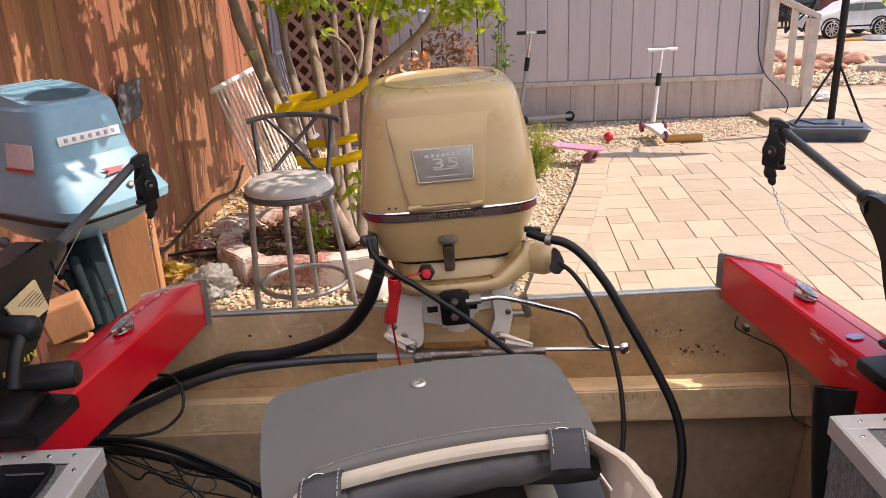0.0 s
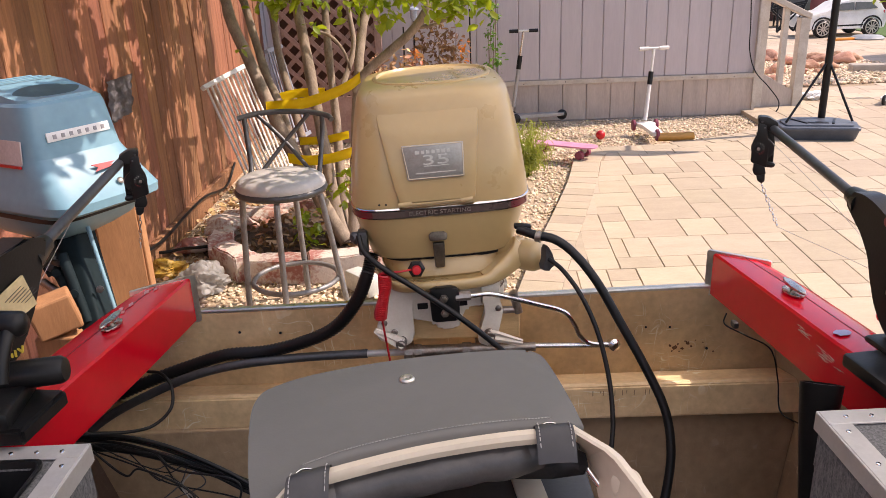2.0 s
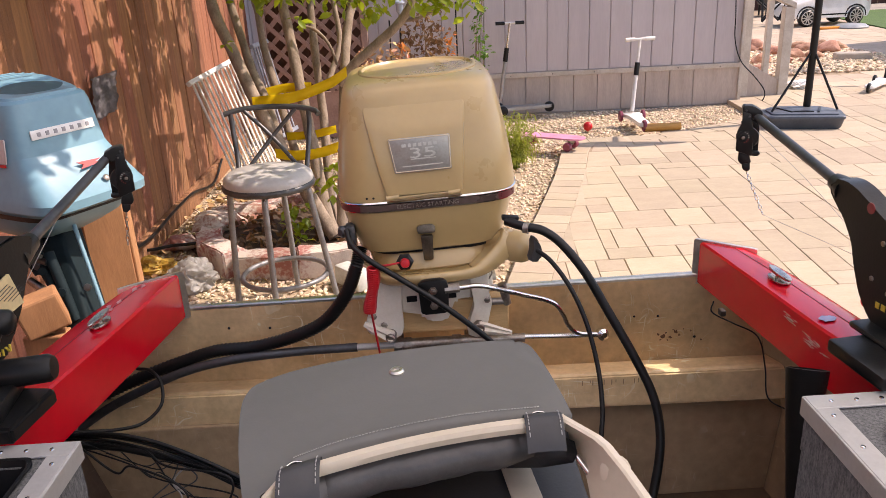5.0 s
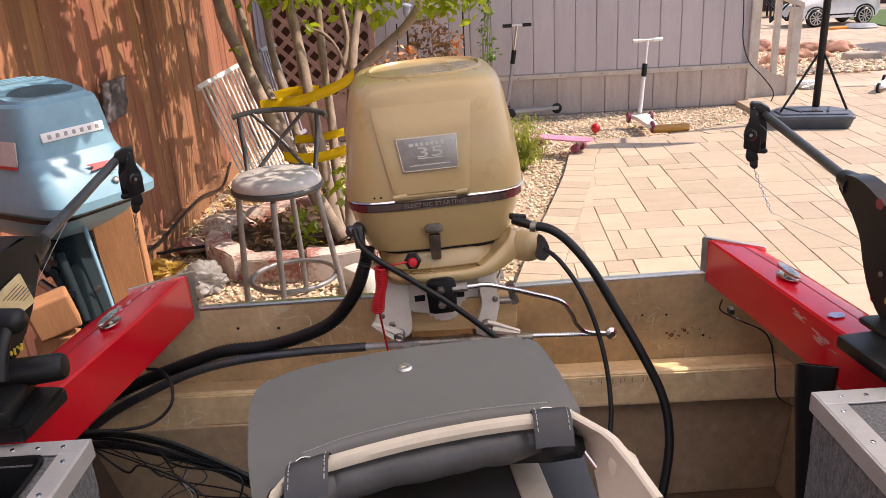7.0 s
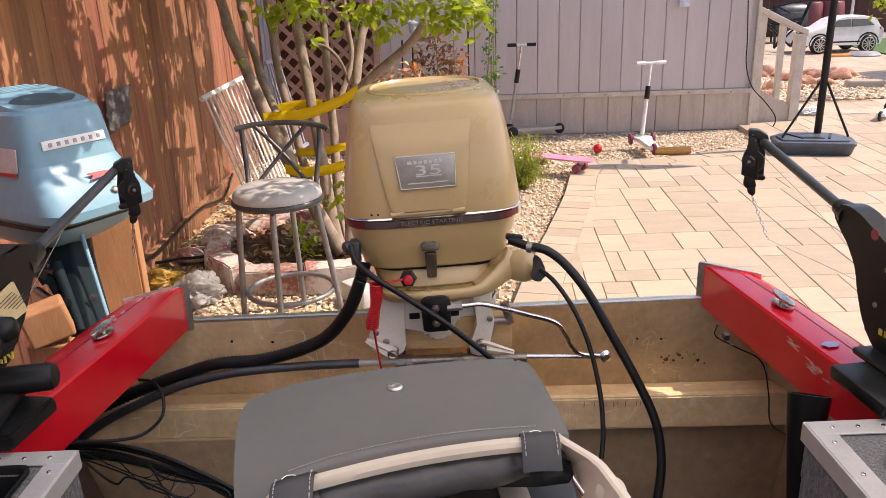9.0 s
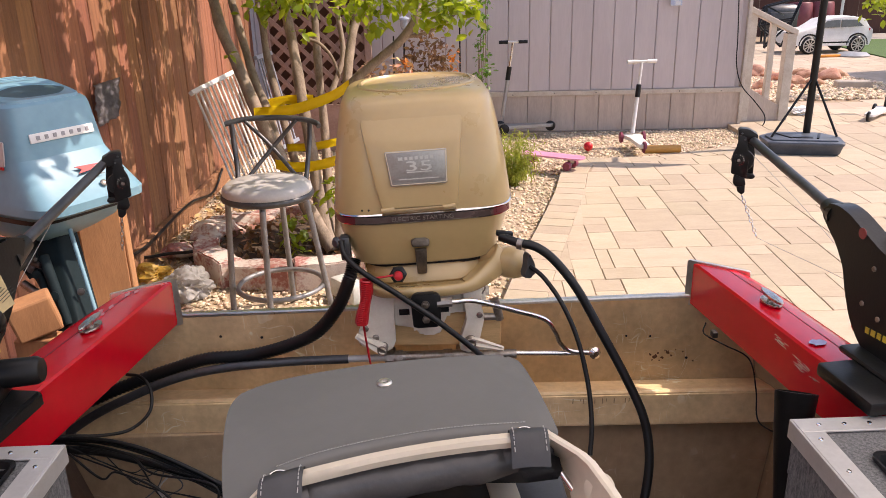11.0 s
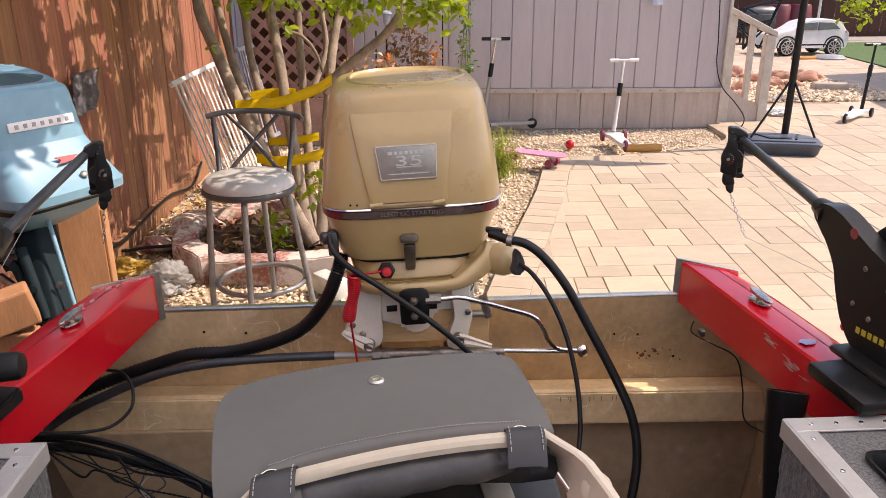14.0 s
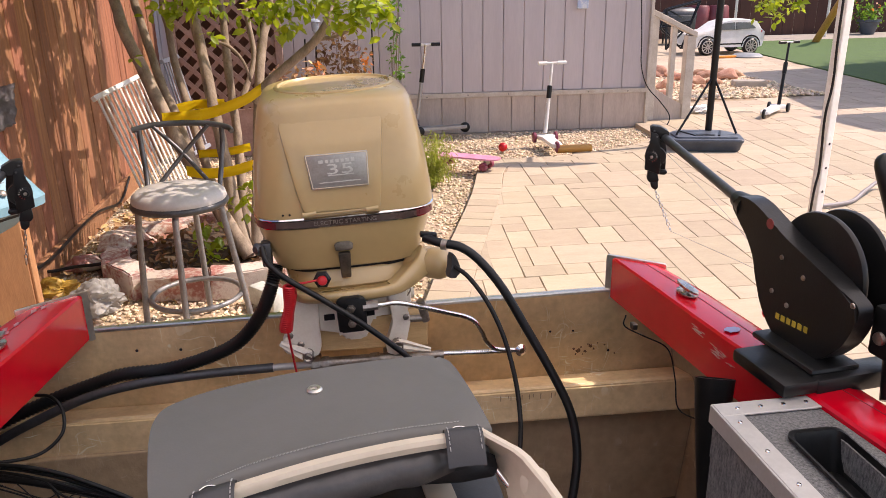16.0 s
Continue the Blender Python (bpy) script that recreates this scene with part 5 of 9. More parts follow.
poly = poly[:-6] + [(0.171, 0.772)] + [(p.x, p.y - 0.002) for p in flap_line[::-4]] + [((-0.164, 0.695, 0.920))[:2], ((-0.180, 0.663, 0.920))[:2], ((-0.192, 0.636, 0.920))[:2]]
prism(bm, poly, 0.052, (0, 0, 0.868), bevel=0.007, seg=3)
cush = part("back_panel", bm, VINYL, seat, "smooth charcoal grey vinyl back panel", autosharp=60)
bm = B()
lathe(bm, [(0.0105, 0), (0.0105, 0.002), (0.008, 0.0045), (0.0055, 0.0045), (0.005, 0.002), (0.001, 0.0025)], (-0.041, 0.903, 0.920), (0, 0, 1), 20)
part("grommet", bm, ALUBRIGHT, cush, "bright snap button")
bm = B()
rows = []
for p in flap_line:
    rows.append([p + Vector((0, 0.020, -0.0035)), p + Vector((0, 0.014, 0.0012)), p + Vector((0, 0.004, 0.0025)), p + Vector((0, -0.004, -0.001)), p + Vector((0, -0.008, -0.02))])
skin(bm, rows)
flap = part("flap", bm, VINYL, seat, "stitched vinyl flap", autosharp=80)
bm = B()
L = 0
st = spline([p + Vector((0, 0.0085, 0.0028)) for p in flap_line[::4]], 24)
for a, b in zip(st[::3], st[2::3]):
    rod(bm, a, b, 0.0006, seg=5)
part("stitching", bm, THREAD, flap, "pale thread stitching")
for px in ((-0.148, 0.708, 0.927), (0.129, 0.774, 0.928)):
    bm = B()
    tube(bm, [Vector(px) + Vector((x, y, z)) for x, y, z in ((-0.010, -0.007, -0.001), (-0.004, -0.002, 0.0), (0.005, -0.002, 0.0), (0.011, -0.006, -0.001))], 0.0014, 8)
    part("wire_clip", bm, CHROME, seat)
# cream frame: bowed bar, then a broad plate down one side
bar_line = spline([(-0.177, 0.648, 0.924), (-0.155, 0.680, 0.929), (-0.111, 0.698, 0.931), (-0.025, 0.724, 0.933), (0.065, 0.741, 0.934), (0.156, 0.748, 0.935)], 8)
bm = B()
rows = []
for i, p in enumerate(bar_line):
    rows.append([p + Vector((0, a, b)) for a, b in ((-0.0070, -0.011), (-0.0085, -0.003), (-0.0055, 0.002), (0.0045, 0.002), (0.0070, -0.002), (0.0070, -0.011))])
skin(bm, rows, closed=True)
bmesh.ops.holes_fill(bm, edges=[e for e in bm.edges if e.is_boundary], sides=0)
part("frame_bar", bm, CREAMPLAS, seat, "cream plastic frame bar")
out_line = [(0.136, 0.755, 0.936), (0.153, 0.750, 0.935), (0.187, 0.710, 0.931), (0.195, 0.696, 0.929), (0.210, 0.662, 0.918), (0.226, 0.632, 0.900)]
in_line = [(0.137, 0.761, 0.920), (0.152, 0.773, 0.905), (0.172, 0.763, 0.885), (0.176, 0.740, 0.880), (0.176, 0.706, 0.870), (0.173, 0.665, 0.860)]
bm = B()
rows = []
for p, q in zip(out_line, in_line):
    p, q = Vector(p), Vector(q)
    rows.append([q + Vector((0.004, 0.002, -0.006)), q, p + Vector((-0.007, -0.001, 0.0)), p + Vector((-0.004, 0, 0.002)), p + Vector((0.003, 0.002, 0.001)), p + Vector((0.005, 0.002, -0.004)), q + Vector((0.012, 0.004, -0.006))])
skin(bm, rows, closed=True)
bmesh.ops.holes_fill(bm, edges=[e for e in bm.edges if e.is_boundary], sides=0)
arm = part("side_arm", bm, CREAMPLAS, seat, "cream plastic side arm", autosharp=30)
bm = B()
lathe(bm, [(0.004, 0), (0.017, 0), (0.018, 0.004), (0.012, 0.008), (0.002, 0.009)], (0.203, 0.689, 0.900), (-0.5, -0.6, 0.6), 18)
part("pivot_cap", bm, CREAMPLAS, arm)
bm = B()
roll = spline([(-0.170, 0.655, 0.888), (-0.139, 0.693, 0.890), (-0.104, 0.713, 0.892), (-0.014, 0.735, 0.894), (0.065, 0.750, 0.896), (0.112, 0.759, 0.896), (0.160, 0.768, 0.892)], 8)
for i, p in enumerate(roll):
    roll[i] = p + Vector((0, 0.0015 * math.sin(i * 0.7), 0.001 * math.sin(i * 1.3)))
tube(bm, roll, 0.0235, 24, smooth=False)
part("bolster", bm, mat("glossy_charcoal_vinyl", base=(0.085, 0.078, 0.074), rough=0.36, scale=9, bump=0.2, bump_scale=40), seat, "rolled charcoal vinyl bolster", autosharp=80)
for sp, kk in (((-0.141, 0.682, 0.934), 0.022), ((0.131, 0.745, 0.936), 0.022)):
    sp = Vector(sp)
    bm = B()
    rows = []
    for k in (-1, -0.6, 0.6, 1):
        e = 0.0 if abs(k) < 1 else 0.0015
        rows.append([sp + Vector((k * kk, a + k * kk * (0.42 if sp.x < 0 else 0.02), b - e)) for a, b in ((0.015, -0.026), (0.0125, 0.001), (0.006, 0.0055), (-0.006, 0.005), (-0.013, 0.000), (-0.024, -0.010), (-0.031, -0.022))])
    skin(bm, rows)
    s = part("strap", bm, VINYLDARK, seat, "dark vinyl strap with pale stitching", autosharp=80)
    for k in (-0.82, 0.82):
        bm = B()
        ln = [sp + Vector((k * kk, a + k * kk * (0.42 if sp.x < 0 else 0.02), b + 0.001)) for a, b in ((0.0125, 0.001), (0.006, 0.0055), (-0.006, 0.005), (-0.013, 0.000), (-0.024, -0.010))]
        ln = spline(ln, 6)
        for a, b in zip(ln[::3], ln[2::3]):
            rod(bm, a, b, 0.0006, seg=5)
        part("stitching", bm, THREAD, s)
bm = B()
box(bm, (0.012, 0.638, 0.81), (0.35, 0.426, 0.03), bevel=0.008)
part("seat_base", bm, VINYLDARK, seat)
bm = B()
rows = [[Vector(p) for p in row] for row in (((0.130, 0.748, 0.912), (0.150, 0.749, 0.912), (0.167, 0.741, 0.906)), ((0.116, 0.719, 0.905), (0.146, 0.729, 0.902), (0.168, 0.728, 0.898)), ((0.081, 0.717, 0.893), (0.125, 0.718, 0.890), (0.163, 0.726, 0.888)))]
skin(bm, rows)
bmesh.ops.solidify(bm, geom=bm.faces[:], thickness=0.006)
part("side_tab", bm, VINYLDARK, seat, "folded dark vinyl tail", autosharp=80)
bm = B()
box(bm, (0.118, 0.690, 0.824), (0.037, 0.31, 0.008), m=Matrix.Rotation(radians(6), 4, "Z"), bevel=0.002)
part("webbing", bm, CREAMPLAS, seat, "pale webbing strip")
bm = B()
rod(bm, (0.168, 0.735, 0.890), (0.181, 0.719, 0.875), 0.004)
part("hinge_bar", bm, CHROME, seat)
bm = B()
rod(bm, (0, 0.60, 0.23), (0, 0.60, 0.84), 0.036)
part("pedestal", bm, ALUMATT, seat)


# ---- downriggers ----
dr = thing("downrigger", "black manual downrigger with twin reel flanges and boom", "downrigger", (0, 0, 0), group="downriggers on the gunwales")
gn = Vector((1, 0.106, 0)).normalized()
ga, gu = Vector((0.106, -1, 0)).normalized(), Vector((0, 0, 1))   # towards the bow, up
G0 = Vector((0.68, 1.1, 0.85))
def gpt(a, u, n=0.0):
    return G0 + ga * a + gu * u + gn * n


bm = B()
prof = [(-0.078, 0.200), (-0.033, 0.173), (-0.004, 0.139), (0.009, 0.104), (0.028, 0.067), (0.056, 0.037), (0.096, 0.020), (0.147, 0.020), (0.184, 0.043), (0.212, 0.074), (0.228, 0.108), (0.230, 0.142), (0.171, 0.163), (0.069, 0.193), (-0.006, 0.224), (-0.035, 0.230), (-0.068, 0.226)]
vs = round_poly(prof, 0.012, 3)
lo = [bm.verts.new(gpt(a, u, 0.0)) for a, u in vs]
hi = [bm.verts.new(gpt(a, u, 0.032)) for a, u in vs]
bm.faces.new(lo)
bm.faces.new(hi[::-1])
for i in range(len(vs)):
    j = (i + 1) % len(vs)
    bm.faces.new((lo[i], hi[i], hi[j], lo[j]))
bmesh.ops.bevel(bm, geom=[e for e in bm.edges if abs((e.verts[0].co - e.verts[1].co).dot(gn)) < 0.001], offset=0.004, segments=2, affect="EDGES")
part("housing", bm, BLACK, dr, "black plastic side housing")
for a, u in ((0.068, 0.161), (0.120, 0.146), (0.055, 0.100), (0.093, 0.090), (0.222, 0.143)):
    bm = B()
    lathe(bm, [(0.001, 0), (0.0045, 0), (0.004, 0.002), (0.001, 0.0024)], gpt(a, u, -0.001), -gn, 8)
    part("screw", bm, STEEL, dr)
x = 0.050
for w in (0.009, 0.010, 0.009, 0.009, 0.010, 0.009):
    bm = B()
    c = gpt(x + w / 2 + 0.021, 0.064 + 0.08 * (x - 0.050), -0.001)
    box(bm, c, (0.0012, w * 0.86, 0.0095), m=basis((0, 0, 0), gn, -ga))
    x += w + 0.0035
    part("mark_bar", bm, GOLDINK, dr, "yellow bar of the lettered mark")
RC = (0.102, 0.143)
bm = B()
lathe(bm, [(0.015, 0.034), (0.086, 0.034), (0.094, 0.037), (0.0955, 0.041), (0.094, 0.046), (0.086, 0.048), (0.080, 0.044), (0.058, 0.044), (0.052, 0.060), (0.052, 0.078), (0.086, 0.080), (0.094, 0.083), (0.0955, 0.087), (0.094, 0.092), (0.086, 0.095), (0.015, 0.095)], gpt(*RC, 0), gn, 56)
part("reel", bm, BLACK, dr, "black twin-flange reel")
bm = B()
rod(bm, gpt(*RC, 0.03), gpt(*RC, 0.125), 0.013)
part("axle", bm, DARKMETAL, dr)
bm = B()
box(bm, gpt(0.256, 0.104, 0.066), (0.062, 0.07, 0.075), m=basis((0, 0, 0), gn, ga), bevel=0.006)
part("bracket", bm, BLACK, dr)
bm = B()
lathe(bm, [(0.002, 0), (0.010, 0), (0.009, 0.005), (0.002, 0.007)], gpt(0.243, 0.098, 0.034), -gn, 12)
part("bolt", bm, STEEL, dr)
bm = B()
box(bm, gpt(0.148, 0.013, -0.016), (0.135, 0.125, 0.022), m=basis((0, 0, 0), gn, ga), bevel=0.005)
part("base", bm, BLACK, dr, "black swivel base bolted to the gunwale")
bm = B()
box(bm, gpt(0.125, 0.027, 0.014), (0.085, 0.145, 0.012), m=basis((0, 0, 0), gn, ga), bevel=0.006)
part("slide", bm, BLACK, dr)
bm = B()
box(bm, gpt(0.190, 0.010, 0.046), (0.150, 0.046, 0.030), m=basis((0, 0, 0), gn, ga), bevel=0.006)
part("base_arm", bm, BLACK, dr)
BOOM_A, BOOM_B = gpt(-0.052, 0.208, 0.016), Vector((0.690, 1.520, 1.112))
bm = B()
rod(bm, BOOM_A, BOOM_A.lerp(BOOM_B, 0.10), 0.021, 0.014, 16)
part("socket", bm, BLACK, dr)
bm = B()
rod(bm, BOOM_A, BOOM_B, 0.0085, 0.0085, 14)
part("boom", bm, DARKMETAL, dr, "dark tubular boom")


def boom_tip(th, c, side):
    """Swivel head: a block on the boom's end, two cheek plates with a pulley, a dial, and the hanging line clip."""
    ax, az = Vector((1, -0.36 * side, 0)).normalized(), Vector((0.0, 0.05, 1))
    n = ax.cross(az).normalized()

    def at(u, v, w=0.0):
        return c + ax * (side * u) + az * v + n * w

    def slab(bm, outline, depth, shift, round_=0.003, bevel=0.0015):
        out = round_poly([(side * u, v) for u, v in outline][::side], round_, 2)
        prism(bm, out, depth, c + n * shift, ax, az, bevel=bevel)

    bm = B()
    slab(bm, [(-0.020, 0.012), (-0.016, 0.016), (0.000, 0.015), (0.018, 0.005), (0.020, -0.014), (-0.004, -0.010), (-0.018, -0.004)], 0.034, -0.020)
    head = part("head", bm, BLACK, th, "black boom head")
    cheek = [(-0.019, 0.004), (-0.003, 0.000), (0.004, -0.040), (0.004, -0.086), (-0.028, -0.076), (-0.027, -0.036), (-0.019, -0.018)]
    for shift in (0.006, -0.022):
        bm = B()
        slab(bm, cheek if shift > 0 else [(u + 0.013, v) for u, v in cheek], 0.009, shift)
        part("cheek_plate", bm, BLACK, head)
    bm = B()
    lathe(bm, [(0.004, -0.018), (0.021, -0.018), (0.022, -0.015), (0.015, -0.011), (0.015, -0.007), (0.022, -0.003), (0.021, 0.0), (0.004, 0.0)], at(-0.006, -0.050, 0.005), n, 28)
    part("pulley", bm, BLACKRUB, head)
    bm = B()
    lathe(bm, [(0.001, 0), (0.013, 0), (0.013, 0.0015), (0.0075, 0.002), (0.006, 0.005), (0.001, 0.005)], at(-0.015, -0.048, 0.0145), n, 24)
    part("dial", bm, BLACK, head)
    bm = B()
    lathe(bm, [(0.0008, 0), (0.0035, 0), (0.003, 0.002), (0.0008, 0.0022)], at(-0.015, -0.048, 0.0195), n, 12)
    part("screw", bm, STEEL, head)
    for k in range(7):
        t_ = radians(-75 + 25 * k)
        bm = B()
        rod(bm, at(-0.015 + 0.0092 * math.cos(t_), -0.048 + 0.0092 * math.sin(t_), 0.0166), at(-0.015 + 0.0118 * math.cos(t_), -0.048 + 0.0118 * math.sin(t_), 0.0164), 0.0006, seg=4)
        part("dial_tick", bm, DIALRED if k < 3 else THREAD, head)
    for u, v in ((-0.012, 0.006), (-0.006, -0.006)):
        bm = B()
        lathe(bm, [(0.0005, 0), (0.0022, 0), (0.0018, 0.001), (0.0005, 0.0012)], at(u, v, 0.0145), n, 10)
        part("rivet", bm, DARKMETAL, head)
    bm = B()
    slab(bm, [(-0.020, -0.078), (-0.002, -0.078), (0.004, -0.102), (-0.016, -0.106), (-0.022, -0.098)], 0.018, -0.014)
    slab(bm, [(-0.015, -0.100), (0.002, -0.100), (0.003, -0.118), (-0.004, -0.122), (-0.012, -0.116)], 0.013, -0.011)
    part("line_clip", bm, BLACK, head)
    bm = B()
    slab(bm, [(-0.008, -0.078), (0.018, -0.079), (0.021, -0.084), (0.016, -0.089), (-0.008, -0.088)], 0.016, -0.016)
    part("lower_arm", bm, BLACK, head)
    return at(-0.003, -0.122, -0.004)


e = boom_tip(dr, Vector((0.684, 1.515, 1.117)), 1)
bm = B()
cp = [e, e + Vector((0.012, -0.02, -0.04)), e + Vector((0.028, -0.035, -0.085))]
for i in range(9):
    p = e.lerp(cp[2], i / 9)
    q = e.lerp(cp[2], (i + 1) / 9)
    a, b, d = frame_of(q - p, (0, 1, 0))
    w = a if i % 2 else b
    tube(bm, [p.lerp(q, 0.5) + d * (0.0068 * math.cos(t)) + w * (0.003 * math.sin(t)) for t in [2 * math.pi * k / 10 for k in range(10)]], 0.0009, 5, closed=True)
part("chain", bm, CHROME, dr, "short steel chain")
bm = B()
tube(bm, [cp[2], (0.79, 1.20, 0.90), (0.80, 1.14, 0.862)], 0.0006, 5)
part("line", bm, THREAD, dr)
bm = B()
tube(bm, [BOOM_B + Vector((0.004, 0, -0.03)), (0.745, 1.35, 1.00), (0.79, 1.16, 0.90)], 0.0006, 5)
part("line", bm, THREAD, dr)
bm = B()
tube(bm, [(0.758, 1.13, 0.862), (0.768, 1.15, 0.885), (0.775, 1.13, 0.905)], 0.008, 10)
rod(bm, (0.742, 1.15, 0.857), (0.762, 1.135, 0.872), 0.006)
part("release_clip", bm, REDPLAS, dr, "red and black line release clip")

# the second downrigger: arm, body with a cream caution label, crank knob
dl = thing("downrigger", "black downrigger with a cream caution label and crank", "downrigger", (0, 0, 0), group="downriggers on the gunwales")
hn = Vector((1, -0.14, 0)).normalized()
hull_pts = [(-0.611, 1.166, 1.056), (-0.614, 1.143, 1.035), (-0.620, 1.097, 0.959), (-0.628, 1.043, 0.909), (-0.637, 0.975, 0.900), (-0.654, 0.860, 0.969), (-0.651, 0.875, 1.064), (-0.640, 0.958, 1.075), (-0.627, 1.047, 1.064), (-0.617, 1.120, 1.074)]
bm = B()
lo = [bm.verts.new(Vector(p)) for p in hull_pts]
hi = [bm.verts.new(Vector(p) - hn * 0.05) for p in hull_pts]
bm.faces.new(lo)
bm.faces.new(hi[::-1])
for i in range(len(lo)):
    j = (i + 1) % len(lo)
    bm.faces.new((lo[i], hi[i], hi[j], lo[j]))
bmesh.ops.bevel(bm, geom=bm.edges[:], offset=0.004, segments=2, affect="EDGES")
part("housing", bm, BLACK, dl, "black plastic side housing")
bm = B()
q = [(-0.626, 1.008, 1.014), (-0.616, 1.078, 1.028), (-0.614, 1.095, 0.974), (-0.619, 1.055, 0.971), (-0.624, 1.020, 0.984)]
vs = [bm.verts.new(Vector(p)) for p in q]
f = bm.faces.new(vs)
r = bmesh.ops.extrude_face_region(bm, geom=[f])
for v in r["geom"]:
    if isinstance(v, bmesh.types.BMVert):
        v.co -= hn * 0.004
lab = part("caution_label", bm, CREAMLABEL, dl, "cream caution label with dark print", smooth=False)
bm = B()
A_, B_, C_ = Vector((-0.624, 1.015, 1.008)), Vector((-0.616, 1.072, 1.021)), Vector((-0.616, 1.077, 0.979))
for k in range(6):
    p = A_.lerp(C_, 0.12 + k * 0.13)
    rod(bm, p.lerp(p + (B_ - A_), 0.12), p.lerp(p + (B_ - A_), 0.80 - 0.05 * (k % 3)), 0.0007, seg=4)
part("print_bars", bm, BLACKINK, lab, "dark printed lines as bars")
for p, q in (((-0.6215, 1.012, 0.9315), (-0.6215, 1.011, 0.9255)), ((-0.6205, 1.020, 0.9325), (-0.6205, 1.019, 0.9225)), ((-0.619, 1.026, 0.932), (-0.619, 1.034, 0.922)), ((-0.618, 1.036, 0.932), (-0.618, 1.034, 0.922)), ((-0.626, 0.964, 0.934), (-0.626, 0.962, 0.927))):
    bm = B()
    rod(bm, p, q, 0.0018, seg=6)
    part("mark_bar", bm, GOLDINK, dl, "yellow bar of the lettered mark")
bm = B()
lathe(bm, [(0.004, 0.0), (0.020, 0.0), (0.022, 0.008), (0.021, 0.085), (0.017, 0.092), (0.004, 0.093)], (-0.641, 1.005, 0.897), (1, 0.1, 0.05), 20)
part("crank_knob", bm, BLACKRUB, dl, "ribbed black crank knob")
bm = B()
rod(bm, (-0.654, 1.032, 0.883), (-0.663, 1.084, 0.938), 0.012, 0.016)
lathe(bm, [(0.004, 0), (0.022, 0), (0.022, 0.02), (0.004, 0.022)], (-0.663, 1.084, 0.938), (0.9, -0.3, 0.2), 20)
part("crank", bm, BLACK, dl)
bm = B()
tube(bm, [(-0.582, 0.968, 1.000), (-0.584, 0.945, 0.985), (-0.586, 0.928, 0.962), (-0.587, 0.915, 0.935)], 0.010, 14)
lathe(bm, [(0.003, -0.03), (0.016, -0.03), (0.018, -0.024), (0.018, 0.010), (0.013, 0.016), (0.003, 0.018)], (-0.580, 0.966, 1.000), (1, -0.14, 0.0), 18)
part("crank_arm", bm, BLACK, dl, "black crank arm with rounded hub")
bm = B()
b0, b1, b2, b3 = Vector((-0.558, 1.020, 0.865)), Vector((-0.572, 0.909, 0.865)), Vector((-0.711, 0.907, 0.865)), Vector((-0.706, 1.042, 0.865))
vs = [bm.verts.new(p) for p in (b0, b1, b2, b3)]
f = bm.faces.new(vs)
r = bmesh.ops.extrude_face_region(bm, geom=[f])
for v in r["geom"]:
    if isinstance(v, bmesh.types.BMVert):
        v.co.z -= 0.026
bmesh.ops.bevel(bm, geom=bm.edges[:], offset=0.005, segments=2, affect="EDGES")
part("base", bm, BLACK, dl, "black swivel base on the gunwale", smooth=False)
bm = B()
box(bm, (b0 + b1 + b2 + b3) / 4 + Vector((0.005, 0, 0.012)), (0.07, 0.13, 0.026), m=Matrix.Rotation(radians(8), 4, "Z"), bevel=0.006)
part("slide", bm, BLACK, dl)
LA, LB = Vector((-0.634, 1.177, 1.038)), Vector((-0.615, 1.535, 1.102))
bm = B()
rod(bm, LA, LB, 0.0095, 0.0085, 14)
part("boom", bm, DARKMETAL, dl, "dark tubular boom")
bm = B()
rod(bm, LA.lerp(LB, -0.12), LA.lerp(LB, 0.04), 0.024, 0.016, 16)
part("socket", bm, BLACK, dl)
e = boom_tip(dl, Vector((-0.603, 1.520, 1.104)), -1)
bm = B()
for i in range(7):
    p = e.lerp(e + Vector((-0.01, 0, -0.07)), i / 7)
    q = e.lerp(e + Vector((-0.01, 0, -0.07)), (i + 1) / 7)
    a, b, d = frame_of(q - p, (0, 1, 0))
    w = a if i % 2 else b
    tube(bm, [p.lerp(q, 0.5) + d * (0.0068 * math.cos(t)) + w * (0.003 * math.sin(t)) for t in [2 * math.pi * k / 10 for k in range(10)]], 0.0009, 5, closed=True)
part("chain", bm, STEEL, dl)
bm = B()
tube(bm, [LA.lerp(LB, 0.4), (-0.70, 1.25, 0.93), (-0.72, 1.20, 0.86)], 0.0007, 5)
part("line", bm, THREAD, dl)
bm = B()
lathe(bm, [(0.001, 0), (0.009, 0), (0.0085, 0.001), (0.001, 0.0014)], gpt(0.030, 0.2045, -0.0005), -gn, 20)
part("badge", bm, mat("dull_red_badge", base=(0.30, 0.05, 0.05), rough=0.5, scale=20), dr, "small dull red round badge")
RCL = Vector((-0.700, 1.099, 0.981))
bm = B()
lathe(bm, [(0.015, 0.0), (0.070, 0.0), (0.077, 0.004), (0.077, 0.010), (0.042, 0.016), (0.042, 0.04), (0.077, 0.05), (0.077, 0.058), (0.015, 0.06)], RCL, -hn, 40)
part("reel", bm, BLACK, dl)

# ---- hoses, cables and wires ----
def hose(name, label, cat_, pts, r, material_, ribs=0.0, n=8, seg=10):
    bm = B()
    tube(bm, pts, r, seg, n=n, ribs=ribs)
    return solo(name, bm, material_, label, cat_, autosharp=80)


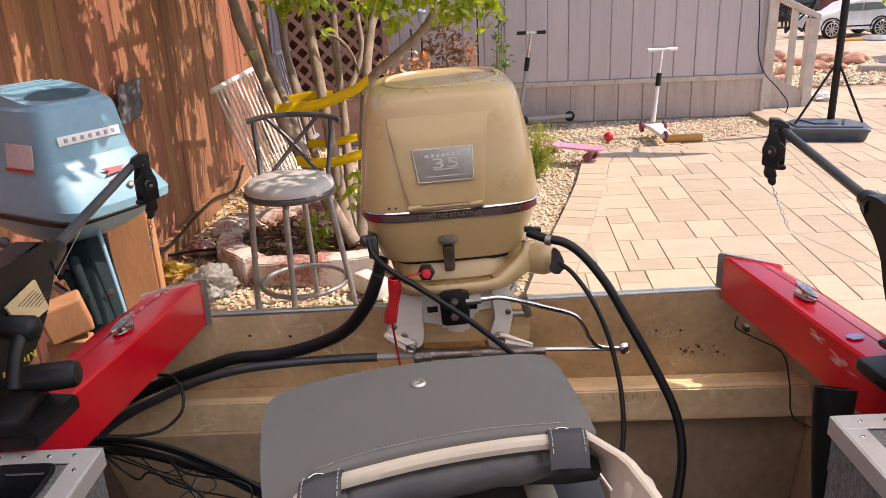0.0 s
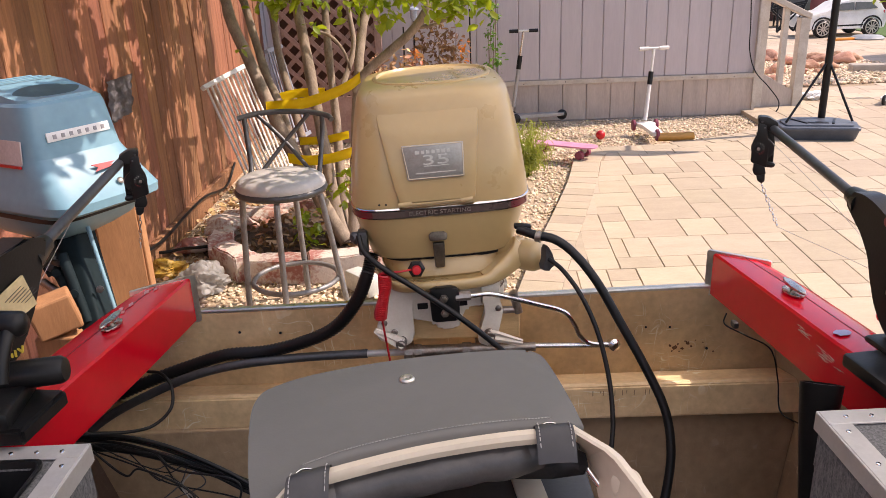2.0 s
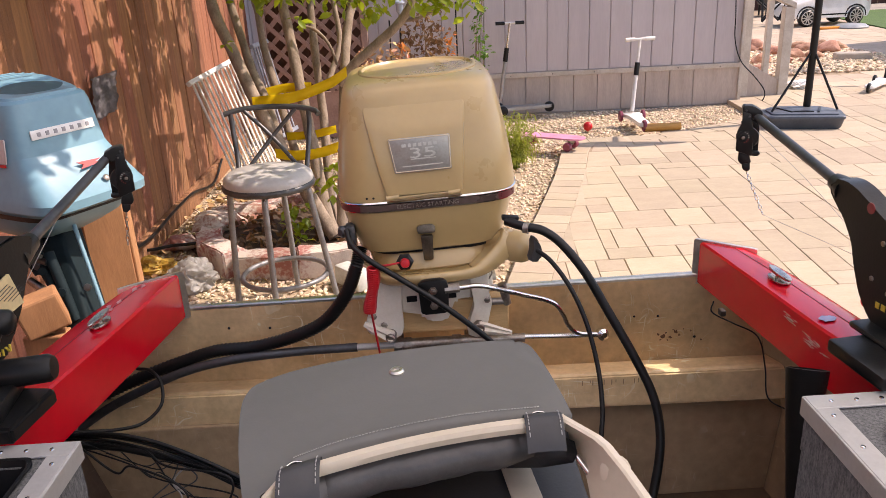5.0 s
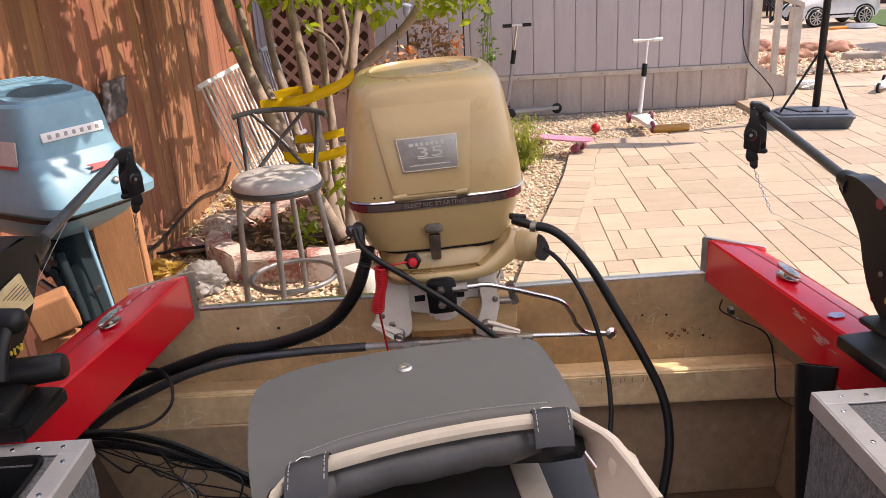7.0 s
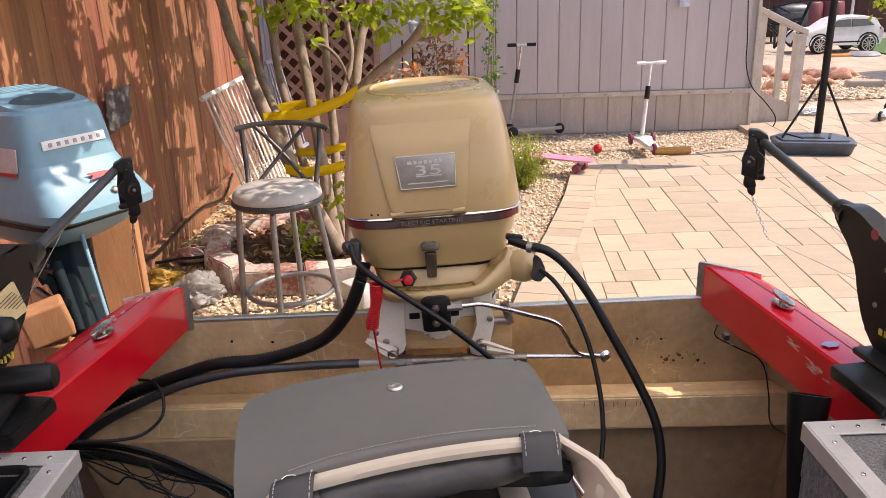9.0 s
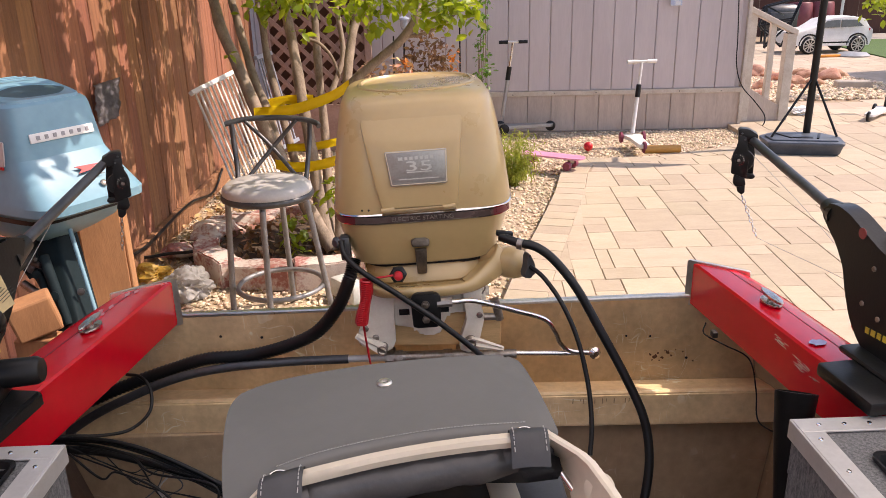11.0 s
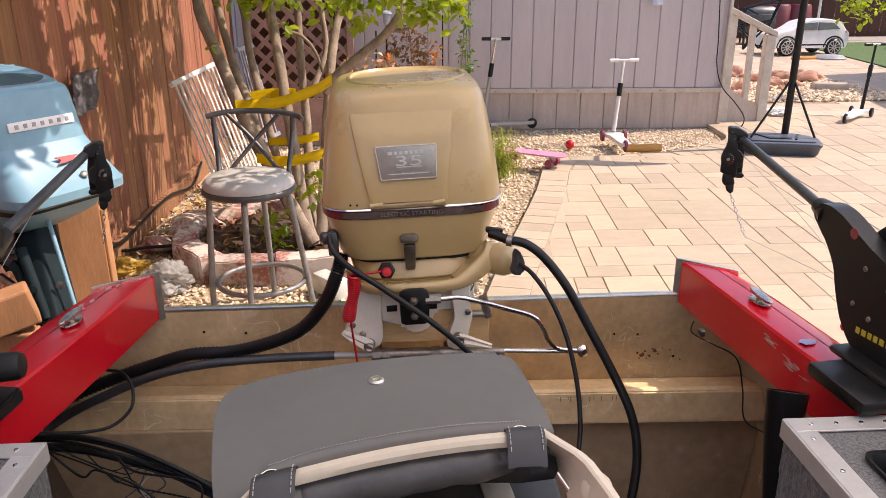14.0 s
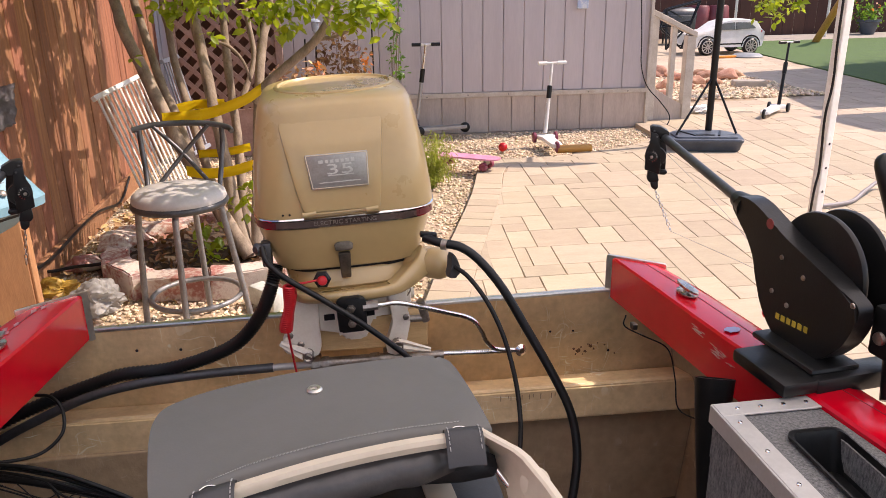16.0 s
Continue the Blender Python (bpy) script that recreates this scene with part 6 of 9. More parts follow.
hose("corrugated_hose", "black corrugated rigging hose from the motor along the transom", "hose", [(-0.841, 1.458, 0.528), (-0.719, 1.472, 0.582), (-0.623, 1.483, 0.618), (-0.532, 1.484, 0.649), (-0.455, 1.482, 0.671), (-0.367, 1.477, 0.678), (-0.284, 1.463, 0.703), (-0.213, 1.450, 0.740), (-0.162, 1.437, 0.803), (-0.135, 1.436, 0.864), (-0.124, 1.456, 0.899)], 0.0132, BLACKRUB, ribs=0.0013, n=20, seg=14)
hose("steering_cable", "thick dark steering cable running to the steering tube", "cable", [(-0.801, 1.436, 0.497), (-0.709, 1.452, 0.557), (-0.606, 1.462, 0.604), (-0.516, 1.463, 0.638), (-0.416, 1.464, 0.657), (-0.281, 1.463, 0.667), (-0.150, 1.457, 0.672)], 0.0098, DARKMETAL)
hose("fuel_line", "black rubber fuel line from the motor down into the boat", "hose", [(0.170, 1.432, 0.945), (0.201, 1.411, 0.939), (0.238, 1.399, 0.932), (0.274, 1.388, 0.905), (0.315, 1.366, 0.853), (0.357, 1.344, 0.777), (0.402, 1.312, 0.693), (0.436, 1.280, 0.616), (0.444, 1.250, 0.546), (0.432, 1.221, 0.477), (0.403, 1.182, 0.391)], 0.0090, BLACKRUB, seg=12)
bm = B()
rod(bm, (0.202, 1.409, 0.937), (0.212, 1.404, 0.936), 0.0108, seg=14)
solo("hose_clamp", bm, STEEL, "steel hose clamp on the rubber fuel line", "hose clamp")
bm = B()
box(bm, (0.180, 1.429, 0.945), (0.034, 0.014, 0.011), m=Matrix.Rotation(radians(10), 4, "Y"), bevel=0.003)
part("hose_connector", bm, BLACK, motor)
hose("control_cable", "thin black control cable hanging from the motor", "cable", [(0.225, 1.420, 0.887), (0.253, 1.389, 0.870), (0.287, 1.357, 0.822), (0.313, 1.326, 0.757), (0.327, 1.285, 0.681), (0.327, 1.245, 0.618), (0.319, 1.216, 0.576)], 0.0048, BLACKRUB)
hose("shift_cable", "black shift cable crossing in front of the motor bracket", "cable", [(-0.146, 1.427, 0.947), (-0.137, 1.406, 0.924), (-0.105, 1.385, 0.898), (-0.041, 1.372, 0.856), (0.034, 1.358, 0.804), (0.099, 1.356, 0.747), (0.137, 1.354, 0.710)], 0.0058, BLACKRUB)
hose("wire", "looped black wire hanging inside the boat", "wire", [(-0.608, 1.427, 0.669), (-0.573, 1.406, 0.674), (-0.548, 1.385, 0.655), (-0.544, 1.354, 0.623), (-0.575, 1.326, 0.601), (-0.615, 1.288, 0.613), (-0.672, 1.250, 0.637), (-0.728, 1.213, 0.647)], 0.0034, BLACKRUB)
for i, (dz, lab) in enumerate(((0, "black wire of a loose loom in the boat"), (9, "thin black wire sagging over the bilge"), (22, "black wire beside the seat"))):
    hose("wire", lab, "wire", [(-0.718, 1.232, 0.638), Vector((-0.609, 1.217, 0.652)) + Vector((0, 0, -0.0006 * dz)), Vector((-0.518, 1.203, 0.640)) + Vector((0, 0, -0.0010 * dz)), Vector((-0.432, 1.179, 0.615)) + Vector((0, 0, -0.0010 * dz)), Vector((-0.354, 1.156, 0.582)) + Vector((0, 0, -0.0010 * dz)), Vector((-0.288, 1.133, 0.541))], 0.0030 if i else 0.0042, BLACKRUB)
hose("wiring_loom", "taped black wiring loom drooping beside the seat", "wiring loom", [(-0.711, 1.232, 0.620), (-0.598, 1.217, 0.625), (-0.502, 1.203, 0.607), (-0.415, 1.179, 0.590), (-0.340, 1.155, 0.572), (-0.267, 1.132, 0.547)], 0.0085, BLACKRUB)
r5 = random.Random(15)
for i in range(4):
    a = Vector((-0.469, 1.191, 0.593)) + Vector((r5.uniform(-0.05, 0.02), 0, 0))
    hose("loose_wire", "thin grey loose wire ends below the loom", "wire", [a, a + Vector((r5.uniform(-0.03, 0.02), -0.01, -0.03)), a + Vector((r5.uniform(-0.08, 0.01), -0.03, -0.06)), a + Vector((r5.uniform(-0.10, 0.0), -0.04, -0.12))], 0.0013, THREAD if i < 2 else DARKMETAL)
r6 = random.Random(25)
for i in range(7):
    a = Vector((-0.62 + r6.uniform(-0.04, 0.06), 1.21, 0.632 + r6.uniform(-0.02, 0.01)))
    b = Vector((-0.36 + r6.uniform(-0.10, 0.08), 1.15, 0.565 + r6.uniform(-0.06, 0.03)))
    m_ = a.lerp(b, 0.5)
    hose("wire", "thin tangled black wire of a loose loom", "wire", [a, a.lerp(b, 0.3) + Vector((0, r6.uniform(-0.02, 0.02), r6.uniform(-0.03, 0.025))), m_ + Vector((0, 0, r6.uniform(-0.05, 0.02))), b, b + Vector((r6.uniform(-0.06, 0.03), -0.02, r6.uniform(-0.11, -0.03)))], r6.choice((0.0012, 0.0016, 0.0022)), BLACKRUB)
hose("wire", "thin black wire hanging from the gunwale bracket", "wire", [(0.603, 1.433, 0.741), (0.598, 1.423, 0.720), (0.639, 1.411, 0.698), (0.689, 1.399, 0.669), (0.697, 1.369, 0.613), (0.695, 1.339, 0.559), (0.704, 1.268, 0.571)], 0.0016, BLACKRUB)
bm = B()
box(bm, (0.633, 1.457, 0.702), (0.012, 0.02, 0.014), bevel=0.003)
part("wire_bracket", bm, DARKMETAL, boat)
for x, y, hr in ((443, 593, 1), (516, 594, 1), (1162, 583, 0.8), (1204, 583, 0.8), (1271, 630, 1)):
    bm = B()
    c = Vector((-0.436, 1.538, 0.698)).lerp(Vector((0.589, 1.491, 0.672)), (x - 443) / 828)
    c.z += (593 - y) * 0.0011
    lathe(bm, [(0.001, 0), (0.0034 * hr, 0), (0.003 * hr, 0.0012), (0.001, 0.0014)], c + tn * 0.004, tn, 7)
    part("bolt_hole", bm, BLACKRUB, boat)

# ---- tree with ribbons ----
tree = thing("citrus_tree", "multi-stemmed citrus tree with glossy leaves in a brick planter", "tree", (-0.62, 4.3, -0.05))
TO_ = Vector((-0.62, 4.3, -0.05))
def limb(pts, r0, r1, name="trunk"):
    r0, r1 = r0 * 0.80, r1 * 0.80
    bm = B()
    line = spline([Vector(p) - TO_ for p in pts], 6)
    rr = random.Random(len(pts) * 7 + int(abs(pts[0][0]) * 100))
    N = len(line)
    rings = []
    a = None
    for i, c in enumerate(line):
        d = (line[min(i + 1, N - 1)] - line[max(i - 1, 0)]).normalized()
        if a is None:
            a, b, _ = frame_of(d)
        else:
            a = (a - d * a.dot(d)).normalized()
            b = d.cross(a)
        r = (r0 + (r1 - r0) * i / (N - 1)) * (1 + 0.10 * noise.noise(c * 9))
        rings.append([bm.verts.new(c + (a * math.cos(2 * math.pi * k / 12) + b * math.sin(2 * math.pi * k / 12)) * r * (1 + 0.10 * noise.noise((c + a * math.cos(k)) * 16))) for k in range(12)])
    for u, v in zip(rings, rings[1:]):
        for k in range(12):
            j = (k + 1) % 12
            bm.faces.new((u[k], u[j], v[j], v[k]))
    bm.faces.new(rings[0][::-1])
    bm.faces.new(rings[-1])
    return part(name, bm, BARK, tree)


limb([(-0.487, 4.011, 0.034), (-0.569, 4.057, 0.161), (-0.676, 4.086, 0.385), (-0.790, 4.162, 0.594), (-0.880, 4.232, 0.787), (-0.984, 4.364, 1.005), (-1.081, 4.488, 1.197), (-1.148, 4.612, 1.393), (-1.3, 4.6, 2.0)], 0.052, 0.036)
limb([(-0.729, 4.156, 0.433), (-0.827, 4.315, 0.724), (-0.909, 4.433, 0.900), (-0.972, 4.551, 1.079), (-1.021, 4.618, 1.264), (-1.046, 4.674, 1.418), (-1.0, 4.7, 2.1)], 0.034, 0.026, "limb")
limb([(-0.591, 4.189, 0.086), (-0.698, 4.313, 0.426), (-0.794, 4.487, 0.758), (-0.864, 4.630, 1.003), (-0.888, 4.698, 1.191), (-0.916, 4.767, 1.380), (-0.9, 4.9, 2.2)], 0.033, 0.021, "limb")
limb([(-0.494, 4.055, 0.008), (-0.548, 4.126, 0.205), (-0.595, 4.247, 0.535), (-0.639, 4.345, 0.805), (-0.683, 4.484, 1.041), (-0.721, 4.562, 1.254), (-0.753, 4.681, 1.436), (-0.7, 4.5, 2.2)], 0.045, 0.030)
limb([(-0.510, 4.160, 0.006), (-0.528, 4.315, 0.283), (-0.544, 4.488, 0.614), (-0.569, 4.602, 0.928), (-0.582, 4.705, 1.209), (-0.588, 4.785, 1.428), (-0.55, 4.8, 2.3)], 0.036, 0.022, "limb")
limb([(-0.460, 4.107, 0.005), (-0.439, 4.216, 0.306), (-0.415, 4.326, 0.607), (-0.392, 4.425, 0.878), (-0.362, 4.564, 1.114), (-0.308, 4.652, 1.356), (-0.2, 4.6, 2.2)], 0.040, 0.028)
limb([(-0.417, 4.347, 0.811), (-0.329, 4.333, 0.918), (-0.196, 4.317, 1.021), (-0.066, 4.302, 1.127), (0.015, 4.289, 1.235), (0.059, 4.340, 1.376), (0.25, 4.1, 1.9)], 0.034, 0.026, "limb")
limb([(-0.057, 4.305, 1.135), (0.072, 4.262, 1.162), (0.194, 4.233, 1.230), (0.286, 4.220, 1.340)], 0.014, 0.008, "branch")
limb([(-0.496, 4.505, 0.807), (-0.425, 4.634, 1.015), (-0.442, 4.703, 1.204), (-0.456, 4.771, 1.392), (-0.4, 4.9, 2.1)], 0.022, 0.016, "branch")
limb([(-0.617, 4.464, 1.133), (-0.530, 4.452, 1.099), (-0.469, 4.475, 1.017), (-0.437, 4.487, 0.904)], 0.012, 0.010, "branch")
for p, q in (((-1.3, 4.6, 2.0), (-0.9, 3.6, 2.6)), ((-0.7, 4.5, 2.2), (-0.2, 3.4, 2.7)), ((-0.2, 4.6, 2.2), (0.5, 3.9, 2.8)), ((-0.55, 4.8, 2.3), (0.3, 5.2, 2.9)), ((0.25, 4.1, 1.9), (0.6, 3.0, 2.4)), ((-0.9, 4.9, 2.2), (-0.8, 5.6, 2.9))):
    m = (Vector(p) + Vector(q)) / 2 + Vector((0.05, -0.05, 0.1))
    limb([p, m, q], 0.025, 0.008, "branch")

# branch out of view, added to throw a stripe of shade on the teal motor
limb([(-0.2, 3.4, 2.7), (-0.12, 2.5, 2.75), (-0.1, 2.0, 2.45), (-0.1, 1.96, 1.95)], 0.026, 0.018, "branch")
LEAFSHAPE = [(0, 0), (0.28, 0.22), (0.62, 0.27), (1.0, 0.0), (0.62, -0.27), (0.28, -0.22)]
def leaves(name, spots, size, material_, parent, seed, origin=(0, 0, 0), droop=0.3, curl=0.12, wide=1.0):
    """Many folded leaves at the given spots."""
    r = random.Random(seed)
    V, Fc = [], []
    o = np.array(origin)
    for c in spots:
        s = size * r.uniform(0.65, 1.25)
        az, el, ro = r.uniform(0, 6.283), r.uniform(-0.9, 0.6) - droop, r.uniform(-0.9, 0.9)
        m = np.array((Euler((0, 0, az)).to_matrix() @ Euler((0, -el, 0)).to_matrix() @ Euler((ro, 0, 0)).to_matrix()))
        b = len(V)
        pts = [(x * s, y * s * wide, -curl * s * x * x + abs(y) * 0.25 * s) for x, y in LEAFSHAPE]
        mid = [(0.3 * s, 0, -0.01 * s), (0.65 * s, 0, -0.06 * s)]
        for p in pts + mid:
            V.append((m @ np.array(p) + np.array(c) - o).tolist())
        Fc += [(b, b + 6, b + 1), (b + 1, b + 6, b + 7, b + 2), (b + 2, b + 7, b + 3), (b, b + 5, b + 6), (b + 5, b + 4, b + 7, b + 6), (b + 4, b + 3, b + 7)]
    me = bpy.data.meshes.new(name)
    me.from_pydata(V, [], Fc)
    for p in me.polygons:
        p.use_smooth = True
    me.materials.append(material_)
    ob = new(name, me)
    ob.parent = parent
    return ob


r = random.Random(31)
spots = []
# crown above: clumps with gaps
clumps = []
for i in range(50):
    clumps.append((Vector((r.uniform(-1.0, 1.15), r.uniform(2.2, 5.9), r.uniform(1.75, 3.3))), r.uniform(0.14, 0.33)))
clumps = [k for k in clumps if not (-0.1 < k[0].x < 0.9 and 4.5 < k[0].y < 5.5) and (k[0].x > -0.1 or k[0].z > 2.6)]
for c, rad in clumps:
    for k in range(int(620 * rad)):
        v = Vector((r.gauss(0, 1), r.gauss(0, 1), r.gauss(0, 0.7)))
        spots.append(c + v * rad * 0.5)
# a looser layer whose shade falls on the fence
for i in range(24000):
    yf, zf = r.uniform(2.2, 5.8), r.uniform(0.10, 1.50)
    dx = (1.53 - zf) / 1.2 + r.uniform(0.03, 0.55)
    c = Vector((-1.55 + dx, yf + 0.123 * dx, zf + 1.2 * dx))
    gap = noise.noise(Vector((yf * 6.5, zf * 2.4, 4.0))) + 0.85 * noise.noise(Vector((yf * 17, zf * 7.5, 2.0))) + 0.5 * noise.noise(Vector((yf * 1.7, zf * 1.2, 9.0)))
    if gap > (0.08 if yf < 3.0 else 0.0 if zf > 0.75 else 0.22):
        spots.append(c)
# an unseen spray of leaves added to shade the teal motor's upper cowl
for i in range(420):
    v = Vector((r.gauss(0, 1), r.gauss(0, 1), r.gauss(0, 1)))
    spots.append(Vector((0.192 + v.x * 0.044, 1.940 + v.y * 0.12, 2.45 + v.z * 0.03)))
# sprays that hang into view
for c, rad, n in (((-0.719, 4.220, 1.338), 0.12, 34), ((-0.607, 4.285, 1.371), 0.12, 26), ((-0.765, 4.202, 1.290), 0.05, 9), ((-0.337, 4.202, 1.289), 0.10, 26), ((-0.215, 4.157, 1.313), 0.12, 40), ((-0.190, 4.123, 1.219), 0.06, 12), ((-0.068, 4.106, 1.319), 0.09, 22), ((0.103, 4.049, 1.308), 0.11, 44), ((0.213, 3.991, 1.294), 0.11, 40), ((0.296, 3.984, 1.275), 0.06, 12), ((0.141, 4.019, 1.226), 0.05, 10), ((-0.592, 4.369, 1.163), 0.04, 6), ((-0.968, 4.126, 1.082), 0.012, 2), ((-0.859, 4.319, 1.318), 0.07, 8)):
    for k in range(int(n * 1.6)):
        v = Vector((r.gauss(0, 1), r.gauss(0, 1), r.gauss(0, 0.8)))
        spots.append(Vector(c) + v * rad * 0.55)
# shoots low on the trunk
for c, rad, n in (((-0.462, 3.975, 0.373), 0.05, 16), ((-0.498, 3.955, 0.318), 0.05, 10), ((-0.687, 4.006, 0.167), 0.08, 24), ((-0.676, 3.969, 0.064), 0.06, 14), ((-0.447, 3.995, 0.430), 0.03, 8)):
    for k in range(n):
        v = Vector((r.gauss(0, 1), r.gauss(0, 1), r.gauss(0, 1)))
        spots.append(Vector(c) + v * rad * 0.55)
leaves("crown", spots, 0.064, LEAF, tree, 5, TO_)

# yellow ribbons wound round the stems
def ribbon(pts, w, label):
    bm = B()
    line = spline(pts, 8)
    rows = []
    for i, p in enumerate(line):
        wob = 0.003 * math.sin(i * 0.9)
        rows.append([p + Vector((0, wob, -w / 2)), p + Vector((0, wob * 0.3 - 0.002, 0)), p + Vector((0, -wob, w / 2))])
    skin(bm, rows)
    bmesh.ops.solidify(bm, geom=bm.faces[:], thickness=0.0015)
    return solo("ribbon", bm, YELLOWTAPE, label, "ribbon", group="yellow ribbons on the tree", autosharp=70)


ribbon([(-0.863, 4.101, 0.778), (-0.754, 4.072, 0.787), (-0.639, 4.107, 0.794), (-0.522, 4.160, 0.822), (-0.433, 4.213, 0.853), (-0.367, 4.270, 0.891)], 0.058, "wide yellow plastic ribbon tied round several tree stems")
ribbon([(-0.873, 4.388, 0.778), (-0.719, 4.346, 0.809), (-0.576, 4.346, 0.809)], 0.05, "yellow ribbon passing behind the tree stems")
ribbon([(-0.765, 4.046, 0.510), (-0.653, 4.001, 0.503), (-0.535, 4.023, 0.504), (-0.391, 4.134, 0.519)], 0.055, "bright yellow ribbon round the lower stems")
ribbon([(-0.739, 4.304, 0.545), (-0.588, 4.255, 0.558), (-0.453, 4.263, 0.580)], 0.045, "short yellow ribbon between the stems")

# ---- brick planter ring and soil ----
planter = thing("planter", "round planter edged with weathered whitewashed masonry blocks", "planter", (-0.76, 4.36, -0.05))
bm = B()
lathe(bm, [(0.001, 0.0), (0.60, 0.0), (0.61, 0.02), (0.42, 0.05), (0.2, 0.07), (0.001, 0.08)], (0, 0, 0), (0, 0, 1), 32)
for v in bm.verts:
    v.co.z += 0.02 * noise.noise(v.co * 7)
part("soil", bm, SOIL, planter)
r = random.Random(9)
RING = [(-0.34, 3.70), (-0.65, 3.665), (-0.97, 3.70), (-1.15, 3.90), (-1.23, 4.15), (-1.24, 4.42), (-1.12, 4.68), (-0.90, 4.83), (-0.64, 4.85), (-0.42, 4.70), (-0.27, 4.48), (-0.20, 4.20), (-0.22, 3.92)]
for i, (p, q) in enumerate(zip(RING, RING[1:] + RING[:1])):
    d = Vector((*q, 0)) - Vector((*p, 0))
    tall = 0.145 * r.uniform(0.92, 1.06) if i < 3 or i > 10 else 0.115 * r.uniform(0.8, 1.1)
    bm = B()
    bmesh.ops.create_grid(bm, x_segments=6, y_segments=3, size=0.5)
    bmesh.ops.solidify(bm, geom=bm.faces[:], thickness=-1.0)
    size_ = Vector((d.length * 0.975, 0.125 * r.uniform(0.95, 1.1), tall))
    for v in bm.verts:
        v.co = Vector((v.co.x * size_.x, v.co.y * size_.y, v.co.z * size_.z))
        v.co += noise.noise_vector(v.co * 13 + Vector((i * 7, 3, 1))) * 0.010
    bmesh.ops.bevel(bm, geom=[e_ for e_ in bm.edges if e_.calc_face_angle(0) > 0.9], offset=0.007, segments=2, affect="EDGES")
    ob = part("block", bm, BRICKRED, planter, autosharp=50)
    mid = (Vector((*p, 0)) + d / 2) - Vector((-0.76, 4.36, 0))
    low = min(v.co.z for v in ob.data.vertices)
    ob.matrix_local = pose(mid.x, mid.y, -0.004 - low, 0, r.uniform(-2, 2), math.degrees(math.atan2(d.y, d.x)) + r.uniform(-3, 3))
spots = []
for i in range(420):
    a, q = r.uniform(0, 6.283), 0.56 * math.sqrt(r.random())
    spots.append(Vector((-0.76 + q * math.cos(a), 4.36 + q * math.sin(a), 0.03 + 0.05 * max(0.0, 1 - q / 0.5))))
lit = leaves("leaf_litter", spots, 0.05, DRYLEAF, planter, 31, (-0.76, 4.36, -0.05))
tagged(lit, "dry brown fallen leaves", kind="stuff")
def garden_rock(name, label, c, s, material_, seed, group=""):
    rr = random.Random(seed)
    bm = B()
    rock_mesh(bm, (0, 0, s[2] * 0.36), s, rr, 3)
    ob = part(name, bm, material_)
    ob.matrix_world = pose(*c)
    return tagged(ob, label, "rock", group)


garden_rock("rock", "pale pink stone slab against the planter", (-1.103, 4.579, 0.000), (0.36, 0.24, 0.09), BRICKRED, 1)
garden_rock("rock", "reddish whitewashed stone beside the planter", (-1.215, 4.376, 0.000), (0.28, 0.24, 0.13), BRICKRED, 2)
garden_rock("rock", "broken reddish stone on the gravel", (-1.390, 4.138, -0.030), (0.18, 0.14, 0.10), BRICKRED, 4)
for i, (c, s) in enumerate((((4.819, 11.040, 0.000), 0.34), ((4.411, 9.747, 0.000), 0.26), ((4.947, 10.074, 0.000), 0.28), ((5.447, 10.720, 0.000), 0.26), ((5.630, 10.530, 0.000), 0.34), ((4.961, 10.516, 0.000), 0.26), ((5.523, 11.057, 0.000), 0.22), ((4.657, 9.681, 0.000), 0.2), ((5.193, 10.006, 0.000), 0.2), ((5.894, 10.734, 0.000), 0.24), ((4.983, 10.851, 0.000), 0.24), ((4.092, 9.190, 0.000), 0.18), ((5.876, 11.181, 0.000), 0.2), ((4.916, 9.725, 0.000), 0.14))):
    garden_rock("rock", "rounded terracotta-red landscape rock on gravel", c, (s * 0.95, s * 0.8, s * 0.55), REDROCK, 20 + i, "red landscape rocks")
bm = B()
box(bm, Vector((5.545, 9.709, 0.040)), (0.42, 0.2, 0.12), m=Matrix.Rotation(radians(-14), 4, "Z"), bevel=0.02)
solo("concrete_block", bm, CONCRETE, "pale concrete kerb block lying on the gravel", "concrete block", smooth=False)

r = random.Random(93)
spots = []
while len(spots) < 520:
    x, y = r.uniform(-1.52, -0.35), r.uniform(3.6, 5.6)
    if in_planter(x, y, 0.66) or r.random() > (1.25 - abs(x + 1.35)):
        continue
    spots.append(Vector((x, y, r.uniform(-0.035, -0.02))))
lit = leaves("leaf_litter", spots, 0.05, mat("straw_leaf", base=(0.52, 0.36, 0.17), dark=(0.34, 0.20, 0.09), rough=0.8, scale=12, per=0.35, island=True), None, 94, droop=0.0)
tagged(lit, "scattered straw-coloured dead leaves on the gravel", "leaf litter", kind="stuff")

# ---- grey bar stool ----
stool = thing("bar_stool", "grey metal bar stool with round vinyl seat and cross back", "bar stool", (-0.660, 3.262, -0.045))
SZ = 0.045
bm = B()
lathe(bm, [(0.05, 0.598), (0.175, 0.598), (0.190, 0.607), (0.195, 0.622), (0.191, 0.640), (0.170, 0.658), (0.11, 0.668), (0.001, 0.672)], (0, 0, 0), (0, 0, 1), 48)
part("seat", bm, STOOLTOP, stool, "round grey vinyl seat")
bm = B()
tube(bm, ring_points((0, 0, 0.602), 0.186, 48), 0.0160, 10, closed=True)
part("seat_rim", bm, DARKMETAL, stool, "dark metal rim under the seat")
feet = []
